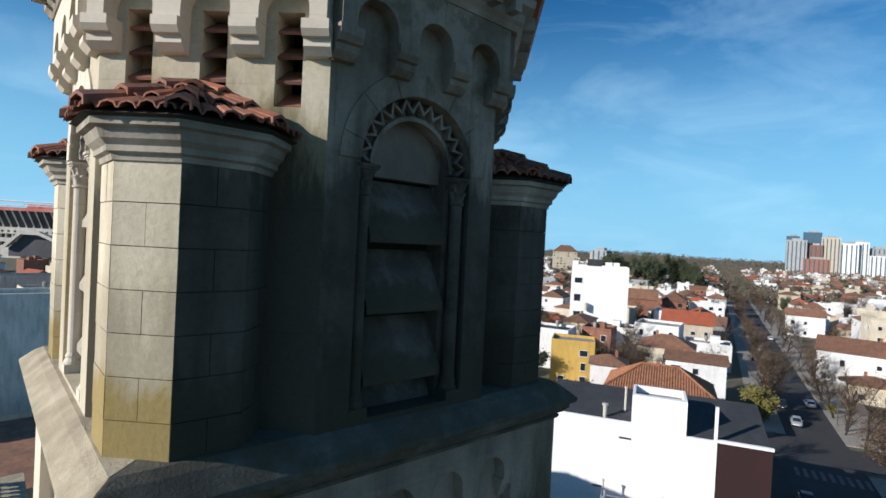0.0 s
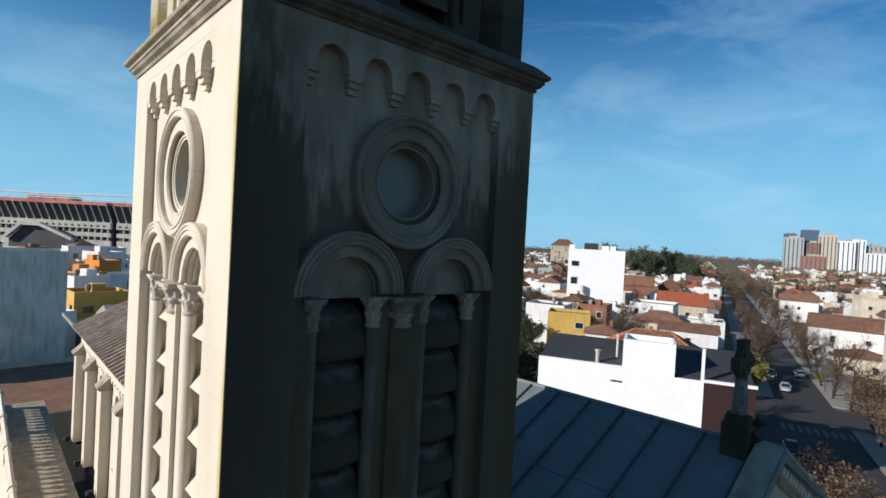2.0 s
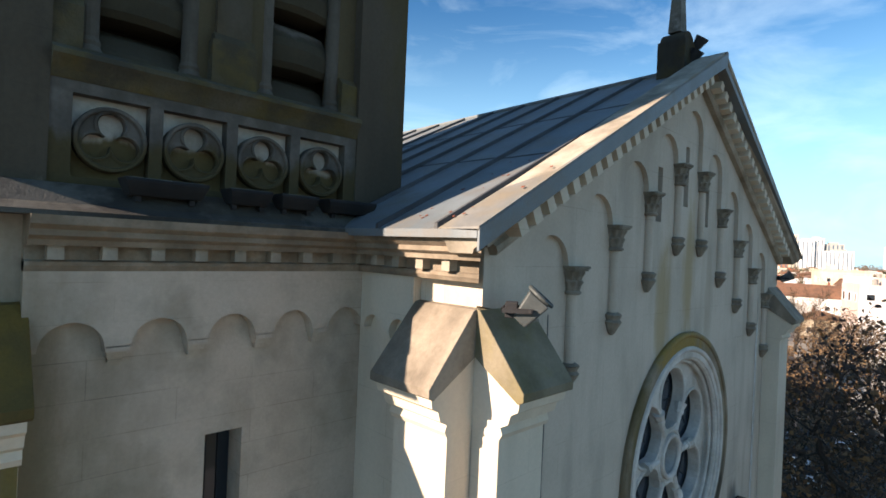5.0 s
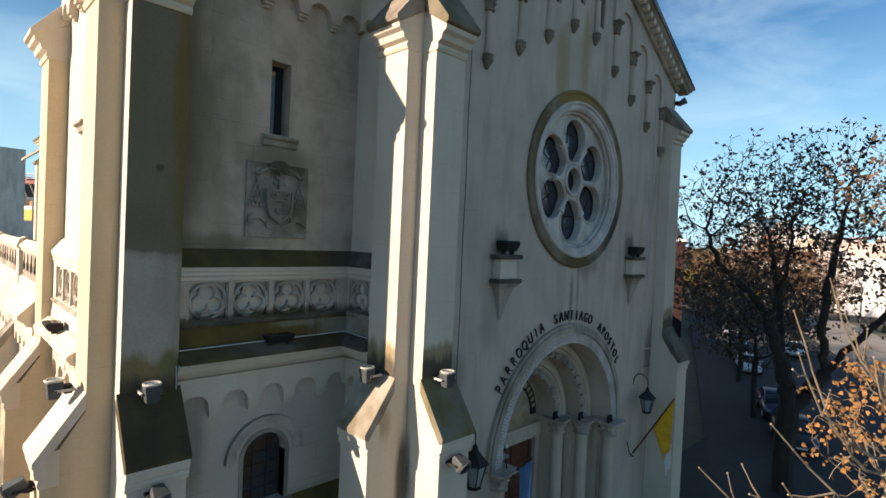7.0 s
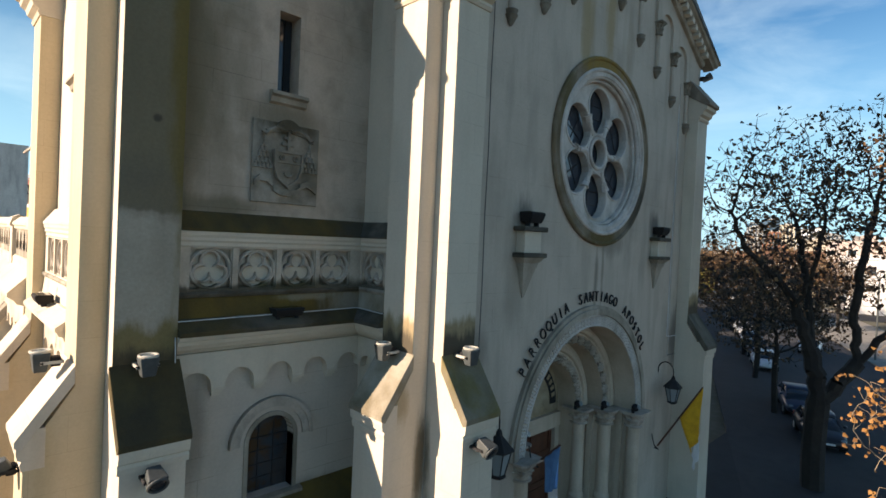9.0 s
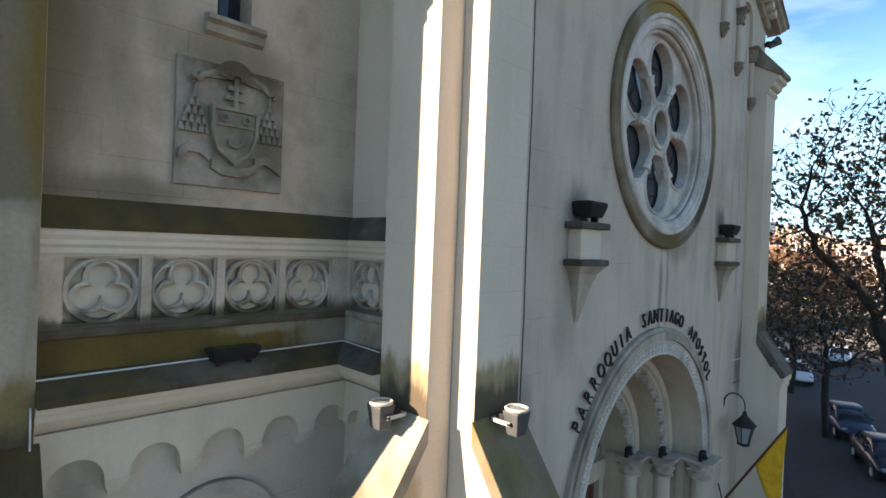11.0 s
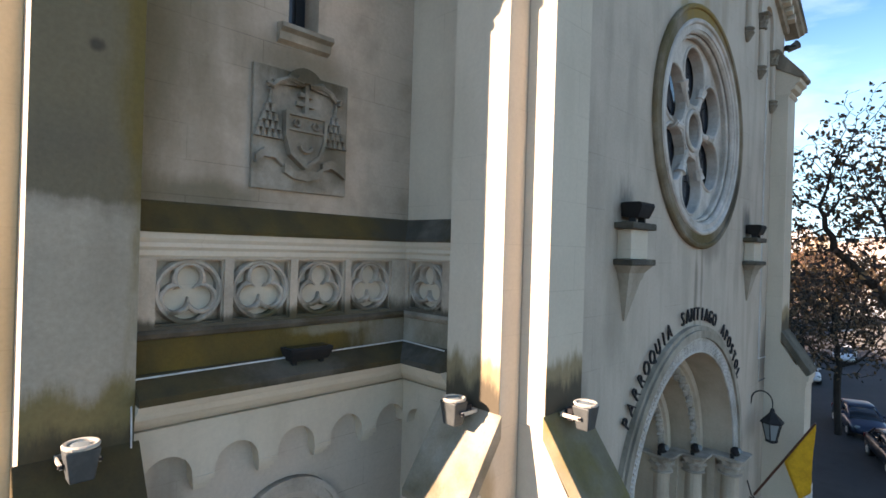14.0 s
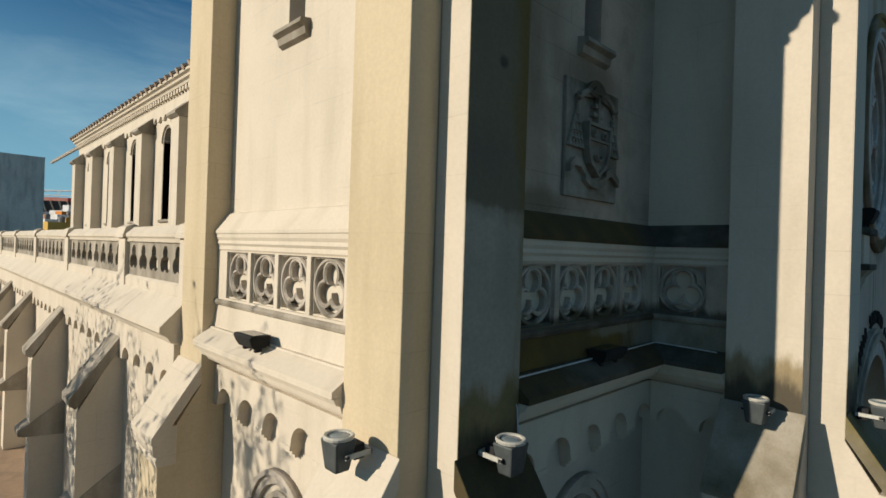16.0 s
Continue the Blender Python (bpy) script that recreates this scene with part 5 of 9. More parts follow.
for k in range(5):
    for s in (-1, 1):
        u, zc = GX + s * P * (k + 0.5), caps[k]
        column(church, NF, u, zc - 1.5, zc - 0.3, 0.085, 0.04, STUCCO_FRONT, base=False)
        capital(church, NF, u, zc - 0.4, zc + 0.02, 0.115, 0.05, CAP)
        bm = bmesh.new()
        c = NF(u, 0, 0.04)
        lathe(bm, [(0.03, zc - 1.85), (0.07, zc - 1.8), (0.1, zc - 1.74), (0.17, zc - 1.62), (0.13, zc - 1.58), (0.17, zc - 1.5), (0.11, zc - 1.46)], c.x, c.y, 10)
        part("corbel", bm, CAP, church)
# raking cornice with dentils, both slopes
th = math.atan(SLOPE)
for s in (-1, 1):
    def RK(u, v, w=0.0, s=s):
        # u: along the slope from the eave tip, v: square to it, w: out from the wall
        a = u * math.cos(th) - v * math.sin(th)
        return Vector((CX + s * (-(CX - 6.07) + a), NY - w, EAVE + u * math.sin(th) + v * math.cos(th)))
    L = (CX - 6.07) / math.cos(th)
    bm = bmesh.new()
    mould(bm, [(0.0, -0.62), (0.2, -0.62), (0.24, -0.57), (0.24, -0.5), (0.2, -0.46), (0.0, -0.46)], RK, 0.55, L - 0.3)
    mould(bm, [(0.0, -0.46), (0.2, -0.46), (0.2, -0.3), (0.0, -0.3)], RK, 0.45, L - 0.2)
    mould(bm, [(0.0, -0.3), (0.38, -0.3), (0.42, -0.24), (0.5, -0.2), (0.54, -0.1), (0.58, -0.08), (0.58, 0.0), (0.0, 0.0)], RK, 0.0, L)
    part("raking_cornice", bm, STUCCO_OLD, church)
    n = 22
    for i in range(n):
        u = 0.75 + (L - 1.15) * (i + 0.5) / n
        part("dentil", fbox(bmesh.new(), RK, u - 0.085, u + 0.085, -0.5, -0.305, 0.19, 0.44), STUCCO, church)
# side wall towards the tower
bm = bmesh.new()
plate(bm, [(NY + 0.6, GROUND), (5.2, GROUND), (5.2, 14.85), (NY + 0.6, 14.85)], [], NW, -0.6, 0.0)
part("wall", bm, STUCCO, church)
bm = bmesh.new()
arcade(bm, NW, 3.1, 4.3, 2, 14.25, 13.36, 0.14, 13.36, 0.7)
part("arcade", bm, STUCCO, church)
corbels(church, NW, [3.1, 3.7], 13.36, 0.1, 0.14, 0.15, STUCCO)
dentil_cornice(church, NW, NY, 4.5, 0.95, 0.0)
panel_band(church, NW, 3.05, 4.5, [3.83], 0.0, MOSS_GREY)
lower_ledge(church, NW, 3.05, 4.5, 0.0, LEDGE_PALE, MOSS_GREY)
bm = bmesh.new()
arcade(bm, NW, 2.9, 4.3, 2, 5.15, 4.5, 0.17, 4.46, 0.68)
part("arcade", bm, STUCCO, church)
FOOT_SOOT = mat("sooty_weathering", (0.2, 0.175, 0.13), (0.11, 0.096, 0.07), (0.035, 0.033, 0.024), scale=1.2, streak=0.6, rough=0.95, bump=0.5)
CAP_WORN = mat("worn_cap", (0.30, 0.25, 0.19), (0.19, 0.155, 0.115), (0.08, 0.066, 0.048), scale=0.9, streak=0.35, rough=0.95, bump=0.5, stretch=0.6)
CAP_OLIVE = mat("olive_cap", (0.20, 0.17, 0.115), (0.17, 0.135, 0.045), (0.1, 0.085, 0.045), scale=0.9, streak=0.35, rough=0.95, bump=0.4, stretch=0.5)
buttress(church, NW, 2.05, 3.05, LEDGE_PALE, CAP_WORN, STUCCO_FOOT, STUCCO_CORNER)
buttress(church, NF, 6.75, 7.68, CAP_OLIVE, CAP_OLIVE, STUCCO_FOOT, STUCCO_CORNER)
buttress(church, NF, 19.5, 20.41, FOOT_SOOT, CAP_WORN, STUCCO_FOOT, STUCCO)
buttress(church, lambda u, v, w=0.0: Vector((NX1 + w, u, v)), 2.05, 3.05, None, MOSS_GREY, foot=False)

# body of the nave, roof of standing-seam sheets
bm = bmesh.new()
box(bm, 7.36, 20.35, 5.0, 44.0, GROUND, 14.8)
box(bm, 19.8, 20.4, 2.6, 5.2, GROUND, 14.8)
part("core", bm, STUCCO_OLD, church)
ROOF_Y1 = 16.0


def ridge_z(y):
    """The ridge sags a little away from the front."""
    return 18.75 - 0.02 * max(0.0, y - 2.0)


for s, m in ((-1, ZINC), (1, ZINC)):
    bm = bmesh.new()
    x0, x1 = CX - s * 0.0, CX + s * 7.53
    zb = EAVE + 0.01
    strip = [1.47 + (ROOF_Y1 - 1.47) * i / 14 for i in range(15)]
    v = [[bm.verts.new(p) for p in ((x0, y, ridge_z(y)), (x1, y, zb), (x1, y, zb - 0.1), (x0, y, ridge_z(y) - 0.14))] for y in strip]
    for a, b in zip(v, v[1:]):
        for i in range(4):
            bm.faces.new((a[i], a[(i + 1) % 4], b[(i + 1) % 4], b[i]))
    bm.faces.new(v[0][::-1])
    bm.faces.new(v[-1])
    roof = part("roof", bm, m, church, "grey-blue standing-seam metal roof")
    if s < 0:
        def RS(u, y, h=0.0):
            # u: 0 at the eave, 1 at the ridge
            return Vector((6.05 + (CX - 6.05) * u, y, zb + ((ridge_z(y) if y > 2.0 else APEX - 0.06) - zb) * u + h))
        ys = [2.12 + 1.13 * i for i in range(12)]
        for y in ys:
            bm = bmesh.new()
            a = [bm.verts.new(RS(u, y + dy, h)) for u in (0.0, 1.0) for dy, h in ((-0.03, 0.0), (-0.024, 0.07), (0.024, 0.07), (0.03, 0.0))]
            for i in range(3):
                bm.faces.new((a[i], a[i + 1], a[i + 5], a[i + 4]))
            bm.faces.new(a[:4][::-1])
            bm.faces.new(a[4:])
            part("seam", bm, SEAM, roof)
        for i in range(11):
            y0, y1 = ys[i] + 0.035, ys[i + 1] - 0.035
            for u in (0.33 + 0.012 * (i % 3), 0.66 - 0.01 * (i % 2)):
                bm = bmesh.new()
                a = [bm.verts.new(RS(u + du, y, h)) for y in (y0, y1) for du, h in ((0.0, 0.0), (0.001, 0.02), (0.004, 0.0))]
                for q in range(2):
                    bm.faces.new((a[q], a[q + 1], a[q + 4], a[q + 3]))
                part("lap_joint", bm, SEAM, roof)
        # verge flashing along the front edge, worn, its sunlit paleness put into the colour
        bm = bmesh.new()
        a = [bm.verts.new(RS(u, y, h)) for u in (0.0, 1.0) for y, h in ((1.44, -0.02), (1.44, 0.03), (2.07, 0.012), (2.07, 0.004))]
        for i in range(3):
            bm.faces.new((a[i], a[i + 1], a[i + 5], a[i + 4]))
        bm.faces.new(a[:4][::-1])
        bm.faces.new(a[4:])
        part("verge_flashing", bm, ZINC_VERGE, roof, "worn verge flashing in a pale sunlit tone")
        bm = bmesh.new()
        a = [bm.verts.new(RS(u, 1.43, h)) for u in (0.0, 1.0) for h in (0.0, -0.24)] + [bm.verts.new(RS(u, 1.46, h)) for u in (0.0, 1.0) for h in (0.0, -0.24)]
        for f in ((0, 1, 3, 2), (4, 6, 7, 5), (0, 2, 6, 4), (1, 5, 7, 3), (0, 4, 5, 1), (2, 3, 7, 6)):
            bm.faces.new([a[i] for i in f])
        part("fascia", bm, ZINC, roof)
        flake = bmesh.new()
        rv = [flake.verts.new((0.035 * (1 + 0.4 * math.sin(5 * a)) * math.cos(a), 0.03 * math.sin(a), 0.0)) for a in [2 * math.pi * i / 9 for i in range(9)]]
        up = [flake.verts.new(q.co * 0.8 + Vector((0, 0, 0.006))) for q in rv]
        flake.faces.new(up)
        flake.faces.new(rv[::-1])
        for i in range(9):
            flake.faces.new((rv[i], rv[(i + 1) % 9], up[(i + 1) % 9], up[i]))
        fm = bpy.data.meshes.new("rust_flake")
        flake.to_mesh(fm)
        flake.free()
        fm.materials.append(FLAKE)
        fr = random.Random(12)
        for i in range(24):
            u, y = fr.uniform(0.03, 0.3), fr.uniform(1.6, 2.9)
            o = new("rust_flake", fm)
            o.parent = roof
            o.matrix_world = Matrix.Translation(RS(u, y, 0.035 if y < 2.1 else 0.01)) @ Matrix.Rotation(-th, 4, "Y") @ Matrix.Rotation(fr.uniform(0, 6), 4, "Z") @ Matrix.Scale(fr.uniform(0.35, 0.95), 4)
bm = bmesh.new()
tube(bm, [(CX, 1.44, APEX - 0.07), (CX, 1.95, APEX - 0.08), (CX, 2.1, ridge_z(2) + 0.01), (CX, ROOF_Y1, ridge_z(ROOF_Y1) + 0.01)], 0.07, 0.07, 8)
part("ridge_cap", bm, ZINC, church)

# rose window
rose = part("rose_window", prism(bmesh.new(), circle(RX, ROSE_Z, 2.3, 48), NF, -0.55, -0.5), STAINED, church, "round rose window with six lobes and leaded panes")
bm = bmesh.new()
ring(bm, NF, RX, ROSE_Z, 2.4, 2.74, 0.0, 0.07, 56)
round_ring(bm, NF, RX, ROSE_Z, 2.69, 0.065, 0.06, n=56, k=8)
part("hood_ring", bm, ROSE_RING, rose, "mossy outer ring")
bm = bmesh.new()
ring(bm, NF, RX, ROSE_Z, 2.2, 2.42, -0.3, 0.06, 56)
ring(bm, NF, RX, ROSE_Z, 2.08, 2.22, -0.5, -0.1, 56)
round_ring(bm, NF, RX, ROSE_Z, 2.38, 0.06, 0.06, n=56, k=8)
round_ring(bm, NF, RX, ROSE_Z, 2.2, 0.07, -0.03, n=56, k=8)
round_ring(bm, NF, RX, ROSE_Z, 2.1, 0.05, -0.12, n=56, k=8)
part("frame", bm, PALE, rose)
petals = []
for k in range(6):
    a = math.pi / 2 + k * math.pi / 3
    out = []
    for i in range(19):
        b = radians(-125 + 250 * i / 18)
        out.append((1.31 + 0.61 * math.cos(b), 0.61 * math.sin(b)))
    out += [(0.84, 0.4), (0.68, 0.3), (0.61, 0.15), (0.61, -0.15), (0.68, -0.3), (0.84, -0.4)]
    petals.append([(RX + x * math.cos(a) - y * math.sin(a), ROSE_Z + x * math.sin(a) + y * math.cos(a)) for x, y in out])
bm = bmesh.new()
plate(bm, circle(RX, ROSE_Z, 2.12, 48), petals + [circle(RX, ROSE_Z, 0.4, 24)], NF, -0.45, -0.22)
part("tracery", bm, PALE, rose)
bm = bmesh.new()
round_ring(bm, NF, RX, ROSE_Z, 0.44, 0.06, -0.2, n=28, k=8)
round_ring(bm, NF, RX, ROSE_Z, 0.56, 0.05, -0.24, n=28, k=6)
part("hub", bm, PALE, rose)
for k in range(6):
    a = math.pi / 2 + (k + 0.5) * math.pi / 3
    bm = bmesh.new()
    q = lambda d: NF(RX + d * math.cos(a), ROSE_Z + d * math.sin(a), -0.25)
    tube(bm, [q(0.58), q(0.98)], 0.085, 0.08, 8)
    tube(bm, [q(0.96), q(1.0), q(1.03)], 0.11, 0.11, 8)
    tube(bm, [q(1.02), q(1.1), q(1.2)], 0.09, 0.14, 8)
    part("spoke", bm, PALE, rose)
for k in range(6):
    a = math.pi / 2 + k * math.pi / 3
    bm = bmesh.new()
    c = (RX + 1.31 * math.cos(a), ROSE_Z + 1.31 * math.sin(a))
    round_ring(bm, NF, *c, 0.64, 0.035, -0.215, math.degrees(a) - 115, math.degrees(a) + 115, 20, 6)
    part("lobe_moulding", bm, PALE, rose)
    bm = bmesh.new()
    for x0, y0, x1, y1 in ((0.7, 0.0, 1.85, 0.0), (1.1, -0.5, 1.1, 0.5), (1.5, -0.5, 1.5, 0.5)):
        e = [NF(RX + x * math.cos(a) - y * math.sin(a), ROSE_Z + x * math.sin(a) + y * math.cos(a), -0.49) for x, y in ((x0, y0), (x1, y1))]
        tube(bm, e, 0.014, 0.014, 4)
    part("glazing_bar", bm, BLACK, rose)

# brackets with their lamps' shelves
for u in (CX - 3.72, CX + 3.78):
    b = part("bracket", fbox(bmesh.new(), NF, u - 0.34, u + 0.34, 7.27, 7.8, 0, 0.26), STUCCO, church, bevel=0.02)
    for z0, z1 in ((7.8, 7.92), (7.16, 7.27)):
        part("shelf", fbox(bmesh.new(), NF, u - 0.48, u + 0.48, z0, z1, 0, 0.36), MOSS_GREY, b, bevel=0.02)
    bm = bmesh.new()
    for i, (z0, z1, h0, h1) in enumerate(((7.02, 7.16, 0.3, 0.44), (6.9, 7.02, 0.27, 0.3), (6.15, 6.9, 0.03, 0.25))):
        v = [bm.verts.new(NF(u + x * h, z, w)) for z, h in ((z0, h0), (z1, h1)) for x, w in ((-1, 0.0), (1, 0.0), (1, 0.75 * h), (-1, 0.75 * h))]
        for f in ((0, 1, 2, 3), (4, 7, 6, 5), (0, 4, 5, 1), (1, 5, 6, 2), (2, 6, 7, 3), (3, 7, 4, 0)):
            bm.faces.new([v[j] for j in f])
    part("tail", bm, STUCCO_OLD, b)

# portal: a beaded front arch and two receding orders, between them deep plain soffits
portal = part("portal", half_ring(bmesh.new(), NF, PX, SPRING, 3.07, 3.42, -0.05, 0.07, n=44), PORTAL_CREAM, church, "deep round-arched portal with carved orders")
part("hood_mould", half_ring(half_ring(bmesh.new(), NF, PX, SPRING, 3.41, 3.58, 0.0, 0.15, n=44), NF, PX, SPRING, 3.575, 3.68, 0.0, 0.1, n=44), STUCCO_OLD, portal)
for r in (3.09, 3.38):
    part("roll_moulding", round_ring(bmesh.new(), NF, PX, SPRING, r, 0.032, 0.07, 0, 180, 44, 6), PALE, portal)
n = 60
for i in range(n):
    a = radians(180.0 * (i + 0.5) / n)
    bm = bmesh.new()
    ca, sa = math.cos(a), math.sin(a)
    for r, rad in ((3.18, 0.05), (3.29, 0.05)):
        round_ring(bm, NF, PX + r * ca, SPRING + r * sa, rad, 0.027, 0.075, n=9, k=5)
    part("bead", bm, PALE, portal)
orders = [(3.2, 3.08, -0.03, -0.82, 3.12), (3.08, 2.45, -0.79, -1.42, 2.58), (2.45, 1.75, -1.39, -2.1, 1.92)]
for i, (ro, ri, w0, w1, cr) in enumerate(orders):
    pts = [(PX - ro - 0.05, GROUND)] + arc(PX, SPRING, ro + 0.05, 180, 0, 36) + [(PX + ro + 0.05, GROUND), (PX + ri, GROUND)] + arc(PX, SPRING, ri, 0, 180, 36) + [(PX - ri, GROUND)]
    part("arch_order", prism(bmesh.new(), pts, NF, w1, w0), PORTAL_CREAM, portal)
    if i:
        for r, t in ((0.46, 0.13), (0.28, 0.045)):
            part("roll_moulding", round_ring(bmesh.new(), NF, PX, SPRING, ri + r, t, w0 + 0.02, 0, 180, 40, 8), PORTAL_CREAM, portal)
        # dark ring paints the shade in the hollow behind the rosettes
        part("rosette_ground", half_ring(bmesh.new(), NF, PX, SPRING, ri + 0.006, ri + 0.22, w0 - 0.05, w0 + 0.004, n=36), CAP, portal)
        m = 19
        for j in range(m):
            a = radians(180.0 * (j + 0.5) / m)
            u, z = PX + (ri + 0.11) * math.cos(a), SPRING + (ri + 0.11) * math.sin(a)
            bm = bmesh.new()
            lobes = lambda r, w: [bm.verts.new(NF(u + r * (1 + 0.3 * math.cos(6 * g)) * math.cos(g), z + r * (1 + 0.3 * math.cos(6 * g)) * math.sin(g), w)) for g in (2 * math.pi * k / 24 for k in range(24))]
            rows = [lobes(r, w0 + w) for r, w in ((0.14, -0.01), (0.135, 0.05), (0.095, 0.09), (0.055, 0.04), (0.03, 0.08))]
            for p, q in zip(rows, rows[1:]):
                for k in range(24):
                    bm.faces.new((p[k], p[(k + 1) % 24], q[(k + 1) % 24], q[k]))
            bm.faces.new(rows[-1])
            part("rosette", bm, CARVED, portal)
    for s in (-1, 1):
        u = PX + s * cr
        column(portal, NF, u, GROUND + 0.5, SPRING - 0.5, 0.225, w0 + 0.03, PORTAL_CREAM)
        capital(portal, NF, u, SPRING - 0.55, SPRING - 0.012 - 0.005 * i, 0.245, w0 + 0.03)
    if i < 2:
        for s in (-1, 1):
            part("jamb_strip", fbox(bmesh.new(), NF, PX + s * (ri - 0.02) - 0.06, PX + s * (ri - 0.02) + 0.06, GROUND + 0.3, SPRING - 0.02, w0 - 0.52, w0 - 0.32), PORTAL_CREAM, portal)
part("tympanum", prism(bmesh.new(), [(PX - 1.8, SPRING - 0.32), (PX + 1.8, SPRING - 0.32)] + arc(PX, SPRING, 1.8, 0, 180, 28), NF, -2.25, -2.1), TYMPANUM, portal)
part("inscription_band", half_ring(bmesh.new(), NF, PX, SPRING, 1.25, 1.58, -2.1, -2.07), BLACK, portal, "dark curved band with worn gilt writing")
for j in range(17):
    a = 8 + 164 * (j + 0.5) / 17
    part("writing_bar", half_ring(bmesh.new(), NF, PX, SPRING, 1.32, 1.51, -2.07, -2.06, a - 2.7, a + 2.7, 3), TYMPANUM, portal)
part("lintel", fbox(bmesh.new(), NF, PX - 1.8, PX + 1.8, SPRING - 0.8, SPRING - 0.3, -2.25, -1.95), PORTAL_CREAM, portal)
for s in (-1, 1):
    c = PX + s * 0.88
    part("door_post", fbox(bmesh.new(), NF, PX + s * 1.66 - 0.14, PX + s * 1.66 + 0.14, GROUND + 0.3, SPRING - 0.78, -2.2, -2.0), PORTAL_CREAM, portal)
    d = part("door_leaf", fbox(bmesh.new(), NF, PX + min(0, s * 1.8), PX + max(0, s * 1.8) - 0.01, GROUND + 0.3, SPRING - 0.78, -2.25, -2.15), WOOD, portal, "brown wooden door leaf")
    for r in range(3):
        z = GROUND + 0.45 + 0.98 * r
        bm = bmesh.new()
        plate(bm, [(c - 0.6, z), (c + 0.55, z), (c + 0.55, z + 0.88), (c - 0.6, z + 0.88)], [[(c - 0.48, z + 0.13), (c + 0.43, z + 0.13), (c + 0.43, z + 0.75), (c - 0.48, z + 0.75)]], NF, -2.15, -2.11)
        part("door_panel", bm, WOOD, d)
bm = bmesh.new()
for i in range(2):
    fbox(bm, NF, PX - 3.6 + 0.3 * i, PX + 3.6 - 0.3 * i, GROUND, GROUND + 0.15 * (i + 1), -2.3, 0.9 - 0.35 * i)
part("steps", bm, MOSS_GREY, church)

# name over the portal, letter by letter
sign = thing("sign_letters", "black metal letters PARROQUIA SANTIAGO APOSTOL curved over the portal", "sign")


def letters(text, a0, a1):
    for i, ch in enumerate(text):
        a = a0 + (a1 - a0) * i / (len(text) - 1)
        cu = bpy.data.curves.new("letter", "FONT")
        cu.body, cu.size, cu.extrude, cu.align_x = ch, 0.44, 0.02, "CENTER"
        cu.offset = -0.002
        ob = new("letter", cu)
        ob.data.materials.append(BLACK)
        R = 3.8
        p = NF(PX + R * math.cos(radians(a)), SPRING + R * math.sin(radians(a)), 0.06)
        ob.matrix_world = Matrix.Translation(p) @ Matrix.Rotation(math.pi / 2, 4, "X") @ Matrix.Rotation(radians(a - 90), 4, "Z") @ Matrix.Scale(0.74, 4, (1, 0, 0))
        ob.parent = sign


letters("PARROQUIA", 146.6, 111.3)
letters("SANTIAGO", 100.5, 70.5)
letters("APOSTOL", 59.8, 32.8)
# ---- side aisle and clerestory behind the tower ----
aisle = thing("church_aisle", "sunlit cream stucco side aisle with buttresses and a balustrade", "church")
AF = west(1.2)
bm = bmesh.new()
prism(bm, [(10.85, GROUND), (60.0, GROUND), (60.0, 5.6), (10.85, 5.6)], AF, -0.5, 0.0)
part("wall", bm, STUCCO, aisle)
bm = bmesh.new()
mould(bm, [(-0.4, 6.25), (0.0, 6.22), (0.5, 5.7), (0.5, 5.6), (0.36, 5.5), (0.3, 5.4), (0.1, 5.35), (0, 5.25), (-0.4, 5.25)], AF, 10.85, 60.0)
part("ledge", bm, STUCCO, aisle)
bm = bmesh.new()
box(bm, 1.4, 4.6, 10.9, 60.0, GROUND, 6.0)
part("terrace", bm, LEDGE_LIT, aisle, "flat grey terrace roof")
a, n = 11.2, 51
bm = bmesh.new()
arcade(bm, AF, a, a + n * 0.95, n, 5.3, 4.42, 0.13, 4.42, 0.66)
part("arcade", bm, STUCCO, aisle)
for i in range(6):
    y = 15.1 + 7.2 * i
    if y > 58:
        break
    b = part("buttress", mould(bmesh.new(), [(0, GROUND), (0.95, GROUND), (0.95, 3.2), (0, 4.9)], AF, y, y + 0.8), STUCCO, aisle)
    bm = bmesh.new()
    mould(bm, [(0, 5.1), (1.12, 3.55), (1.12, 3.4), (0.98, 3.3), (0, 4.8)], AF, y - 0.05, y + 0.85)
    part("cap", bm, STUCCO_OLD, b)
    bm = bmesh.new()
    mould(bm, [(0, 1.8), (1.25, 0.9), (1.25, 0.75), (1.1, 0.7), (0, 0.6)], AF, y - 0.03, y + 0.83)
    part("weathering", bm, STUCCO_OLD, b)
    arched_window(AF, y + 3.5, y + 4.5, 0.8, 2.6, aisle)
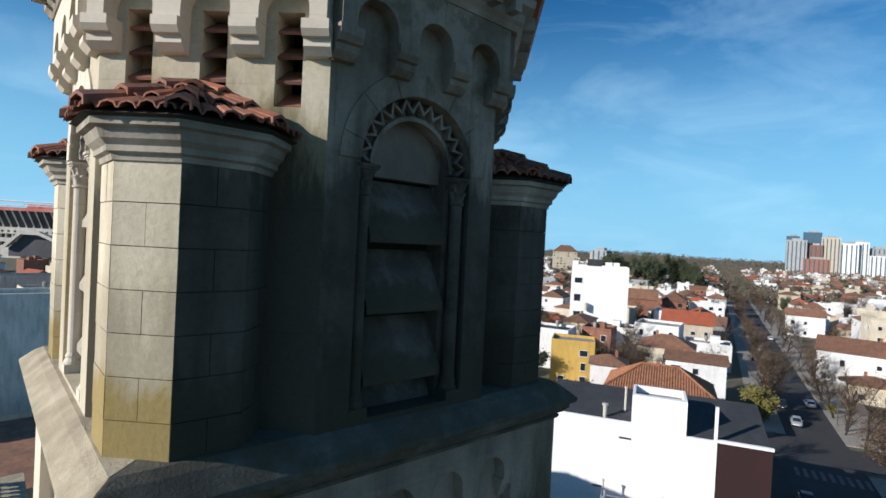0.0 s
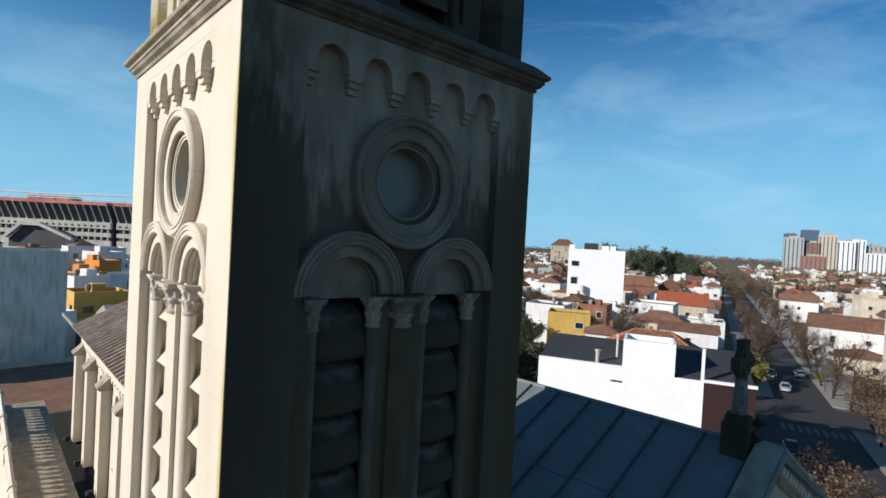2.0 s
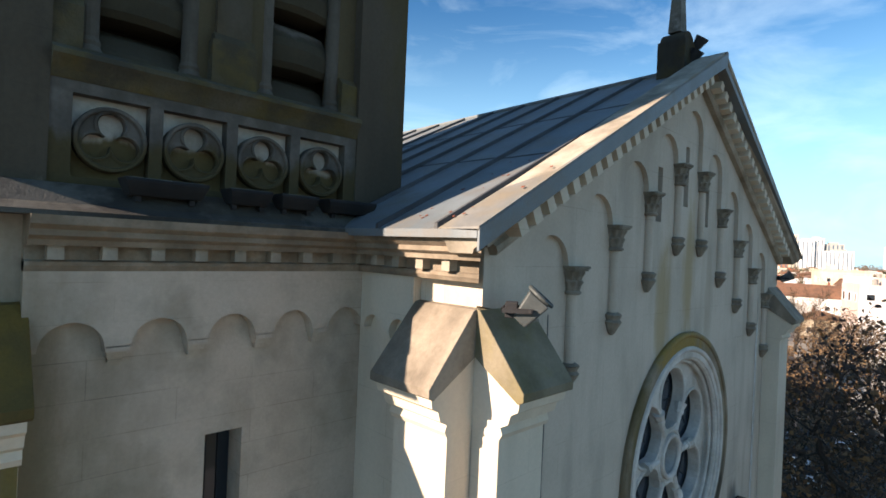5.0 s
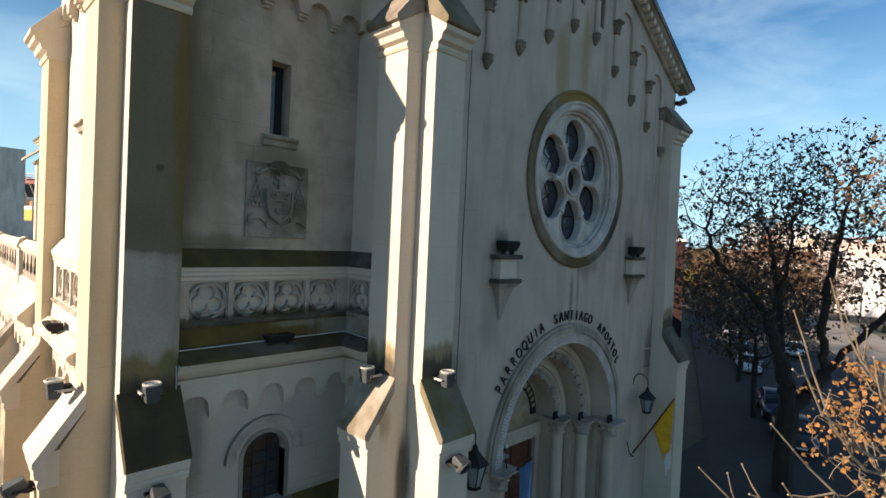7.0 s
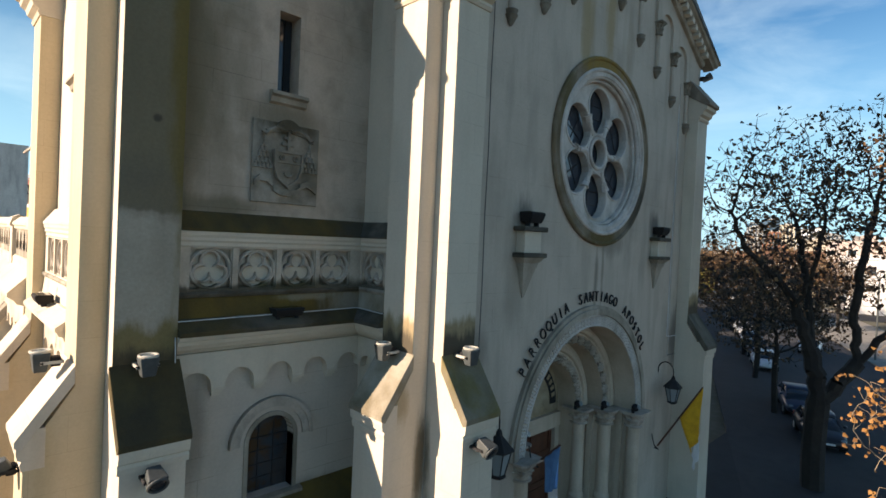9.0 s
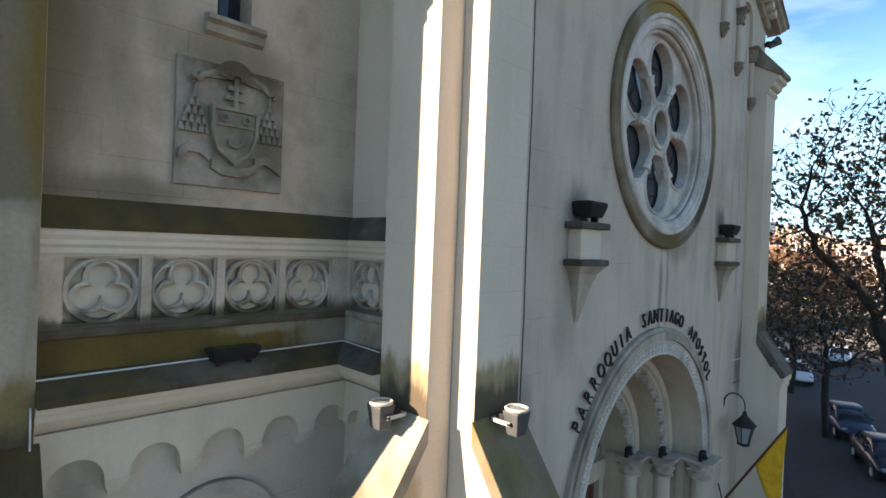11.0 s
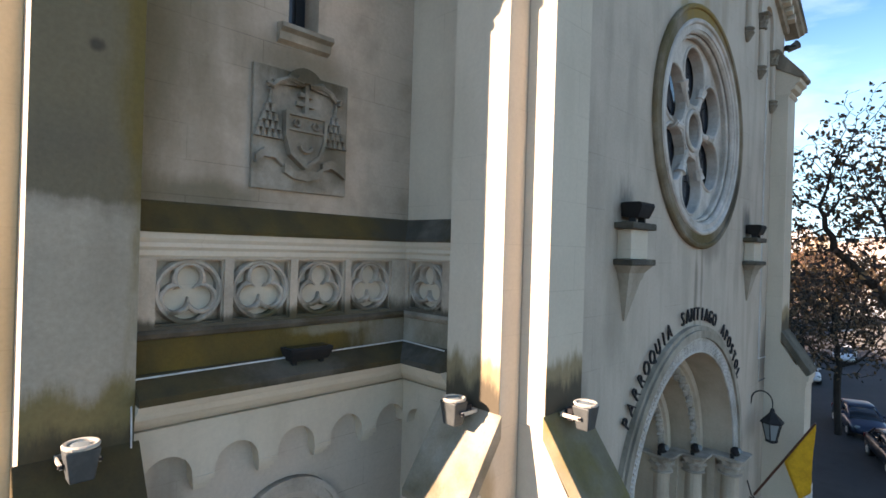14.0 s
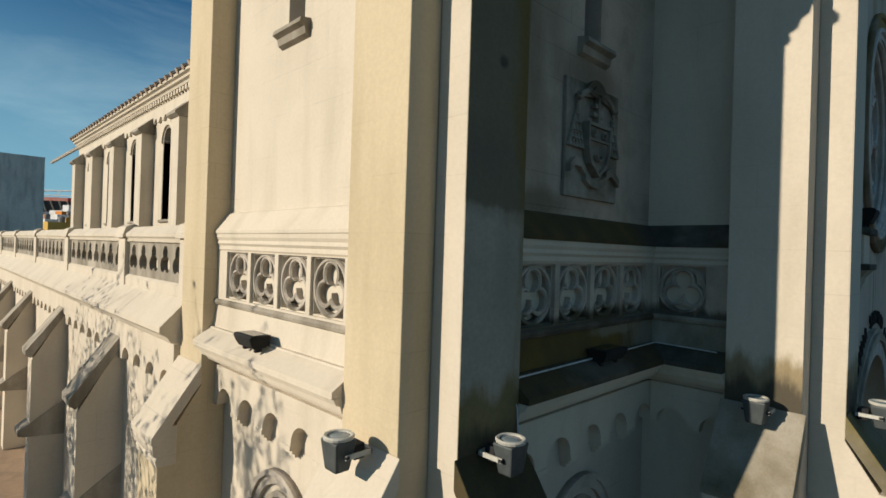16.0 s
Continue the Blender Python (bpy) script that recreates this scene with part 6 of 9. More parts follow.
# balustrade: posts, coping and pierced panels
bal = thing("balustrade", "pale stone balustrade with pierced trefoil panels along the terrace", "balustrade")
posts = [11.0] + [15.5 + 7.2 * i for i in range(7)]
for y in posts:
    bm = bmesh.new()
    fbox(bm, AF, y - 0.3, y + 0.3, 6.15, 7.4, -0.3, 0.05)
    mould(bm, [(-0.35, 7.35), (0.12, 7.35), (0.12, 7.42), (0.05, 7.62), (-0.12, 7.7), (-0.35, 7.6)], AF, y - 0.36, y + 0.36)
    part("post", bm, STUCCO, bal)
for y0, y1 in zip(posts, posts[1:]):
    bm = bmesh.new()
    mould(bm, [(-0.28, 7.26), (0.0, 7.26), (0.02, 7.34), (0.06, 7.38), (0.06, 7.45), (-0.12, 7.62), (-0.28, 7.5)], AF, y0 + 0.3, y1 - 0.3)
    part("coping", bm, STUCCO, bal)
    bm = bmesh.new()
    mould(bm, [(-0.28, 6.1), (0.02, 6.1), (0.02, 6.4), (-0.03, 6.45), (-0.28, 6.45)], AF, y0 + 0.3, y1 - 0.3)
    part("plinth", bm, STUCCO, bal)
    cs = [y0 + 0.3 + (y1 - y0 - 0.6) * (i + 0.5) / round((y1 - y0) / 0.95) for i in range(round((y1 - y0) / 0.95))]
    bm = bmesh.new()
    plate(bm, [(y0 + 0.3, 6.44), (y1 - 0.3, 6.44), (y1 - 0.3, 7.28), (y0 + 0.3, 7.28)], [trefoil(c, 6.86, 0.33, 0.16, 0.17, 30) for c in cs], AF, -0.2, -0.05)
    part("panel", bm, STUCCO_OLD, bal)
# clerestory
cler = thing("clerestory", "sunlit nave wall with round-headed windows and an old tiled roof", "church")
CW = west(6.0)
bays = [14.4 + 5.5 * i for i in range(7)]
bm = bmesh.new()
plate(bm, [(10.6, 5.9), (48.4, 5.9), (48.4, 14.5), (10.6, 14.5)], [arched(y + 2.1, y + 3.4, 8.4, 12.2) for y in bays[:6]], CW, -0.5, 0.0)
part("wall", bm, STUCCO, cler)
for y in bays[:6]:
    arched_window(CW, y + 2.1, y + 3.4, 8.4, 12.2, cler, False)
    bm = bmesh.new()
    half_ring(bm, CW, y + 2.75, 12.2, 0.78, 1.0, 0.0, 0.1)
    part("hood_mould", bm, STUCCO, cler)
for y in bays:
    b = part("pilaster", fbox(bmesh.new(), CW, y - 0.5, y + 0.5, 6.0, 12.9, 0.0, 0.6), STUCCO, cler)
    bm = bmesh.new()
    mould(bm, [(0, 13.75), (0.8, 13.0), (0.8, 12.9), (0.65, 12.8), (0, 12.8)], CW, y - 0.6, y + 0.6)
    part("cap", bm, STUCCO_OLD, b)
bm = bmesh.new()
arcade(bm, CW, 10.6, 48.4, 50, 14.0, 13.3, 0.12, 13.3, 0.6)
part("arcade", bm, STUCCO, cler)
bm = bmesh.new()
mould(bm, [(0, 14.0), (0.12, 14.0), (0.14, 14.1), (0.14, 14.3), (0.3, 14.34), (0.34, 14.44), (0.46, 14.5), (0.48, 14.6), (0.6, 14.66), (0.62, 14.78), (-0.5, 14.82)], CW, 10.6, 48.6)
part("cornice", bm, STUCCO, cler)
ROOF_PTS = ((5.34, 16.0, 14.78), (5.34, 48.8, 14.78), (13.58, 48.8, 18.95), (13.58, 16.0, 18.95), (21.8, 16.0, 14.3), (21.8, 48.8, 14.3))
n = 128
for i in range(n):
    y = 10.75 + (60.0 - 10.75) * (i + 0.5) / n
    part("dentil", fbox(bmesh.new(), CW, y - 0.1, y + 0.1, 14.12, 14.33, 0.12, 0.28), STUCCO, cler)
bm = bmesh.new()
v = [bm.verts.new(p) for p in ROOF_PTS]
for f in ((0, 1, 2, 3), (3, 2, 5, 4), (0, 3, 4), (1, 5, 2)):
    bm.faces.new([v[i] for i in f])
roof = part("roof", bm, TILE_GREY, cler, "weathered grey-brown ribbed roof")
for i in range(44):
    y = 16.1 + 0.755 * i
    bm = bmesh.new()
    tube(bm, [(5.3, y, 14.8), (13.58, y, 18.98)], 0.13, 0.13, 6)
    part("roof_rib", bm, RIB, roof)
part("core", box(bmesh.new(), 6.5, 20.0, 44.0, 48.3, GROUND, 14.4), STUCCO_OLD, cler)

for y in bays[3:]:
    lamp = thing("terrace_lamp", "small black floodlight at the foot of a pilaster", "floodlight", "lamps on the terrace")
    part("housing", box(bmesh.new(), -0.2, 0.2, -0.16, 0.16, 0.12, 0.42), BLACK, lamp, bevel=0.03)
    part("stand", box(bmesh.new(), -0.08, 0.08, -0.08, 0.08, 0.0, 0.14), BLACK, lamp)
    lamp.matrix_world = Matrix.Translation((5.1, y, 6.0)) @ Matrix.Rotation(radians(12), 4, "Z")

# ---- ground and street ----
ASPHALT = mat("asphalt", (0.027, 0.027, 0.029), (0.035, 0.034, 0.035), (0.022, 0.022, 0.023), scale=0.15, streak=0.2, rough=0.9)
# Near paving holds the shade of church and trees in its colour.
SHADED_PAVING = mat("shaded_paving", (0.027, 0.026, 0.026), (0.036, 0.034, 0.033), (0.02, 0.019, 0.018), scale=0.3, streak=0.2, rough=0.9, joints=0.6)
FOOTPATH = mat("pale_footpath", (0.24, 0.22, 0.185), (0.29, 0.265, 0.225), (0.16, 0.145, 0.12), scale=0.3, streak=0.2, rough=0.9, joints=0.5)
EARTH = mat("earth_and_grass", (0.10, 0.085, 0.05), (0.07, 0.075, 0.035), (0.14, 0.12, 0.09), scale=0.02, fine=0.6, streak=0.3, rough=1.0, stretch=1.0)
bm = bmesh.new()
v = [bm.verts.new((x * 4000.0, y * 4000.0, GROUND)) for x, y in ((-1, -1), (1, -1), (1, 1), (-1, 1))]
bm.faces.new(v)
tagged(part("ground", bm, EARTH), "flat earth-brown city ground reaching the horizon", "ground", kind="structure")
ST = radians(21)


def street(u, v, z=0.0):
    """u: along the street from beside the church, v: to its left."""
    return Vector((37 + u * math.cos(ST) - v * math.sin(ST), 1.2 + u * math.sin(ST) + v * math.cos(ST), GROUND + z))


def strip(u0, u1, v0, v1, z0, z1):
    bm = bmesh.new()
    pts = [street(u, v, z) for z in (z0, z1) for u, v in ((u0, v0), (u1, v0), (u1, v1), (u0, v1))]
    v = [bm.verts.new(p) for p in pts]
    for f in ((0, 3, 2, 1), (4, 5, 6, 7), (0, 1, 5, 4), (1, 2, 6, 5), (2, 3, 7, 6), (3, 0, 4, 7)):
        bm.faces.new([v[i] for i in f])
    return bm


tagged(part("road", strip(-120, 500, -9.3, 1.2, 0.004, 0.03), ASPHALT), "grey asphalt street with parked cars", "road", kind="structure")
tagged(part("road", strip(64, 74, -90, 200, 0.01, 0.026), ASPHALT), "grey asphalt side street crossing", "road", kind="structure")
for a, b in ((-120, 62), (76, 480)):
    tagged(part("pavement", strip(a, b, 1.15 if a < 0 else -0.6, 4.4, 0.0, 0.15), SHADED_PAVING if a < 0 else FOOTPATH), "paved footpath with kerb beside the street", "pavement", kind="structure")
    tagged(part("pavement", strip(a, b, -18.0, -9.2, 0.0, 0.15), FOOTPATH), "paved footpath with kerb beside the street", "pavement", kind="structure")
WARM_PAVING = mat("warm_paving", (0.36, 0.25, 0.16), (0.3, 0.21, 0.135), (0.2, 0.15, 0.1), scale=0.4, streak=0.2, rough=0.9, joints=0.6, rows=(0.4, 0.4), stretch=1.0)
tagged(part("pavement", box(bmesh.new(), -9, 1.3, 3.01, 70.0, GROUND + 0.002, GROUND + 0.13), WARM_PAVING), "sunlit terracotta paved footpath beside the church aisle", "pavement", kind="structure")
tagged(part("pavement", box(bmesh.new(), -30, 31, -12, 3.0, GROUND + 0.002, GROUND + 0.14), SHADED_PAVING), "broad paved forecourt before the church", "pavement", kind="structure")
# ---- things on the church ----
# coat of arms on the tower, its figures standing well out of the slab
def PF(u, v, w=0.0):
    return LF(u, v, w if w <= 0.06 else 0.06 + 1.9 * (w - 0.06))


shield = thing("coat_of_arms_plaque", "grey stone relief plaque with a shield and tassels", "plaque")
part("slab", fbox(bmesh.new(), PF, 3.9, 5.4, 8.1, 9.78, 0.0, 0.06), PLAQUE, shield, bevel=0.012)
sc = 4.65
bm = bmesh.new()
outline = [(sc - 0.33, 9.2), (sc + 0.33, 9.2), (sc + 0.32, 8.85), (sc + 0.24, 8.6), (sc, 8.42), (sc - 0.24, 8.6), (sc - 0.32, 8.85)]
prism(bm, outline, PF, 0.06, 0.1)
inner = [(sc + (u - sc) * 0.86, 8.85 + (v - 8.85) * 0.86) for u, v in outline]
plate(bm, outline, [inner], PF, 0.1, 0.125)
part("shield", bm, PLAQUE, shield)
bm = bmesh.new()
fbox(bm, PF, sc - 0.28, sc + 0.28, 8.94, 8.97, 0.1, 0.12)
for x in (-0.15, 0.15):
    round_ring(bm, PF, sc + x, 9.05, 0.05, 0.018, 0.11, n=10, k=5)
round_ring(bm, PF, sc, 8.76, 0.1, 0.025, 0.11, 190, 350, 10, 5)
part("shield_relief", bm, PLAQUE, shield)
bm = bmesh.new()
fbox(bm, PF, sc - 0.03, sc + 0.03, 9.2, 9.6, 0.06, 0.11)
fbox(bm, PF, sc - 0.1, sc + 0.1, 9.44, 9.5, 0.06, 0.105)
fbox(bm, PF, sc - 0.14, sc + 0.14, 9.31, 9.37, 0.06, 0.1)
part("double_cross", bm, PLAQUE, shield)
bm = bmesh.new()
prism(bm, arc(sc, 9.56, 0.3, 12, 168, 14) + [(sc - 0.5, 9.6), (sc - 0.46, 9.54), (sc, 9.6), (sc + 0.46, 9.54), (sc + 0.5, 9.6)], PF, 0.06, 0.09)
prism(bm, arc(sc, 9.57, 0.2, 20, 160, 12), PF, 0.06, 0.11)
part("hat", bm, PLAQUE, shield, "mossy broad-brimmed hat in relief")
for s in (-1, 1):
    bm = bmesh.new()
    tube(bm, [PF(sc + s * x, z, 0.09) for x, z in ((0.05, 9.62), (0.25, 9.66), (0.42, 9.58), (0.5, 9.5), (0.58, 9.52), (0.56, 9.44))], 0.05, 0.03, 6)
    tube(bm, [PF(sc + s * 0.52, 9.46, 0.08), PF(sc + s * 0.52, 9.25, 0.08)], 0.02, 0.02, 5)
    part("hat_cord", bm, PLAQUE, shield)
    for row in range(5):
        for j in range(row + 1):
            if row == 0 and j:
                continue
            u = sc + s * (0.52 + (j - row / 2) * 0.085)
            z = 9.32 - 0.115 * row
            bm = bmesh.new()
            c = PF(u, z, 0.07)
            lathe(bm, [(0.014, z + 0.06), (0.036, z + 0.04), (0.03, z + 0.01), (0.05, z - 0.06), (0.025, z - 0.065)], c.x, c.y, 8)
            part("tassel", bm, PLAQUE, shield)
for pts in (((-0.72, 8.5), (-0.6, 8.6), (-0.45, 8.6), (-0.32, 8.5)), ((-0.3, 8.42), (-0.15, 8.34), (0.05, 8.33), (0.22, 8.37), (0.3, 8.42)), ((0.3, 8.5), (0.45, 8.56), (0.58, 8.5), (0.7, 8.42))):
    bm = bmesh.new()
    for (a, b), (c, d) in zip(pts, pts[1:]):
        prism(bm, [(sc + a, b - 0.07), (sc + c, d - 0.07), (sc + c, d + 0.05), (sc + a, b + 0.05)], PF, 0.06, 0.1)
    part("scroll", bm, PLAQUE, shield)


def floodlight(x, y, z, out, tilt=0.0, size=1.0, group="floodlights on the buttresses", dark=False):
    """Grey cast floodlight shining upward, on a pale strap bracket; out: direction away from the wall (degrees)."""
    f = thing("floodlight", "dark grey square floodlight on an iron bracket" if dark else "grey metal outdoor floodlight shining upward on a pale bracket", "floodlight", group)
    bm = bmesh.new()
    lo, hi = [], []
    for sx, sy in ((-1, -1), (1, -1), (1, 1), (-1, 1)):
        lo.append(bm.verts.new((0.105 * sx, 0.085 * sy - 0.01, -0.2)))
        hi.append(bm.verts.new((0.15 * sx, 0.13 * sy, 0.12)))
    bm.faces.new(lo[::-1])
    bm.faces.new(hi)
    for i in range(4):
        j = (i + 1) % 4
        bm.faces.new((lo[i], lo[j], hi[j], hi[i]))
    nod = Matrix.Rotation(radians(tilt), 4, "X")
    bm.transform(nod)
    part("housing", bm, GREY_METAL, f, bevel=0.02)
    rim = bmesh.new()
    lathe(rim, [(0.12, 0.12), (0.158, 0.125), (0.165, 0.15), (0.15, 0.165), (0.125, 0.16), (0.12, 0.13)], 0, 0, 20)
    rim.transform(nod)
    r = part("rim", rim, GREY_METAL if dark else PALE_METAL, f)
    lens = bmesh.new()
    lathe(lens, [(0.125, 0.13), (0.12, 0.145), (0.06, 0.15), (0.01, 0.152)], 0, 0, 20)
    lens.transform(nod)
    part("lens", lens, PANE if dark else LAMP_GLASS, r, smooth=True)
    bm = bmesh.new()
    box(bm, -0.17, -0.152, -0.02, 0.3, -0.06, -0.01)
    box(bm, 0.152, 0.17, -0.02, 0.3, -0.06, -0.01)
    box(bm, -0.17, 0.17, 0.285, 0.3, -0.06, -0.01)
    part("bracket", bm, BLACK if dark else PALE_METAL, f)
    part("gear_box", box(bmesh.new(), -0.09, 0.09, 0.14, 0.27, -0.12, 0.04), BLACK, f, bevel=0.01)
    for s in (-1, 1):
        bm = bmesh.new()
        lathe(bm, [(0.028, -0.05), (0.028, -0.02)], 0.16 * s, 0.0, 8)
        part("clamp", bm, BLACK, f)
    f.matrix_world = Matrix.Translation((x, y, z)) @ Matrix.Rotation(radians(out + 90), 4, "Z") @ Matrix.Scale(size, 4)
    return f


floodlight(1.95, 3.74, 5.2, -90)
floodlight(0.66, 4.95, 5.2, 180)
floodlight(5.93, 2.52, 5.2, 180)
floodlight(7.2, 1.27, 5.18, -90)
floodlight(1.95, 3.12, 3.5, -90, 120, dark=True)
floodlight(7.12, 0.67, 3.5, -90, 120, dark=True)
floodlight(0.12, 4.98, 3.5, 180, 120, dark=True)
floodlight(6.98, 1.38, 13.95, -55, 40, 1.15, "floodlights under the gable", True)
floodlight(20.47, 1.72, 14.17, -60, 60, 0.9, "floodlights under the gable", True)


DULL_BLACK = mat("dull_black_paint", (0.006, 0.006, 0.006), (0.01, 0.009, 0.008), (0.025, 0.022, 0.017), scale=3.0, fine=30, streak=0.3, rough=0.95, bump=0.3)


def box_lamp(x, y, z, turn, length=0.75, label="black box floodlight lying on the ledge", tall=1.0):
    """Long black halogen lamp with a finned back and two feet."""
    b = thing("box_lamp", label, "floodlight", "black box floodlights")
    h = length / 2
    bm = bmesh.new()
    prof = [(-0.09, 0.06), (0.1, 0.06), (0.15, 0.15), (0.17, 0.21), (0.15, 0.245), (-0.15, 0.245), (-0.16, 0.2), (-0.13, 0.13)]
    mould(bm, prof, lambda u, v, w=0: Vector((u * (0.8 + 0.82 * (v - 0.06)), w, v)), -h, h)
    part("housing", bm, DULL_BLACK, b, bevel=0.012)
    for i in range(9):
        u = -h + length * (i + 0.5) / 9
        part("fin", box(bmesh.new(), 0.8 * u - 0.008, 0.8 * u + 0.008, -0.165, -0.09, 0.08, 0.2), DULL_BLACK, b)
    part("pane", box(bmesh.new(), -h * 0.82, h * 0.82, -0.11, 0.11, 0.243, 0.251), PANE, b)
    for s in (-1, 1):
        part("foot", box(bmesh.new(), s * h * 0.6 - 0.03, s * h * 0.6 + 0.03, -0.05, 0.05, 0.0, 0.07), BLACK, b)
    b.matrix_world = Matrix.Translation((x, y, z)) @ Matrix.Rotation(radians(turn), 4, "Z") @ Matrix.Diagonal((1, tall ** 0.5, tall, 1))
    return b


box_lamp(4.62, 4.1, 5.72, 180, 0.7, tall=0.95)
box_lamp(1.02, 7.75, 5.74, 90, 0.6)
for x, ln in ((3.75, 0.95), (4.72, 0.6), (5.4, 0.6), (6.25, 0.9)):
    box_lamp(x, 4.25, 14.98, 180, ln, tall=1.05)
for u in (CX - 3.72, CX + 3.78):
    box_lamp(u, NY - 0.2, 7.92, 180, 0.6, "black box floodlight on a stone bracket", 1.45)

# white cable along the ledge
wire = thing("cable", "thin white cable run along the mossy ledge", "cable")
bm = bmesh.new()
tube(bm, [LF(2.5, 5.8, 0.335), LF(4.1, 5.815, 0.33), LF(6.43, 5.84, 0.325), NW(3.2, 5.82, 0.34)], 0.012, 0.012, 5)
tube(bm, [LF(2.47, 5.8, 0.3), LF(2.46, 5.5, 0.45), LF(2.46, 5.1, 0.48)], 0.01, 0.01, 5)
part("run", bm, CABLE, wire)
wire = thing("cable", "thin white conduit running down the front and across", "cable")
bm = bmesh.new()
tube(bm, [NF(18.75, 12.8, 0.02), NF(18.72, 8.0, 0.02), NF(18.7, 4.35, 0.02)], 0.014, 0.014, 5)
tube(bm, [NF(18.7, 4.35, 0.02), NF(19.6, 4.3, 0.02), NF(20.4, 4.1, 0.45)], 0.014, 0.014, 5)
part("run", bm, CABLE, wire)

# cross on the gable
cross = thing("stone_cross", "dark weathered stone ringed cross on a block pedestal", "cross")
CY0, KX = 2.42, 13.38
bm = bmesh.new()
box(bm, KX - 0.3, KX + 0.3, CY0 - 0.3, CY0 + 0.3, 18.4, 19.28)
prism(bm, [(KX - 0.26, 19.27)] + arc(KX, 19.22, 0.28, 168, 12, 12) + [(KX + 0.26, 19.27)], front(CY0), -0.26, 0.26)
part("pedestal", bm, STUCCO_DARK, cross, bevel=0.02)
bm = bmesh.new()
v = []
for z, h in ((19.5, 0.17), (20.4, 0.12)):
    v.append([bm.verts.new((KX + sx * h, CY0 + sy * h * 0.8, z)) for sx, sy in ((-1, -1), (1, -1), (1, 1), (-1, 1))])
bm.faces.new(v[0][::-1])
bm.faces.new(v[1])
for i in range(4):
    bm.faces.new((v[0][i], v[0][(i + 1) % 4], v[1][(i + 1) % 4], v[1][i]))
part("shaft", bm, LICHEN, cross, "pale lichened shaft")
bm = bmesh.new()
CF = front(CY0)
plate(bm, [(KX - 0.11, 20.28), (KX + 0.11, 20.28), (KX + 0.14, 20.63), (KX + 0.5, 20.59), (KX + 0.5, 20.91), (KX + 0.14, 20.87), (KX + 0.19, 21.31), (KX - 0.19, 21.31), (KX - 0.14, 20.87), (KX - 0.5, 20.91), (KX - 0.5, 20.59), (KX - 0.14, 20.63)], [], CF, -0.1, 0.1)
part("head", bm, STUCCO_DARK, cross, bevel=0.015)
bm = bmesh.new()
ring(bm, CF, KX, 20.75, 0.29, 0.4, -0.075, 0.075, 28)
part("wheel", bm, STUCCO_DARK, cross)
for x, y, z, h in ((CX + 0.12, 2.12, 18.72, 0.5), (CX - 0.1, 2.12, 18.68, 0.2)):
    s = thing("spotlight", "small black spotlight at the foot of the gable cross", "spotlight", "spotlights on the gable")
    bm = bmesh.new()
    tube(bm, [(0, 0, 0), (0, 0, h)], 0.02, 0.02, 6)
    part("stem", bm, BLACK, s)
    bm = bmesh.new()
    tube(bm, [(0, 0.08, h - 0.05), (0, -0.02, h + 0.06), (0, -0.12, h + 0.2)], 0.07, 0.15, 10)
    part("head", bm, BLACK, s)
    part("base", box(bmesh.new(), -0.1, 0.1, -0.1, 0.1, -0.04, 0.03), BLACK, s)
    s.location = (x, y, z)

# wall lanterns beside the portal
for x, y, z, k in ((8.4, 1.4, 2.72, 1.45), (18.15, 1.5, 2.5, 1.3)):
    ln = thing("wall_lantern", "black iron wall lantern with glass panes on a curled arm", "lantern", "lanterns beside the portal")
    bm = bmesh.new()
    tube(bm, [(0, 0.5, 0.0), (0, 0.47, 0.3), (0, 0.42, 0.55)], 0.025, 0.025, 6)
    tube(bm, [(0, 0.49, 0.12), (0, 0.53, 0.12)], 0.07, 0.07, 8)
    pts = [(0, 0.42 - 0.21 + 0.21 * math.cos(radians(a)), 0.55 + 0.24 * math.sin(radians(a))) for a in range(0, 181, 20)]
    tube(bm, pts, 0.018, 0.014, 6)
    tube(bm, [(0, 0.0, 0.55), (0, 0.0, 0.42)], 0.012, 0.012, 5)
    part("arm", bm, BLACK, ln)
    bm = bmesh.new()
    lathe(bm, [(0.03, 0.44), (0.05, 0.4), (0.05, 0.36), (0.24, 0.16), (0.24, 0.13), (0.2, 0.13)], 0, 0, 6)
    part("roof", bm, BLACK, ln)
    bm = bmesh.new()
    lathe(bm, [(0.13, -0.24), (0.13, -0.28), (0.04, -0.32)], 0, 0, 6)
    cage = part("cage", bm, BLACK, ln)
    for i in range(6):
        a = 2 * math.pi * i / 6
        part("cage_bar", tube(bmesh.new(), [(0.2 * math.cos(a), 0.2 * math.sin(a), 0.14), (0.11 * math.cos(a), 0.11 * math.sin(a), -0.24)], 0.012, 0.012, 4), BLACK, cage)
    bm = bmesh.new()
    lathe(bm, [(0.105, -0.235), (0.19, 0.13)], 0, 0, 6)
    part("glazing", bm, LAMP_GLASS, cage)
    ln.matrix_world = Matrix.Translation((x, y, z)) @ Matrix.Scale(k, 4)

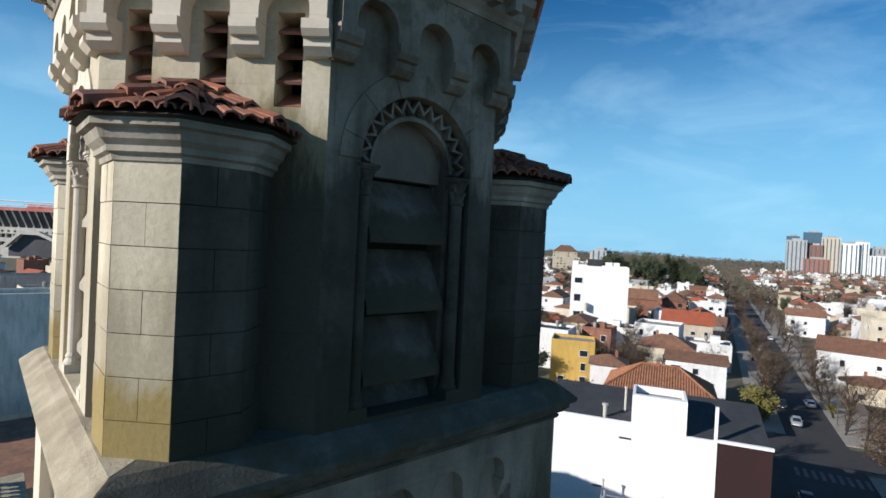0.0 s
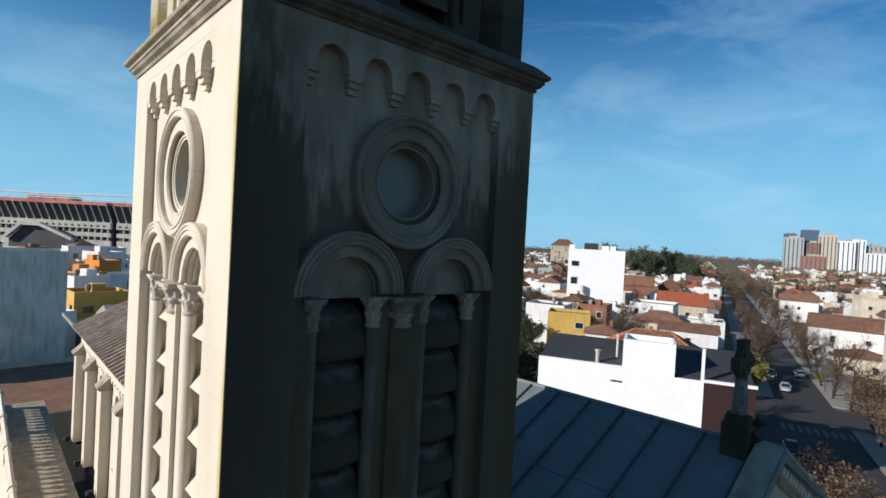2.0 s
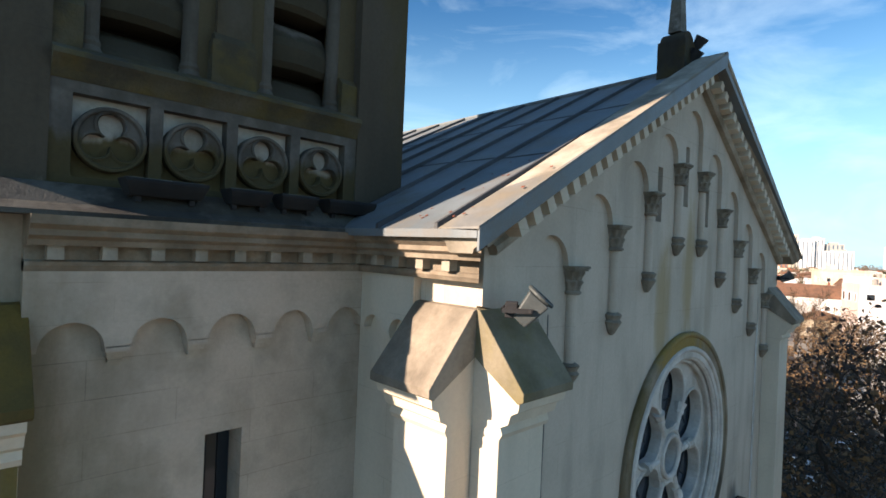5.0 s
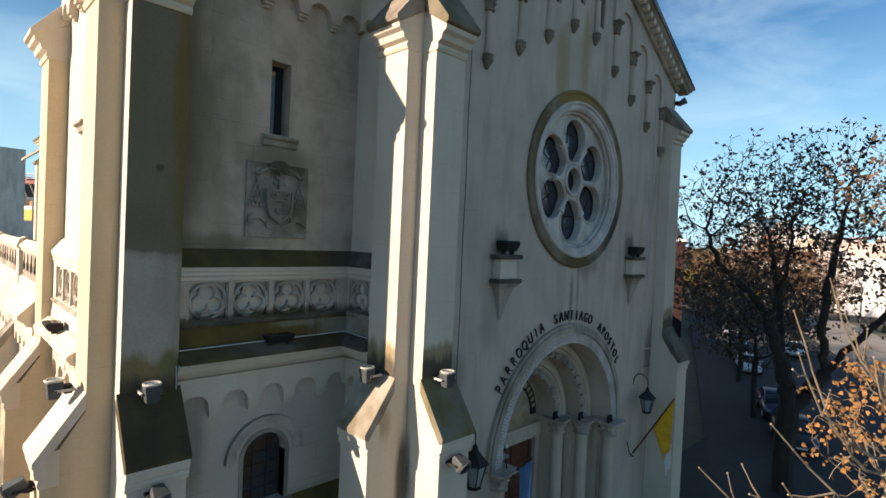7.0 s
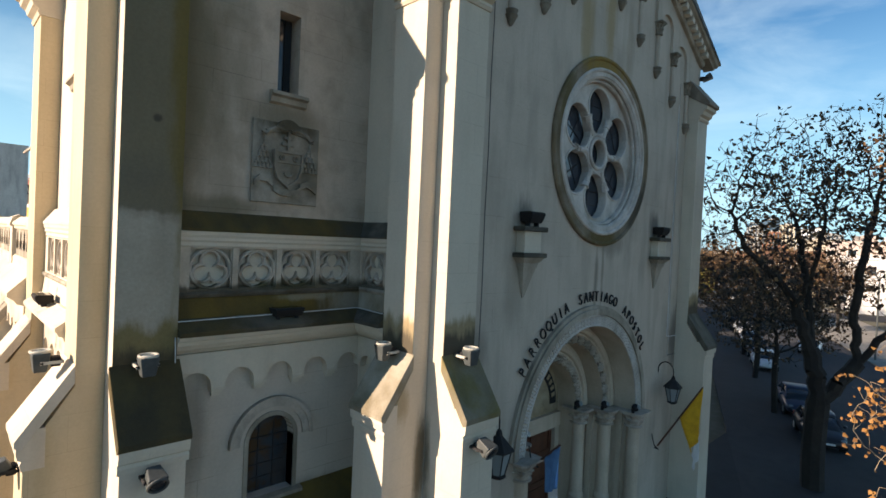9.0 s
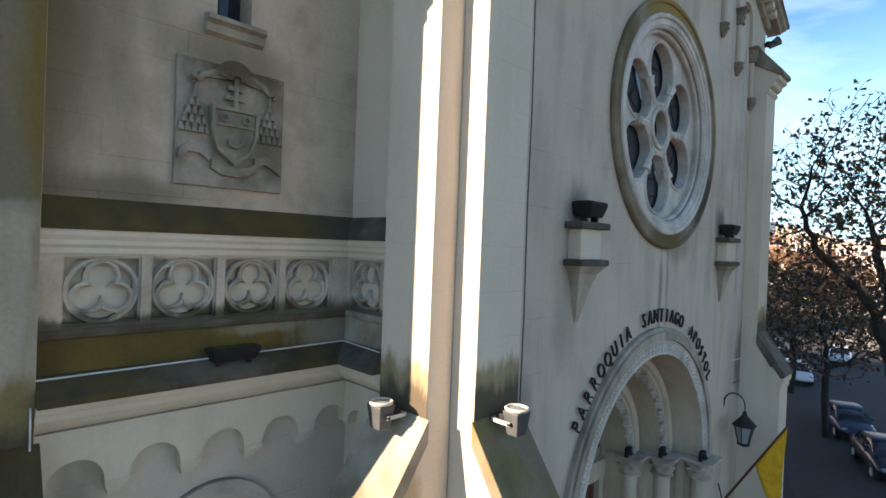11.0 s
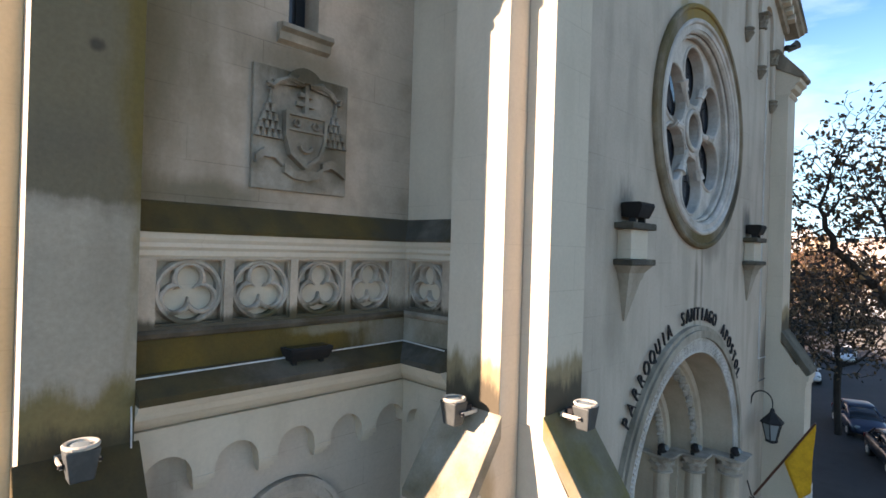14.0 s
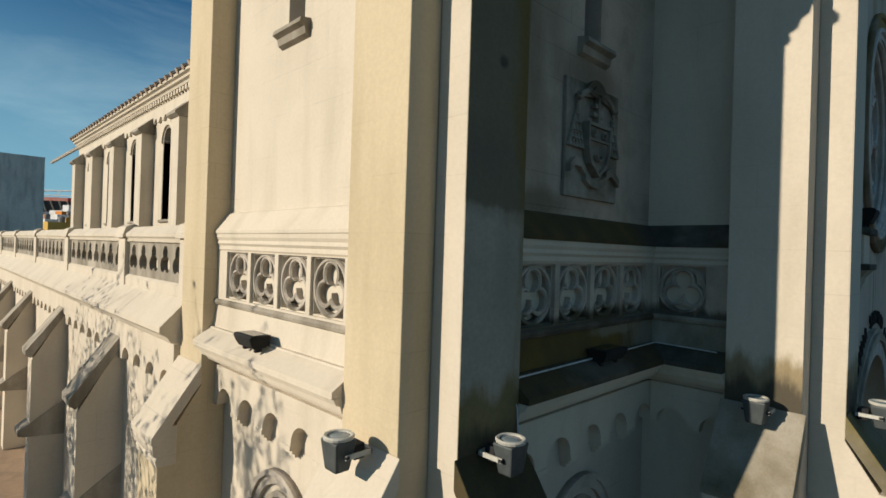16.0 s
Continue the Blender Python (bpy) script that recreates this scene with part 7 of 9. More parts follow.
# small round spots on the portal capitals
for u, w in ((PX + 1.5, -1.25), (PX + 2.2, -0.66), (PX + 2.76, 0.14), (PX - 2.2, -0.66)):
    s = thing("spotlight", "small round black spotlight standing on a portal capital", "spotlight", "spotlights on the portal")
    bm = bmesh.new()
    bmesh.ops.create_uvsphere(bm, u_segments=14, v_segments=9, radius=0.125, matrix=Matrix.Translation((0.02, -0.07, 0.17)))
    part("head", bm, BLACK, s, smooth=True)
    bm = bmesh.new()
    tube(bm, [(0.03, -0.16, 0.2), (0.033, -0.198, 0.215)], 0.085, 0.075, 12)
    part("lens", bm, LAMP_GLASS, s)
    part("stand", box(bmesh.new(), -0.04, 0.04, -0.04, 0.04, -0.02, 0.1), BLACK, s)
    s.location = NF(u, SPRING + 0.008, w)


def flag(x, y, z, tip, panels, label):
    """Slanting pole from a wall bracket, cloth hanging from its end."""
    f = thing("flag", label, "flag", "flags beside the portal")
    a, b = Vector((x, y, z)), Vector(tip)
    bm = bmesh.new()
    tube(bm, [a, b], 0.034, 0.028, 8)
    part("pole", bm, WOOD, f, "brown wooden pole")
    bm = bmesh.new()
    tube(bm, [a + Vector((-0.25, 0.12, 0.45)), a + Vector((-0.3, 0.0, 0.1)), a + Vector((-0.05, -0.05, -0.1)), a + Vector((0, 0.12, -0.1))], 0.02, 0.02, 6)
    part("bracket", bm, BLACK, f)
    for (s0, s1, drop0, drop1, m) in panels:
        bm = bmesh.new()
        rows = []
        n, k = 12, 10
        for i in range(n + 1):
            t = s0 + (s1 - s0) * i / n
            top = a.lerp(b, t)
            rows.append([])
            for j in range(k + 1):
                d = (drop0 + (drop1 - drop0) * j / k)
                fold = 0.06 * math.sin(9 * t * 2 + j * 0.25) * (0.3 + j / k)
                gather = min(1.0, 0.5 * d)
                hang = a.lerp(b, t + (0.96 - t) * gather * 0.8)
                rows[-1].append(bm.verts.new(Vector((hang.x, hang.y + fold, top.z - d * (0.6 + 0.4 * t)))))
        for i in range(n):
            for j in range(k):
                bm.faces.new((rows[i][j], rows[i + 1][j], rows[i + 1][j + 1], rows[i][j + 1]))
        ob = part("cloth", bm, m, f, smooth=True)
        md = ob.modifiers.new("thick", "SOLIDIFY")
        md.thickness = 0.006
    return f


flag(17.95, 1.85, 0.55, (18.0, 0.45, 2.95), [(0.5, 1.0, 0.02, 1.55, YELLOW), (0.55, 0.98, 1.56, 2.2, WHITE_CLOTH)], "yellow and white flag hanging from a slanting pole")
flag(10.6, 1.85, 1.9, (9.75, 0.7, 2.9), [(0.3, 1.0, 0.02, 1.0, BLUE_CLOTH), (0.3, 1.0, 1.0, 1.6, WHITE_CLOTH)], "pale blue and white flag on a slanting pole")
# ---- the town ----
WHITE_W = mat("white_wall", (0.72, 0.71, 0.69), (0.64, 0.63, 0.6), (0.5, 0.48, 0.44), scale=0.25, fine=4, streak=0.1, rough=0.85, bump=0.1, vary=0.06)
CREAM_W = mat("cream_wall", (0.55, 0.48, 0.36), (0.48, 0.41, 0.3), (0.36, 0.31, 0.24), scale=0.25, fine=4, streak=0.15, rough=0.9, bump=0.1, vary=0.15)
GREY_W = mat("grey_wall", (0.36, 0.36, 0.34), (0.29, 0.29, 0.28), (0.2, 0.2, 0.19), scale=0.2, fine=4, streak=0.3, rough=0.9, bump=0.1, vary=0.15)
OCHRE_W = mat("ochre_wall", (0.56, 0.36, 0.08), (0.5, 0.32, 0.07), (0.4, 0.25, 0.08), scale=0.25, fine=4, streak=0.1, rough=0.9, bump=0.1)
BRICK_W = mat("brick_wall", (0.27, 0.12, 0.07), (0.22, 0.09, 0.055), (0.14, 0.08, 0.06), scale=0.5, fine=5, streak=0.2, rough=0.9, bump=0.2, vary=0.15)
CLEAN_W = mat("fresh_white_wall", (0.82, 0.81, 0.79), (0.79, 0.78, 0.76), scale=0.25, fine=4, rough=0.85, bump=0.1)
PARTY_W = mat("pale_party_wall", (0.66, 0.66, 0.59), (0.56, 0.56, 0.5), (0.33, 0.33, 0.3), scale=0.2, fine=4, streak=0.2, rough=0.9, bump=0.1)
RED_W = mat("dark_red_wall", (0.03, 0.009, 0.009), (0.024, 0.008, 0.008), scale=0.3, fine=4, rough=0.9, bump=0.1)
TILE_R = mat("red_roof_tiles", (0.225, 0.105, 0.055), (0.16, 0.08, 0.046), (0.08, 0.052, 0.04), scale=0.5, fine=6, streak=0.25, rough=0.9, vary=0.25, stretch=1.0)
TILE_ROW = mat("barrel_tile_rows", (0.36, 0.15, 0.065), (0.25, 0.105, 0.05), (0.12, 0.065, 0.04), scale=1.2, fine=6, streak=0.25, rough=0.9, stretch=1.0)
TILE_O = mat("orange_roof", (0.34, 0.085, 0.035), (0.28, 0.07, 0.03), (0.3, 0.07, 0.03), scale=0.4, fine=6, streak=0.15, rough=0.85)
MEMBRANE = mat("dark_flat_roof", (0.028, 0.03, 0.033), (0.04, 0.042, 0.045), (0.02, 0.02, 0.02), scale=0.3, fine=6, streak=0.2, rough=0.8)
FLAT_GREY = mat("pale_flat_roof", (0.3, 0.28, 0.25), (0.22, 0.2, 0.18), (0.15, 0.13, 0.12), scale=0.3, fine=6, streak=0.2, rough=0.9, vary=0.2)
TOWER_GLASS = glass("tower_glass", (0.06, 0.1, 0.14), 0.15)

pane_me = bpy.data.meshes.new("pane")
bm = bmesh.new()
box(bm, -0.5, 0.5, -0.03, 0.02, -0.5, 0.5)
bm.to_mesh(pane_me)
bm.free()
pane_me.materials.append(PANE)
strip_me = pane_me.copy()
strip_me.materials[0] = TOWER_GLASS
frame_me = bpy.data.meshes.new("window_frame")
bm = bmesh.new()
plate(bm, [(-0.58, -0.58), (0.58, -0.58), (0.58, 0.58), (-0.58, 0.58)], [[(-0.5, -0.5), (0.5, -0.5), (0.5, 0.5), (-0.5, 0.5)]], front(0.0), -0.02, 0.09)
bm.to_mesh(frame_me)
bm.free()
frame_me.materials.append(WHITE_W)


def windows(parent, w, d, h, near, rng, rows=None, faces=(0, 1)):
    """Windows on the two faces that look to the street and the church; near: with frames."""
    storeys = rows or max(1, int(h / 3.0))
    for face in faces:
        width = w if face == 0 else d
        n = max(1, int(width / 3.4))
        for s in range(storeys):
            for i in range(n):
                if rng.random() < (0.28 if near else 0.5):
                    continue
                u = (i + 0.5) / n * width - width / 2
                z = 1.6 + s * (h - 0.6) / storeys
                m = Matrix.Translation((u, -d / 2 - 0.01, z)) if face == 0 else Matrix.Translation((-w / 2 - 0.01, -u, z)) @ Matrix.Rotation(-math.pi / 2, 4, "Z")
                m = m @ Matrix.Diagonal((rng.choice((1.0, 1.3, 1.7)), 1, rng.choice((1.1, 1.3, 1.6)), 1))
                ob = new("window", frame_me if near else pane_me)
                ob.parent = parent
                ob.matrix_local = m
                if near:
                    p = new("pane", pane_me)
                    p.parent = ob


def house(x, y, w, d, h, rot, wall, roof, roof_mat, label, category="house", rng=None, near=False, rise=2.0, group="houses of the town", base=None, faces=(0, 1)):
    """A house of w by d metres, h to the eaves, its w side along rot degrees."""
    rng = rng or random
    t = thing("house" if category == "house" else "apartment_building", label, category, group)
    bm = bmesh.new()
    box(bm, -w / 2, w / 2, -d / 2, d / 2, -0.3, h)
    part("wall", bm, wall, t)
    bm = bmesh.new()
    if roof == "flat":
        box(bm, -w / 2 + 0.2, w / 2 - 0.2, -d / 2 + 0.2, d / 2 - 0.2, h - 0.1, h + 0.05)
        part("roof", bm, roof_mat, t)
        bm = bmesh.new()
        o = [(-w / 2, -d / 2), (w / 2, -d / 2), (w / 2, d / 2), (-w / 2, d / 2)]
        k = [(a - math.copysign(0.22, a), b - math.copysign(0.22, b)) for a, b in o]
        plate(bm, o, [k], lambda u, v, q=0.0: Vector((u, v, q)), h - 0.01, h + 0.7)
        part("parapet", bm, wall, t)
        if rng.random() < 0.6:
            bm = bmesh.new()
            a, b = rng.uniform(-w / 4, w / 4), rng.uniform(-d / 4, d / 4)
            box(bm, a - 1.2, a + 1.2, b - 1.2, b + 1.2, h, h + rng.uniform(1.6, 2.6))
            part("roof_hut", bm, wall, t)
        if rng.random() < 0.5:
            bm = bmesh.new()
            a, b = rng.uniform(-w / 3, w / 3), rng.uniform(-d / 3, d / 3)
            lathe(bm, [(0.5, h + 0.6), (0.55, h + 1.6), (0.4, h + 1.8), (0.1, h + 1.9)], a, b, 10)
            lathe(bm, [(0.3, h), (0.3, h + 0.6)], a, b, 6)
            part("water_tank", bm, FLAT_GREY, t)
    else:
        e = 0.45
        a, b = w / 2 + e, d / 2 + e
        low = [bm.verts.new(p) for p in ((-a, -b, h), (a, -b, h), (a, b, h), (-a, b, h))]
        eav = [bm.verts.new(p) for p in ((-a, -b, h - 0.18), (a, -b, h - 0.18), (a, b, h - 0.18), (-a, b, h - 0.18))]
        if w >= d:
            cut = a - b if roof == "hip" else a
            top = [bm.verts.new((-cut, 0, h + rise)), bm.verts.new((cut, 0, h + rise))]
            quads = ((0, 1, 5, 4), (1, 2, 5), (2, 3, 4, 5), (3, 0, 4))
        else:
            cut = b - a if roof == "hip" else b
            top = [bm.verts.new((0, -cut, h + rise)), bm.verts.new((0, cut, h + rise))]
            quads = ((0, 1, 4), (1, 2, 5, 4), (2, 3, 5), (3, 0, 4, 5))
        vs = low + top
        for q in quads:
            bm.faces.new([vs[i] for i in q])
        for i in range(4):
            bm.faces.new((eav[i], eav[(i + 1) % 4], low[(i + 1) % 4], low[i]))
        bm.faces.new(eav[::-1])
        part("roof", bm, roof_mat, t)
        if near or rng.random() < 0.4:
            bm = bmesh.new()
            a = rng.uniform(-w / 4, w / 4)
            box(bm, a - 0.3, a + 0.3, -0.3, 0.3, h, h + rise + 0.8)
            part("chimney", bm, BRICK_W, t)
    windows(t, w, d, h, near, rng, None, faces)
    t.matrix_world = Matrix.Translation((x, y, GROUND if base is None else base)) @ Matrix.Rotation(radians(rot), 4, "Z")
    return t


TOWN = random.Random(11)
# white house with a dark roof behind the church
near_white = thing("house", "white-walled house with dark flat roofs and a taller rooftop block", "house", "houses of the town")
WD = front(0.0)
bm = bmesh.new()
prism(bm, [(-10.4, GROUND), (7.9, GROUND), (7.9, 12.9), (7.6, 12.9), (7.6, 9.3), (4.9, 9.3), (4.9, 13.0), (-0.7, 13.0), (-0.7, 9.8), (-10.4, 9.8)], WD, -0.4, 0.0)
part("wall", bm, CLEAN_W, near_white)
bm = bmesh.new()
box(bm, -10.2, 7.8, 0.4, 13.0, GROUND, 9.2)
part("body", bm, CLEAN_W, near_white)
bm = bmesh.new()
v = [bm.verts.new(p) for p in ((-10.3, 0.4, 9.5), (-0.7, 0.4, 9.5), (-0.7, 9.0, 11.4), (-10.3, 9.0, 11.4), (-10.3, 13.0, 9.8), (-0.7, 13.0, 9.8))]
bm.faces.new((v[0], v[1], v[2], v[3]))
bm.faces.new((v[3], v[2], v[5], v[4]))
part("roof", bm, MEMBRANE, near_white, "dark sloping roof")
bm = bmesh.new()
v = [bm.verts.new(p) for p in ((4.9, 0.4, 9.25), (12.9, 0.4, 9.25), (12.9, 9.0, 11.6), (4.9, 9.0, 11.6), (4.9, 13.0, 9.6), (12.9, 13.0, 9.6))]
bm.faces.new((v[0], v[1], v[2], v[3]))
bm.faces.new((v[3], v[2], v[5], v[4]))
part("roof", bm, MEMBRANE, near_white, "dark sloping roof")
bm = bmesh.new()
plate(bm, [(-0.7, 0.41), (4.9, 0.41), (4.9, 5.0), (-0.7, 5.0)], [[(-0.4, 0.7), (4.6, 0.7), (4.6, 4.7), (-0.4, 4.7)]], lambda u, v, w=0: Vector((u, v, w)), 9.7, 12.99)
part("parapet", bm, CLEAN_W, near_white)
part("terrace", box(bmesh.new(), -0.6, 4.8, 0.45, 4.8, 9.2, 12.2), FLAT_GREY, near_white)
bm = bmesh.new()
lathe(bm, [(0.22, 9.6), (0.22, 11.0), (0.35, 11.02), (0.35, 11.2), (0.25, 11.22)], -3.6, 1.2, 10)
part("flue", bm, PALE_METAL, near_white)
bm = bmesh.new()
lathe(bm, [(0.12, 9.8), (0.12, 12.8), (0.18, 12.8), (0.18, 13.0)], -1.5, 3.2, 8)
part("flue", bm, PALE_METAL, near_white)
part("vent", fbox(bmesh.new(), WD, -1.9, -0.6, 7.9, 8.1, 0.0, 0.03), BLACK, near_white)
for x, z in ((0.6, 1.0), (-4.5, 2.0)):
    part("vent", fbox(bmesh.new(), WD, x, x + 1.2, z, z + 0.22, 0.0, 0.03), GREY_METAL, near_white)
bm = bmesh.new()
box(bm, 7.95, 13.0, 0.1, 9.0, GROUND, 9.2)
part("annex", bm, RED_W, near_white, "dark red side wall")
part("coping", box(bmesh.new(), 7.93, 13.1, -0.02, 0.38, 9.2, 9.5), CLEAN_W, near_white)
PLOT = Matrix.Translation((56.2, 28.4, 0)) @ Matrix.Rotation(radians(27 - 90), 4, "Z")
low = thing("house", "low house with a terracotta roof terrace between white parapets", "house", "houses of the town")
part("wall", box(bmesh.new(), -3.4, 9.0, -10.0, -0.5, GROUND, 0.9), CLEAN_W, low)
part("terrace", box(bmesh.new(), -3.0, 3.3, -9.7, -0.7, 0.9, 1.0), TILE_O, low, "terracotta terrace floor")
for x0, x1, y0, y1, z in ((-3.4, -3.0, -10.0, -0.5, 2.0), (3.3, 3.6, -10.0, -0.5, 2.6), (-3.0, 3.3, -0.7, -0.45, 1.5)):
    part("parapet", box(bmesh.new(), x0, x1, y0, y1, 0.9, z), CLEAN_W, low)
bm = bmesh.new()
v = [bm.verts.new(p) for p in ((3.6, -10.0, 1.2), (9.1, -10.0, 1.2), (9.1, -0.5, 2.3), (3.6, -0.5, 2.3), (3.6, -10.0, 0.9), (9.1, -10.0, 0.9), (9.1, -0.5, 0.9), (3.6, -0.5, 0.9))]
for f in ((0, 1, 2, 3), (4, 7, 6, 5), (0, 4, 5, 1), (1, 5, 6, 2), (2, 6, 7, 3), (3, 7, 4, 0)):
    bm.faces.new([v[i] for i in f])
part("roof", bm, FLAT_GREY, low, "pale sloping roof sheet")
for x, y, h in ((-3.2, -2.0, 3.6), (2.9, -2.2, 3.0)):
    bm = bmesh.new()
    lathe(bm, [(0.09, 1.0), (0.09, h), (0.17, h + 0.02), (0.17, h + 0.2)], x, y, 8)
    part("flue", bm, PALE_METAL, low)
low.matrix_world = PLOT
near_white.matrix_world = Matrix.Translation((56.2, 28.4, 0)) @ Matrix.Rotation(radians(27 - 90), 4, "Z")

def tile_rows(t, w, d, h, rise, material):
    """Rows of barrel tiles up the long slopes and the end slopes of a hipped roof."""
    e = 0.45
    a, b = w / 2 + e, d / 2 + e
    bm = bmesh.new()
    n = int(2 * a / 0.42)
    for i in range(n):
        u = -a + (i + 0.5) * 2 * a / n
        f = min(1.0, (a - abs(u)) / b)
        for s in (-1, 1):
            tube(bm, [(u, s * b, h + 0.02), (u, s * b * (1 - f), h + rise * f + 0.02)], 0.13, 0.12, 5)
    n = int(2 * b / 0.42)
    for i in range(n):
        v = -b + (i + 0.5) * 2 * b / n
        f = 1 - abs(v) / b
        for s in (-1, 1):
            tube(bm, [(s * a, v, h + 0.02), (s * (a - b * f), v, h + rise * f + 0.02)], 0.13, 0.12, 5)
    cut = a - b
    for pts in ([(-cut, 0, h + rise), (cut, 0, h + rise)], *([(sx * a, sy * b, h), (sx * cut, 0, h + rise)] for sx in (-1, 1) for sy in (-1, 1))):
        tube(bm, [(x, y, z + 0.1) for x, y, z in pts], 0.2, 0.2, 6)
    tagged(part("tiling", bm, material, t), kind="stuff")


brick = house(92.5, 43.5, 17, 11, 7.2, -65, BRICK_W, "hip", TILE_R, "brick house with a hipped red-brown tile roof", rng=TOWN, near=True, rise=3.6)
tile_rows(brick, 17, 11, 7.2, 3.6, TILE_ROW)
house(104.5, 70.0, 9.5, 8, 9.6, -57, OCHRE_W, "flat", FLAT_GREY, "yellow-walled house with a flat roof terrace", rng=TOWN, near=True)
house(99, 57.5, 7, 7, 8.0, -60, WHITE_W, "hip", TILE_R, "small white house with a red tile roof", rng=TOWN, near=True, rise=1.6)
tall = house(172, 106, 19.5, 14, 24.2, -58, CLEAN_W, "flat", MEMBRANE, "tall white apartment block with few windows and roof tanks", "building", rng=TOWN, near=True, faces=())
for u, z, w, h in ((-7.2, 19.6, 2.6, 1.8), (-7.4, 13.4, 2.2, 2.4), (-7.3, 7.6, 2.4, 1.8)):
    ob = new("window", frame_me)
    ob.parent = tall
    ob.matrix_local = Matrix.Translation((u, -7.01, z)) @ Matrix.Diagonal((w, 1, h, 1))
    p = new("pane", pane_me)
    p.parent = ob
part("roof_hut", box(bmesh.new(), -4.5, 0.5, -4.0, 2.0, 24.2, 27.2), MEMBRANE, tall, "dark rooftop plant room")
for x in (-8.6, 5.5):
    part("roof_hut", box(bmesh.new(), x - 1.0, x + 1.0, -6.0, -2.0, 24.2, 26.4), CLEAN_W, tall)
bm = bmesh.new()
lathe(bm, [(0.75, 9.2), (0.8, 11.6), (0.5, 11.9), (0.1, 12.0)], -4.2, -8.2, 12)
part("water_tank", bm, PALE_METAL, tall)
house(113, 46, 11, 9, 9.5, -66, WHITE_W, "gable", TILE_R, "white house with a stepped gable and brown tile roof", rng=TOWN, near=True, rise=1.2)
house(134, 62, 13, 10, 7.5, -68, CREAM_W, "hip", TILE_R, "cream house with a red-brown hipped roof", rng=TOWN, near=True, rise=2.6)
house(178, 76, 15, 12, 8.6, -68, CREAM_W, "gable", TILE_O, "house with a bright orange gabled roof", rng=TOWN, near=True, rise=3.6)
house(232, 121, 14, 12, 9.5, -64, BRICK_W, "gable", TILE_R, "brown timber house with twin gables", rng=TOWN, rise=4.2)
house(246, 112, 10, 12, 9.0, -64, BRICK_W, "gable", TILE_R, "brown timber house with twin gables", rng=TOWN, rise=4.2)
house(172, 29, 18, 14, 8.2, -80, WHITE_W, "gable", TILE_R, "large white gabled house with a brown roof across the street", rng=TOWN, near=True, rise=3.0)
house(151, 23, 9, 8, 4.2, -75, CREAM_W, "hip", TILE_R, "low cream house with a red tiled roof", rng=TOWN, near=True, rise=1.6)
house(255, 62, 13, 10, 8.5, -72, WHITE_W, "gable", TILE_R, "white gabled house across the street", rng=TOWN, near=True, rise=2.4)
house(490, 348, 26, 16, 27, -57, CREAM_W, "hip", TILE_R, "distant cream apartment block with a red hipped roof", "building", rng=TOWN, rise=7)
PINK_W = mat("pale_pink_wall", (0.62, 0.5, 0.43), (0.55, 0.44, 0.38), (0.42, 0.34, 0.29), scale=0.25, fine=4, streak=0.12, rough=0.9, bump=0.1, vary=0.08)
for x, y, w, d, h, m, rf, lab in ((123, 5, 13, 11, 9.6, WHITE_W, "flat", "white three-storey house with a flat roof beyond the crossing"), (137, 10.5, 11, 12, 12.4, PINK_W, "flat", "pale pink apartment house with a flat roof"), (152, 7, 14, 12, 10.5, CREAM_W, "hip", "cream house with a red hipped roof"), (166, 14.5, 11, 12, 13.2, WHITE_W, "flat", "white four-storey house with a flat roof"), (186, 17, 15, 13, 11.0, PINK_W, "gable", "pale pink house with a red gabled roof"), (205, 27.5, 13, 12, 14.5, CREAM_W, "flat", "cream apartment house with roof terrace"), (228, 33, 15, 12, 12.0, WHITE_W, "hip", "white house with a red hipped roof")):
    house(x, y, w, d, h, -69, m, rf, FLAT_GREY if rf == "flat" else TILE_R, lab, rng=TOWN, near=True)
walls = [WHITE_W, WHITE_W, WHITE_W, WHITE_W, CREAM_W, CREAM_W, GREY_W, BRICK_W]
taken = [(58, 30, 20), (92, 43, 13), (104, 70, 9), (99, 57, 7), (172, 106, 15), (113, 46, 10), (134, 62, 11), (178, 76, 12), (239, 117, 15), (172, 29, 13), (150, 21, 8), (255, 62, 11), (123, 5, 9), (137, 10, 9), (152, 7, 10), (166, 14, 9), (186, 17, 11), (205, 27, 10), (228, 33, 11)]


def clear(x, y, r):
    for a, b, q in taken:
        if (x - a) ** 2 + (y - b) ** 2 < (r + q) ** 2:
            return False
    p = Vector((x - 37, y - 1.2))
    u, v = p.x * math.cos(ST) + p.y * math.sin(ST), -p.x * math.sin(ST) + p.y * math.cos(ST)
    return not (-19 - r < v < 5 + r) and not (63 - r < u < 75 + r)


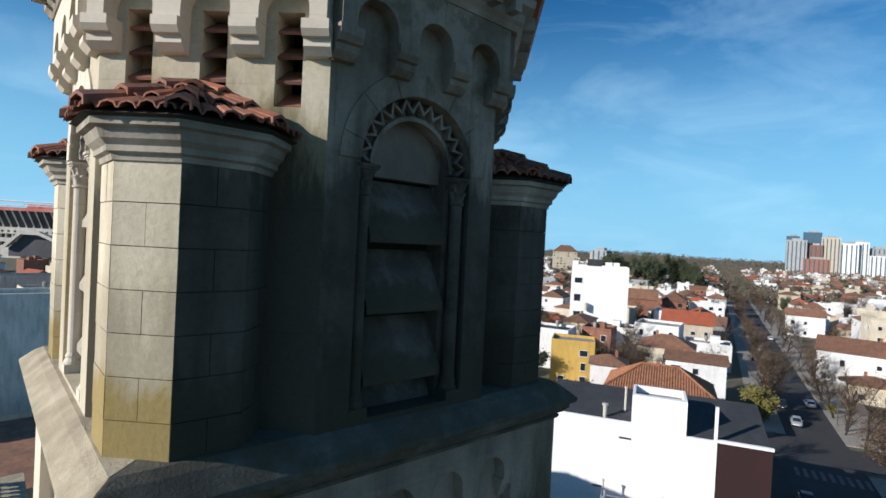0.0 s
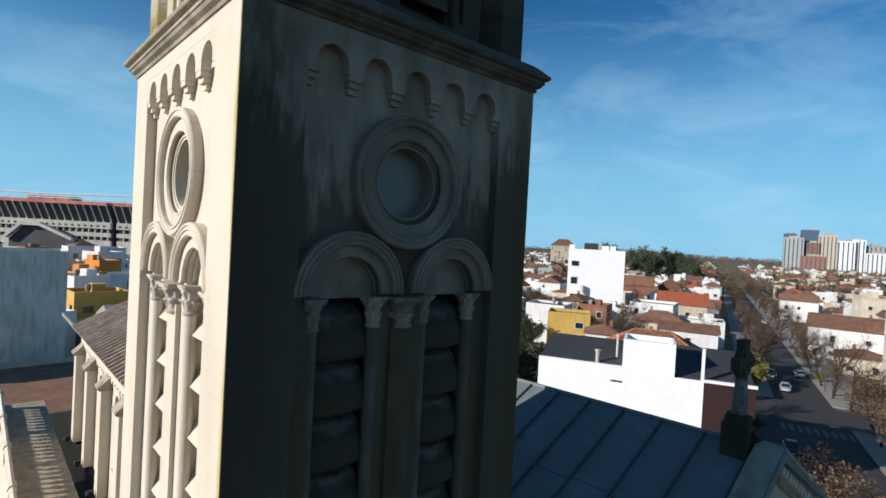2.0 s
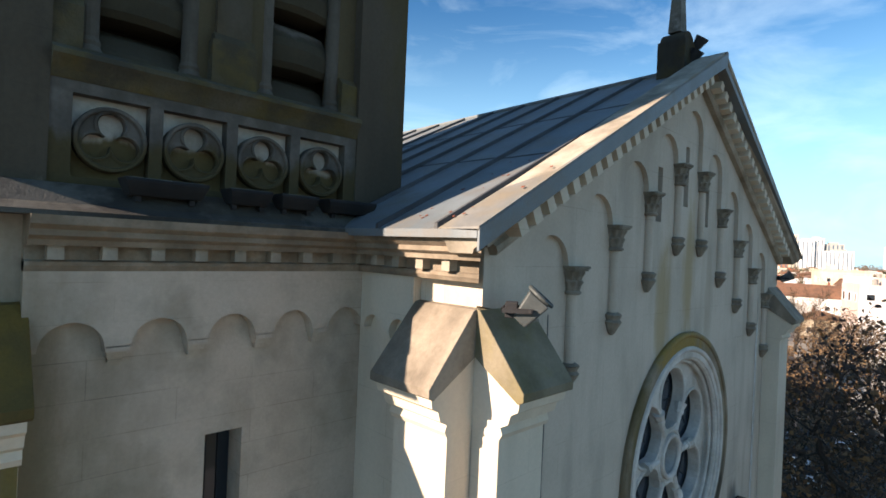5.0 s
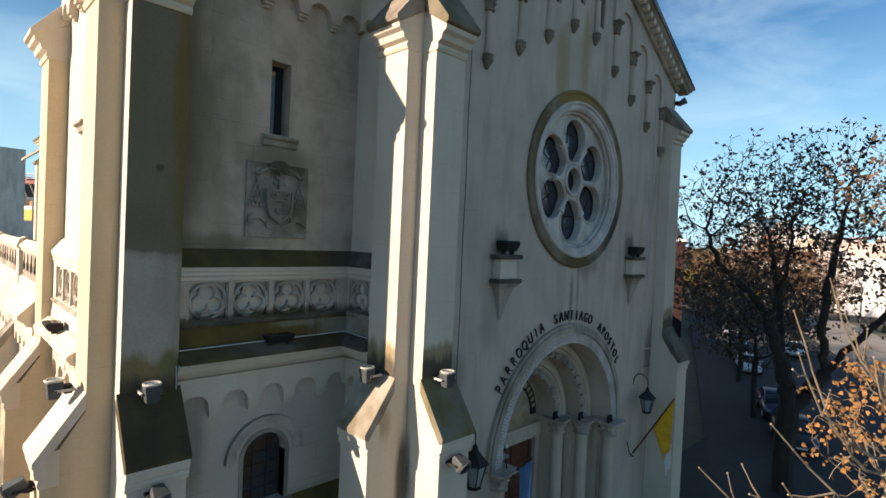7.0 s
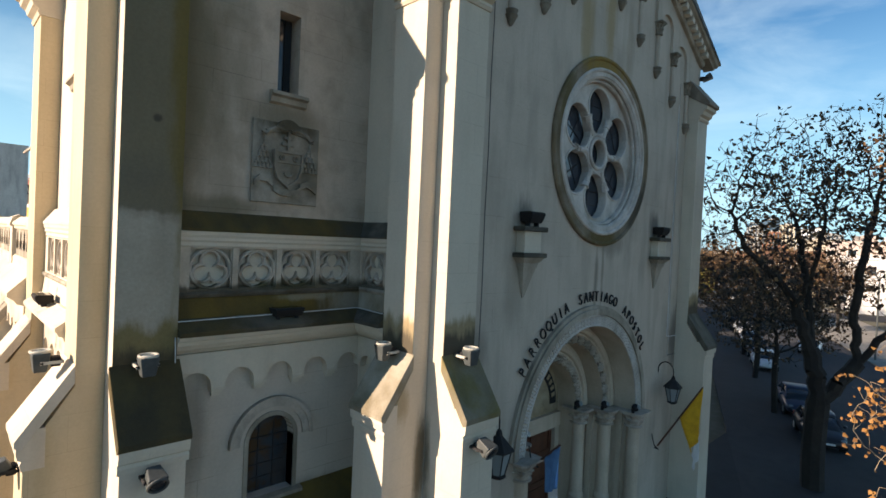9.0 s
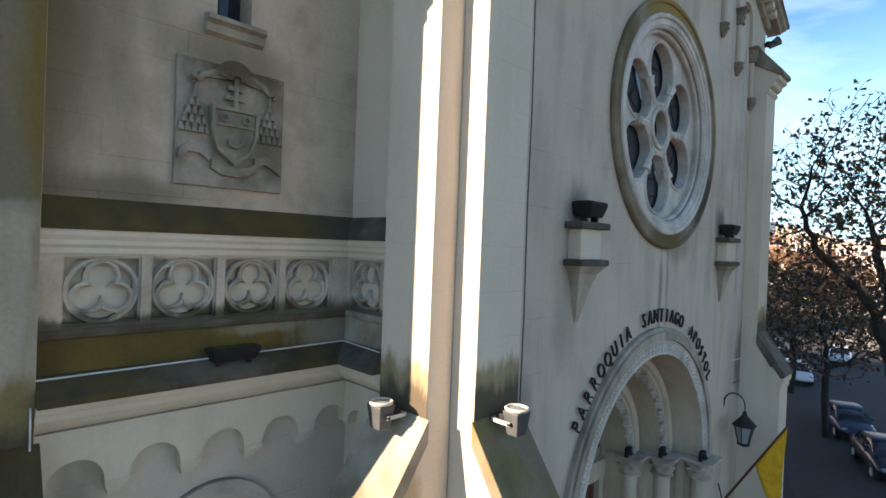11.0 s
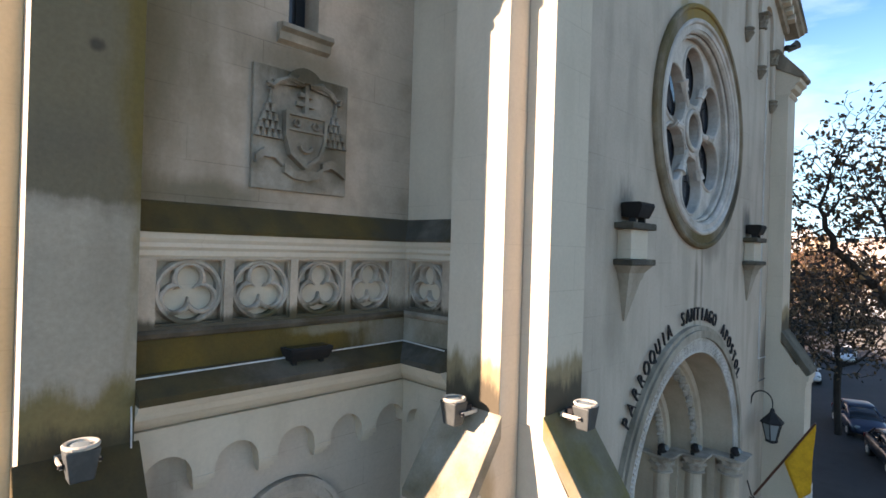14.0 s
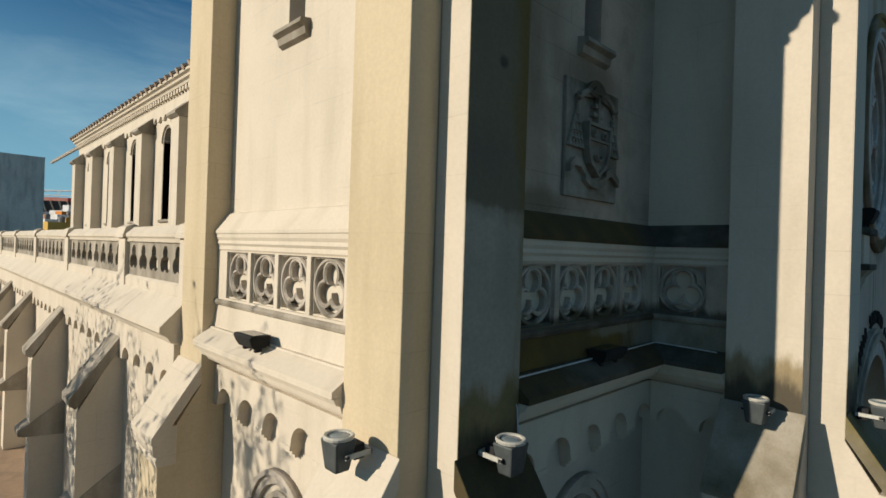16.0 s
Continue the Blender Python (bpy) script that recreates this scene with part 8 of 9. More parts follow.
def town(n, d0, d1, a0, a1, near_to):
    made = 0
    for _ in range(n * 12):
        if made >= n:
            break
        dist = d0 * (d1 / d0) ** TOWN.random()
        az = radians(TOWN.uniform(a0, a1))
        x, y = dist * math.cos(az), dist * math.sin(az)
        w, d = TOWN.uniform(7, 14), TOWN.uniform(6.5, 12)
        if not clear(x, y, max(w, d) * 0.56):
            continue
        taken.append((x, y, max(w, d) * 0.56))
        made += 1
        roof = TOWN.choice(("flat", "flat", "flat", "hip", "gable"))
        h = TOWN.choice((4.0, 6.5, 6.8, 7.2, 9.5))
        wall = TOWN.choice(walls)
        rm = TOWN.choice((TILE_R, TILE_R, TILE_R, TILE_R, TILE_R, TILE_O)) if roof != "flat" else TOWN.choice((FLAT_GREY, FLAT_GREY, MEMBRANE, TILE_R))
        hue = {"white_wall": "white", "cream_wall": "cream", "grey_wall": "grey", "brick_wall": "brick"}[wall.name]
        kind = {"flat": "flat roof and parapet", "hip": "hipped tile roof", "gable": "gabled tile roof"}[roof]
        house(x, y, w, d, h, 21 + TOWN.choice((0, 90, 180, 270)) - 90 + TOWN.uniform(-4, 4), wall, roof, rm, f"{hue} town house with a {kind}", rng=TOWN, near=dist < near_to, rise=TOWN.uniform(1.4, 2.8))


town(62, 80, 190, 6, 44, 170)
town(150, 190, 420, 3, 44, 0)


def far_town(n, d0, d1, a0, a1):
    """The far houses, past counting: walls, roofs, roof huts and window openings in one mesh."""
    V, Fc, M = [], [], []

    def solid(o, c, q, w, d, z0, z1, m, top=None):
        i = len(V)
        for z in (z0, z1):
            V.extend((o[0] + c * x - q * y, o[1] + q * x + c * y, GROUND + z) for x, y in ((-w / 2, -d / 2), (w / 2, -d / 2), (w / 2, d / 2), (-w / 2, d / 2)))
        for f in ((0, 1, 5, 4), (1, 2, 6, 5), (2, 3, 7, 6), (3, 0, 4, 7)):
            Fc.append(tuple(i + k for k in f))
            M.append(m)
        Fc.append((i + 4, i + 5, i + 6, i + 7))
        M.append(m if top is None else top)

    for _ in range(n):
        for _ in range(12):
            dist = d0 * (d1 / d0) ** TOWN.random()
            az = radians(TOWN.uniform(a0, a1))
            x, y = dist * math.cos(az), dist * math.sin(az)
            if clear(x, y, 5.0):
                break
        w, d, h = TOWN.uniform(7, 15), TOWN.uniform(6.5, 12), TOWN.choice((3.8, 4.2, 6.6, 7.0, 7.4, 9.8))
        taken.append((x, y, 5.0))
        a = radians(21 + TOWN.choice((0, 90)) - 90 + TOWN.uniform(-5, 5))
        c, q = math.cos(a), math.sin(a)
        wall = TOWN.choice((0, 0, 0, 1, 1, 2, 3))
        if TOWN.random() < 0.5:
            solid((x, y), c, q, w, d, -0.3, h + 0.6, wall, TOWN.choice((4, 4, 5, 6)))
            u, v = TOWN.uniform(-w / 4, w / 4), TOWN.uniform(-d / 4, d / 4)
            solid((x + c * u - q * v, y + q * u + c * v), c, q, 2.6, 2.4, h, h + TOWN.uniform(1.8, 3.2), TOWN.choice((0, wall)))
        else:
            solid((x, y), c, q, w, d, -0.3, h, wall)
            i = len(V)
            e, r, tone = 0.5, TOWN.uniform(1.6, 3.0), TOWN.choice((6, 6, 6, 7))
            for px, py, pz in ((-w / 2 - e, -d / 2 - e, h), (w / 2 + e, -d / 2 - e, h), (w / 2 + e, d / 2 + e, h), (-w / 2 - e, d / 2 + e, h), (-w / 2 + d / 2.2, 0, h + r), (w / 2 - d / 2.2, 0, h + r)):
                V.append((x + c * px - q * py, y + q * px + c * py, GROUND + pz))
            for f in ((0, 1, 5, 4), (2, 3, 4, 5), (1, 2, 5), (3, 0, 4)):
                Fc.append(tuple(i + k for k in f))
                M.append(tone)
        for s_ in range(max(1, int(h / 3.2))):
            for k in range(int(w / 3.2)):
                if TOWN.random() < 0.6:
                    u = -w / 2 + 1.6 + 3.2 * k
                    solid((x + c * u + q * (d / 2 + 0.02), y + q * u - c * (d / 2 + 0.02)), c, q, 1.3, 0.1, 1.2 + 3.1 * s_, 2.6 + 3.1 * s_, 8)
    me = bpy.data.meshes.new("far_houses")
    me.from_pydata(V, [], Fc)
    for m in (WHITE_W, CREAM_W, GREY_W, BRICK_W, FLAT_GREY, MEMBRANE, TILE_R, TILE_O, PANE):
        me.materials.append(m)
    me.polygons.foreach_set("material_index", M)
    tagged(new("far_houses", me), "far white and cream houses with flat and red tiled roofs", "houses", kind="stuff")


far_town(620, 420, 1250, 2, 43)
town(36, 105, 430, 78, 99, 160)

# towers on the skyline
for x, y, w, h, m, lab in ((1454, 388, 26, 86, TOWER_GLASS, "distant blue glass tower block"), (1466, 352, 36, 96, TOWER_GLASS, "distant dark glass tower block"), (1425, 372, 40, 76, GREY_W, "distant grey tower block"), (1440, 338, 26, 66, BRICK_W, "distant brick-orange tower block"), (1450, 312, 36, 84, CREAM_W, "distant cream tower block"), (1458, 280, 34, 72, WHITE_W, "distant white tower block"), (1470, 262, 30, 76, WHITE_W, "distant white tower block"), (1485, 232, 40, 64, GREY_W, "distant grey tower block"), (1380, 205, 50, 46, WHITE_W, "distant white tower block"), (1290, 300, 46, 34, BRICK_W, "distant brick apartment block"), (1500, 120, 44, 60, WHITE_W, "distant white tower block"), (1470, 40, 44, 66, GREY_W, "distant grey tower block"), (900, 560, 30, 26, CREAM_W, "distant cream apartment block"), (760, 470, 26, 30, GREY_W, "distant grey apartment block")):
    b = thing("tower_block", lab, "building", "tower blocks on the skyline")
    bm = bmesh.new()
    box(bm, -w / 2, w / 2, -12, 12, -0.5, h)
    part("wall", bm, m, b)
    part("roof", box(bmesh.new(), -w / 4, w / 4, -6, 6, h, h + 4), GREY_W, b)
    n, f = max(3, int(w / 7)), int(h / 3.4)
    for i in range(n):
        ob = new("window_strip", strip_me)
        ob.parent = b
        ob.matrix_local = Matrix.Translation(((i + 0.5) / n * w - w / 2, -12.02, h / 2)) @ Matrix.Diagonal((w / n * 0.3, 1, h * 0.92, 1))
    for s in range(f):
        ob = new("floor_band", strip_me)
        ob.parent = b
        ob.matrix_local = Matrix.Translation((-w / 2 - 0.02, 0, 2 + s * 3.4)) @ Matrix.Rotation(-math.pi / 2, 4, "Z") @ Matrix.Diagonal((20, 1, 1.3, 1))
    b.matrix_world = Matrix.Translation((x, y, GROUND)) @ Matrix.Rotation(radians(12 - 90), 4, "Z")

# north side: grey party wall, low red roof, stadium
house(-2.4, 97, 24, 8, 20.0, 0, PARTY_W, "flat", FLAT_GREY, "tall blank grey party wall building", "building", rng=TOWN, faces=())
house(2, 70, 34, 24, 6.4, 4, CREAM_W, "flat", TILE_R, "low building with a flat red-brown roof", rng=TOWN)
house(-8, 84, 10, 8, 12.5, 6, WHITE_W, "flat", MEMBRANE, "white rear building with a dark roof terrace", rng=TOWN)
RIM_RED = mat("stadium_red", (0.5, 0.12, 0.085), (0.55, 0.26, 0.2), (0.3, 0.05, 0.045), scale=0.08, fine=1, rough=0.8)
STAND = mat("stadium_concrete", (0.62, 0.58, 0.5), (0.5, 0.465, 0.4), (0.3, 0.28, 0.245), scale=0.08, fine=1, streak=0.3, rough=0.9)
# Dark tone for the shaded overhang of the stands and under the ramp.
STAND_DARK = mat("stadium_shaded_dark", (0.075, 0.075, 0.085), (0.055, 0.055, 0.065), (0.1, 0.095, 0.09), scale=0.08, fine=1, rough=0.9)
TERRA_W = mat("terracotta_wall", (0.4, 0.14, 0.07), (0.33, 0.12, 0.06), scale=0.25, fine=4, rough=0.9)
for x, y, w, h, m, rf, lab in ((17, 118, 9, 11.5, OCHRE_W, "flat", "ochre rear house with a flat roof"), (24, 150, 12, 12.0, WHITE_W, "flat", "white flat-roofed house behind the church"), (14, 160, 11, 14.5, CREAM_W, "flat", "cream flat-roofed house behind the church"), (21, 108, 8, 8.5, GREY_W, "gable", "grey gabled house behind the church"), (12, 190, 14, 15.0, GREY_W, "flat", "grey flat-roofed block behind the church"), (28, 200, 16, 16.5, WHITE_W, "flat", "white flat-roofed block behind the church")):
    house(x, y, w, 8, h, 6, m, rf, TILE_O if m is OCHRE_W else FLAT_GREY, lab, rng=TOWN)
stad = thing("stadium", "distant stadium with dark stands, pale galleries and a red rim", "stadium")
SF = front(0.0)
for u0, u1, side in ((-190, 0, 0.0), (5, 90, 4.0)):
    part("stand", mould(bmesh.new(), [(0, 0), (0, 25), (8, 38.5), (-20, 40), (-20, 0)], SF, u0, u1), STAND_DARK, stad)
    part("rim", fbox(bmesh.new(), SF, u0, u1, 38.4, 41.0, -6, 8.6), RIM_RED, stad)
    n = int((u1 - u0) / 6.3)
    for i in range(n + 1):
        u = u0 + (u1 - u0 - 0.9) * i / n
        part("rib", mould(bmesh.new(), [(0, 24), (1.6, 24), (1.6, 26.5), (9.2, 38.4), (8, 38.4), (0, 25.5)], SF, u, u + 0.7), STAND, stad)
    part("gallery", fbox(bmesh.new(), SF, u0, u1, 19.6, 25.0, -1, 3.0), STAND, stad)
    part("gallery", fbox(bmesh.new(), SF, u0, u1, 13.0, 16.4, -1, 2.4), STAND, stad)
    part("gallery", fbox(bmesh.new(), SF, u0, u1, 0.0, 10.2, -1, 2.0), STAND, stad)
    for i in range(int((u1 - u0) / 5.2)):
        u = u0 + 2.0 + 5.2 * i
        part("opening", fbox(bmesh.new(), SF, u, u + 2.2, 21.0, 22.4, 2.9, 3.05), DARK, stad)
        part("pillar", fbox(bmesh.new(), SF, u + 3.0, u + 4.0, 10.0, 20.0, 0.2, 2.2), STAND, stad)
part("upper_box", fbox(bmesh.new(), SF, -66, -30, 41.0, 44.0, -6, 6), RIM_RED, stad)
part("roof_tube", tube(bmesh.new(), [SF(u, 46.6 + 0.8 * math.sin(0.03 * u), 6) for u in range(-190, 95, 15)], 0.65, 0.65, 6), WHITE_W, stad)
part("roof_tube", tube(bmesh.new(), [SF(-190, 42.6, 8), SF(92, 42.6, 8)], 0.4, 0.4, 6), WHITE_W, stad)
for i in range(24):
    u = -188 + 11.8 * i
    part("strut", tube(bmesh.new(), [SF(u, 40.8, 7), SF(u + 4.0, 46.6, 6)], 0.28, 0.28, 5), WHITE_W, stad)
part("ramp", prism(bmesh.new(), [(-82, 9.0), (-66, 22.6), (-52, 22.6), (-25, 11.5), (-25, 9.0), (-52, 19.8), (-66, 19.8), (-78, 9.0)], SF, 8, 12), STAND, stad)
# dark sheet painting the shade below the ramp
part("ramp_wall", prism(bmesh.new(), [(-78, 2.0), (-78, 8.5), (-66, 19.6), (-52, 19.6), (-25, 8.8), (-25, 2.0)], SF, 4, 8.2), STAND_DARK, stad)
stad.matrix_world = Matrix.Translation((82, 498, GROUND)) @ Matrix.Rotation(radians(-42), 4, "Z")
ORANGE_W = mat("orange_wall", (0.72, 0.26, 0.045), (0.62, 0.22, 0.04), (0.5, 0.2, 0.06), scale=0.25, fine=4, streak=0.1, rough=0.9, bump=0.1)
for x, y, w, h, m in ((25.0, 166, 6, 14.4, ORANGE_W), (19.6, 152, 6, 12.3, ORANGE_W), (17.5, 140, 8, 12.6, WHITE_W), (27.0, 176, 8, 16.2, WHITE_W), (30, 190, 7, 15.4, TERRA_W)):
    house(x, y, w, 7, h, 25, m, "flat", FLAT_GREY, "narrow flat-roofed house with an orange wall" if m is ORANGE_W else "narrow flat-roofed house with a rendered wall", rng=TOWN)
# ---- trees ----
BARK = mat("bark", (0.024, 0.019, 0.015), (0.036, 0.029, 0.022), (0.014, 0.011, 0.009), scale=2.5, fine=20, streak=0.3, rough=0.95, bump=0.6, stretch=0.3)
TWIG = mat("pale_twig_bark", (0.30, 0.24, 0.16), (0.22, 0.17, 0.11), (0.14, 0.1, 0.06), scale=8, fine=50, streak=0.2, rough=0.9, bump=0.4, stretch=1.0)


def leaf_mat(name, cols):
    m = bpy.data.materials.new(name)
    m.use_nodes = True
    n, l = m.node_tree.nodes, m.node_tree.links
    g = n.new("ShaderNodeNewGeometry")
    r = n.new("ShaderNodeValToRGB")
    r.color_ramp.elements[0].color, r.color_ramp.elements[1].color = (*cols[0], 1), (*cols[-1], 1)
    for i, c in enumerate(cols[1:-1]):
        r.color_ramp.elements.new((i + 1) / (len(cols) - 1)).color = (*c, 1)
    l.new(g.outputs["Random Per Island"], r.inputs["Fac"])
    b = n["Principled BSDF"]
    l.new(r.outputs["Color"], b.inputs["Base Color"])
    b.inputs["Roughness"].default_value = 0.75
    b.inputs["Transmission Weight"].default_value = 0.0
    return m


LEAF_BROWN = leaf_mat("autumn_leaf", [(0.022, 0.014, 0.01), (0.05, 0.027, 0.014), (0.085, 0.045, 0.018), (0.24, 0.115, 0.035)])
LEAF_RUST = leaf_mat("rust_brown_leaf", [(0.03, 0.02, 0.012), (0.07, 0.041, 0.019), (0.12, 0.07, 0.031), (0.19, 0.11, 0.047)])
LEAF_GOLD = leaf_mat("orange_leaf", [(0.20, 0.09, 0.02), (0.28, 0.135, 0.035), (0.11, 0.05, 0.015)])
LEAF_DRY = leaf_mat("dry_leaf", [(0.09, 0.055, 0.03), (0.15, 0.09, 0.045), (0.12, 0.085, 0.05)])
LEAF_GREEN = leaf_mat("dark_leaf", [(0.02, 0.03, 0.012), (0.04, 0.055, 0.018), (0.055, 0.06, 0.025)])
LEAF_YELLOW = leaf_mat("yellow_leaf", [(0.16, 0.13, 0.025), (0.10, 0.10, 0.02), (0.2, 0.15, 0.03)])


def grow(seed, height, spread, levels, leaves, leaf, first=0.3, split=4):
    """Branches as tapering limbs and leaves as small folded blades; returns the two meshes' data."""
    rg = random.Random(seed)
    V, Fc, LV, LF_ = [], [], [], []

    def limb(p, d, length, r, level):
        k = 7 if level == 0 else (5 if level == 1 else 3)
        n = 6 if level < 2 else 4
        rows, pts = [], []
        q, dd = p.copy(), d.copy()
        for i in range(n + 1):
            t = i / n
            rr = r * (1 - 0.62 * t) if level < levels else r * (1 - 0.8 * t)
            rr = max(rr, 0.011)
            s = dd.cross(Vector((0.3, 0.2, 1)) if abs(dd.z) < 0.9 else Vector((1, 0.2, 0))).normalized()
            w = dd.cross(s)
            rows.append(len(V))
            for j in range(k):
                a = 2 * math.pi * j / k
                V.append(q + rr * (math.cos(a) * s + math.sin(a) * w))
            pts.append((q.copy(), dd.copy(), rr))
            dd = (dd + Vector((rg.gauss(0, 0.13), rg.gauss(0, 0.13), rg.gauss(0, 0.09) + (0.05 if level else 0.0)))).normalized()
            q = q + dd * (length / n)
        for a, b in zip(rows, rows[1:]):
            for j in range(k):
                Fc.append((a + j, a + (j + 1) % k, b + (j + 1) % k, b + j))
        if level < levels:
            m = split + (2 if level else 0)
            for i in range(m):
                t = first + (1 - first) * (i + rg.random()) / m if level == 0 else 0.25 + 0.75 * (i + rg.random()) / m
                b, bd, br = pts[min(n, int(t * n))]
                a = rg.uniform(0, 2 * math.pi)
                side = Vector((math.cos(a), math.sin(a), 0))
                nd = (bd * rg.uniform(0.45, 0.9) + side * spread * rg.uniform(0.6, 1.1) + Vector((0, 0, rg.uniform(0.0, 0.35)))).normalized()
                limb(b, nd, length * rg.uniform(0.5, 0.72), br * 0.62, level + 1)
        if level >= levels - 1:
            for _ in range(leaves):
                b, bd, br = pts[rg.randint(1, n)]
                c = b + Vector((rg.gauss(0, 1), rg.gauss(0, 1), rg.gauss(0, 0.8))) * leaf * 1.1
                u = Vector((rg.gauss(0, 1), rg.gauss(0, 1), rg.gauss(0, 1))).normalized()
                v = u.orthogonal().normalized()
                w = u.cross(v)
                s = leaf * rg.uniform(0.6, 1.2)
                i0 = len(LV)
                LV.extend((c - u * s * 0.5, c + v * s * 0.36 + w * s * 0.12, c + u * s * 0.5, c - v * s * 0.36 + w * s * 0.12))
                LF_.append((i0, i0 + 1, i0 + 2))
                LF_.append((i0, i0 + 2, i0 + 3))

    limb(Vector((0, 0, 0)), Vector((0, 0, 1)), height * 0.62, height * 0.022, 0)
    return V, Fc, LV, LF_


def grow_crown(seed, fork, lobes, points, step=0.42, leaf=0.2, leaves=2, tip=0.011, trunk=0.34, stems=()):
    """A street tree: a bole to the fork, limbs that reach out into the lobes (x, y, z, rx, rz) of its crown, leaves at the twigs.
    stems: the main limbs, each a line of points that leaves the nearest wood before it."""
    rg = np.random.default_rng(seed)
    share = np.array([b[3] ** 2 * b[4] for b in lobes])
    pick = rg.choice(len(lobes), points, p=share / share.sum())
    way = rg.normal(size=(points, 3))
    way /= np.linalg.norm(way, axis=1)[:, None]
    far = rg.random(points) ** 0.42
    L = np.array(lobes)[pick]
    goal = L[:, :3] + way * far[:, None] * np.stack([L[:, 3], L[:, 3], L[:, 4]], 1)
    n0 = max(3, int(fork / step))
    pos = [np.array([0.05 * math.sin(0.5 * i + seed), 0.05 * math.cos(0.4 * i + seed), fork * i / n0]) for i in range(n0 + 1)]
    up = [i - 1 for i in range(n0 + 1)]
    for line in stems:
        here = int(np.linalg.norm(np.array(pos) - np.array(line[0]), axis=1).argmin())
        for q in line[1:]:
            a, b = pos[here], np.array(q, float)
            for i in range(max(1, round(float(np.linalg.norm(b - a)) / step))):
                w = (i + 1) / max(1, round(float(np.linalg.norm(b - a)) / step))
                pos.append(a + (b - a) * w + rg.normal(scale=0.04, size=3))
                up.append(here)
                here = len(pos) - 1
    reach = np.linalg.norm(goal[:, None, :] - np.array(pos)[None], axis=2)
    near = reach.argmin(1)
    d = reach.min(1)
    live = np.ones(points, bool)
    for _ in range(90):
        idx = np.nonzero(live)[0]
        if not len(idx):
            break
        first = len(pos)
        for k in np.unique(near[idx]):
            mine = idx[near[idx] == k]
            v = goal[mine] - pos[k]
            v = (v / (np.linalg.norm(v, axis=1)[:, None] + 1e-6)).mean(0) + rg.normal(scale=0.16, size=3)
            pos.append(pos[k] + step * v / (np.linalg.norm(v) + 1e-6))
            up.append(int(k))
        fresh = np.array(pos[first:])
        dd = np.linalg.norm(goal[idx][:, None, :] - fresh[None], axis=2)
        best = dd.argmin(1)
        dm = dd[np.arange(len(idx)), best]
        closer = dm < d[idx]
        d[idx[closer]] = dm[closer]
        near[idx[closer]] = first + best[closer]
        live[idx[~closer]] &= rg.random((~closer).sum()) < 0.75
        live[d < step * 1.05] = False
    n = len(pos)
    kids = [[] for _ in range(n)]
    for i in range(1, n):
        kids[up[i]].append(i)
    area = np.zeros(n)
    for i in range(n - 1, -1, -1):
        area[i] = max(tip ** 2.1, sum(area[k] for k in kids[i]))
    rad = area ** (1 / 2.1)
    rad *= np.maximum(1.0, trunk / rad[0] * np.clip((rad / rad[0]) * 1.5, 0, 1))
    V, Fc, LV, LF_ = [], [], [], []
    for i in range(1, n):
        a, b = Vector(pos[up[i]]), Vector(pos[i])
        w = (b - a).normalized()
        q = w.orthogonal().normalized()
        t = w.cross(q)
        r0, r1 = min(float(rad[up[i]]), 1.35 * float(rad[i])), float(rad[i])
        k = 8 if r1 > 0.12 else (5 if r1 > 0.03 else 3)
        j0 = len(V)
        for p, r in ((a - w * 0.3 * r0, r0), (b, r1)):
            V.extend(p + r * (math.cos(2 * math.pi * j / k) * q + math.sin(2 * math.pi * j / k) * t) for j in range(k))
        Fc.extend((j0 + j, j0 + (j + 1) % k, j0 + k + (j + 1) % k, j0 + k + j) for j in range(k))
    pr = random.Random(seed)
    for i in range(1, n):
        if rad[i] > 2.6 * tip or pr.random() < 0.3:
            continue
        for _ in range(pr.randint(1, leaves + 1)):
            c = Vector(pos[i]) + Vector((pr.gauss(0, 0.14), pr.gauss(0, 0.14), pr.gauss(-0.05, 0.13)))
            u = Vector((pr.gauss(0, 1), pr.gauss(0, 1), pr.gauss(-0.4, 1))).normalized()
            v = u.orthogonal().normalized()
            w = u.cross(v)
            z = leaf * pr.uniform(0.55, 1.25)
            i0 = len(LV)
            # a broad lobed blade, folded along its rib
            for x, y, f in ((-0.5, 0, 0), (-0.25, 0.42, 0.12), (0.05, 0.3, 0.08), (0.5, 0.0, 0.0), (0.05, -0.3, 0.08), (-0.25, -0.42, 0.12)):
                LV.append(c + u * x * z + v * y * z + w * f * z)
            LF_.extend(((i0, i0 + 3, i0 + 2, i0 + 1), (i0, i0 + 5, i0 + 4, i0 + 3)))
    return V, Fc, LV, LF_


def tree_meshes(name, data, bark, leafm):
    out = []
    for nm, v, f, m in ((name + "_trunk", data[0], data[1], bark), (name + "_crown", data[2], data[3], leafm)):
        me = bpy.data.meshes.new(nm)
        me.from_pydata([tuple(p) for p in v], [], f)
        me.materials.append(m)
        out.append(me)
    return out


def plant(meshes, x, y, z=None, turn=0.0, s=1.0, label="bare winter street tree with a few brown leaves", group="trees of the town"):
    t = thing("tree", label, "tree", group)
    a, b = new("trunk", meshes[0]), new("crown", meshes[1])
    a.parent = b.parent = t
    t.matrix_world = Matrix.Translation((x, y, GROUND if z is None else z)) @ Matrix.Rotation(turn, 4, "Z") @ Matrix.Scale(s, 4)
    return t


def across(r, z, q=0.0):
    """r: sideways, q: away, as the great tree's limbs spread before the church front."""
    return (0.707 * (r + q), 0.707 * (q - r), z)


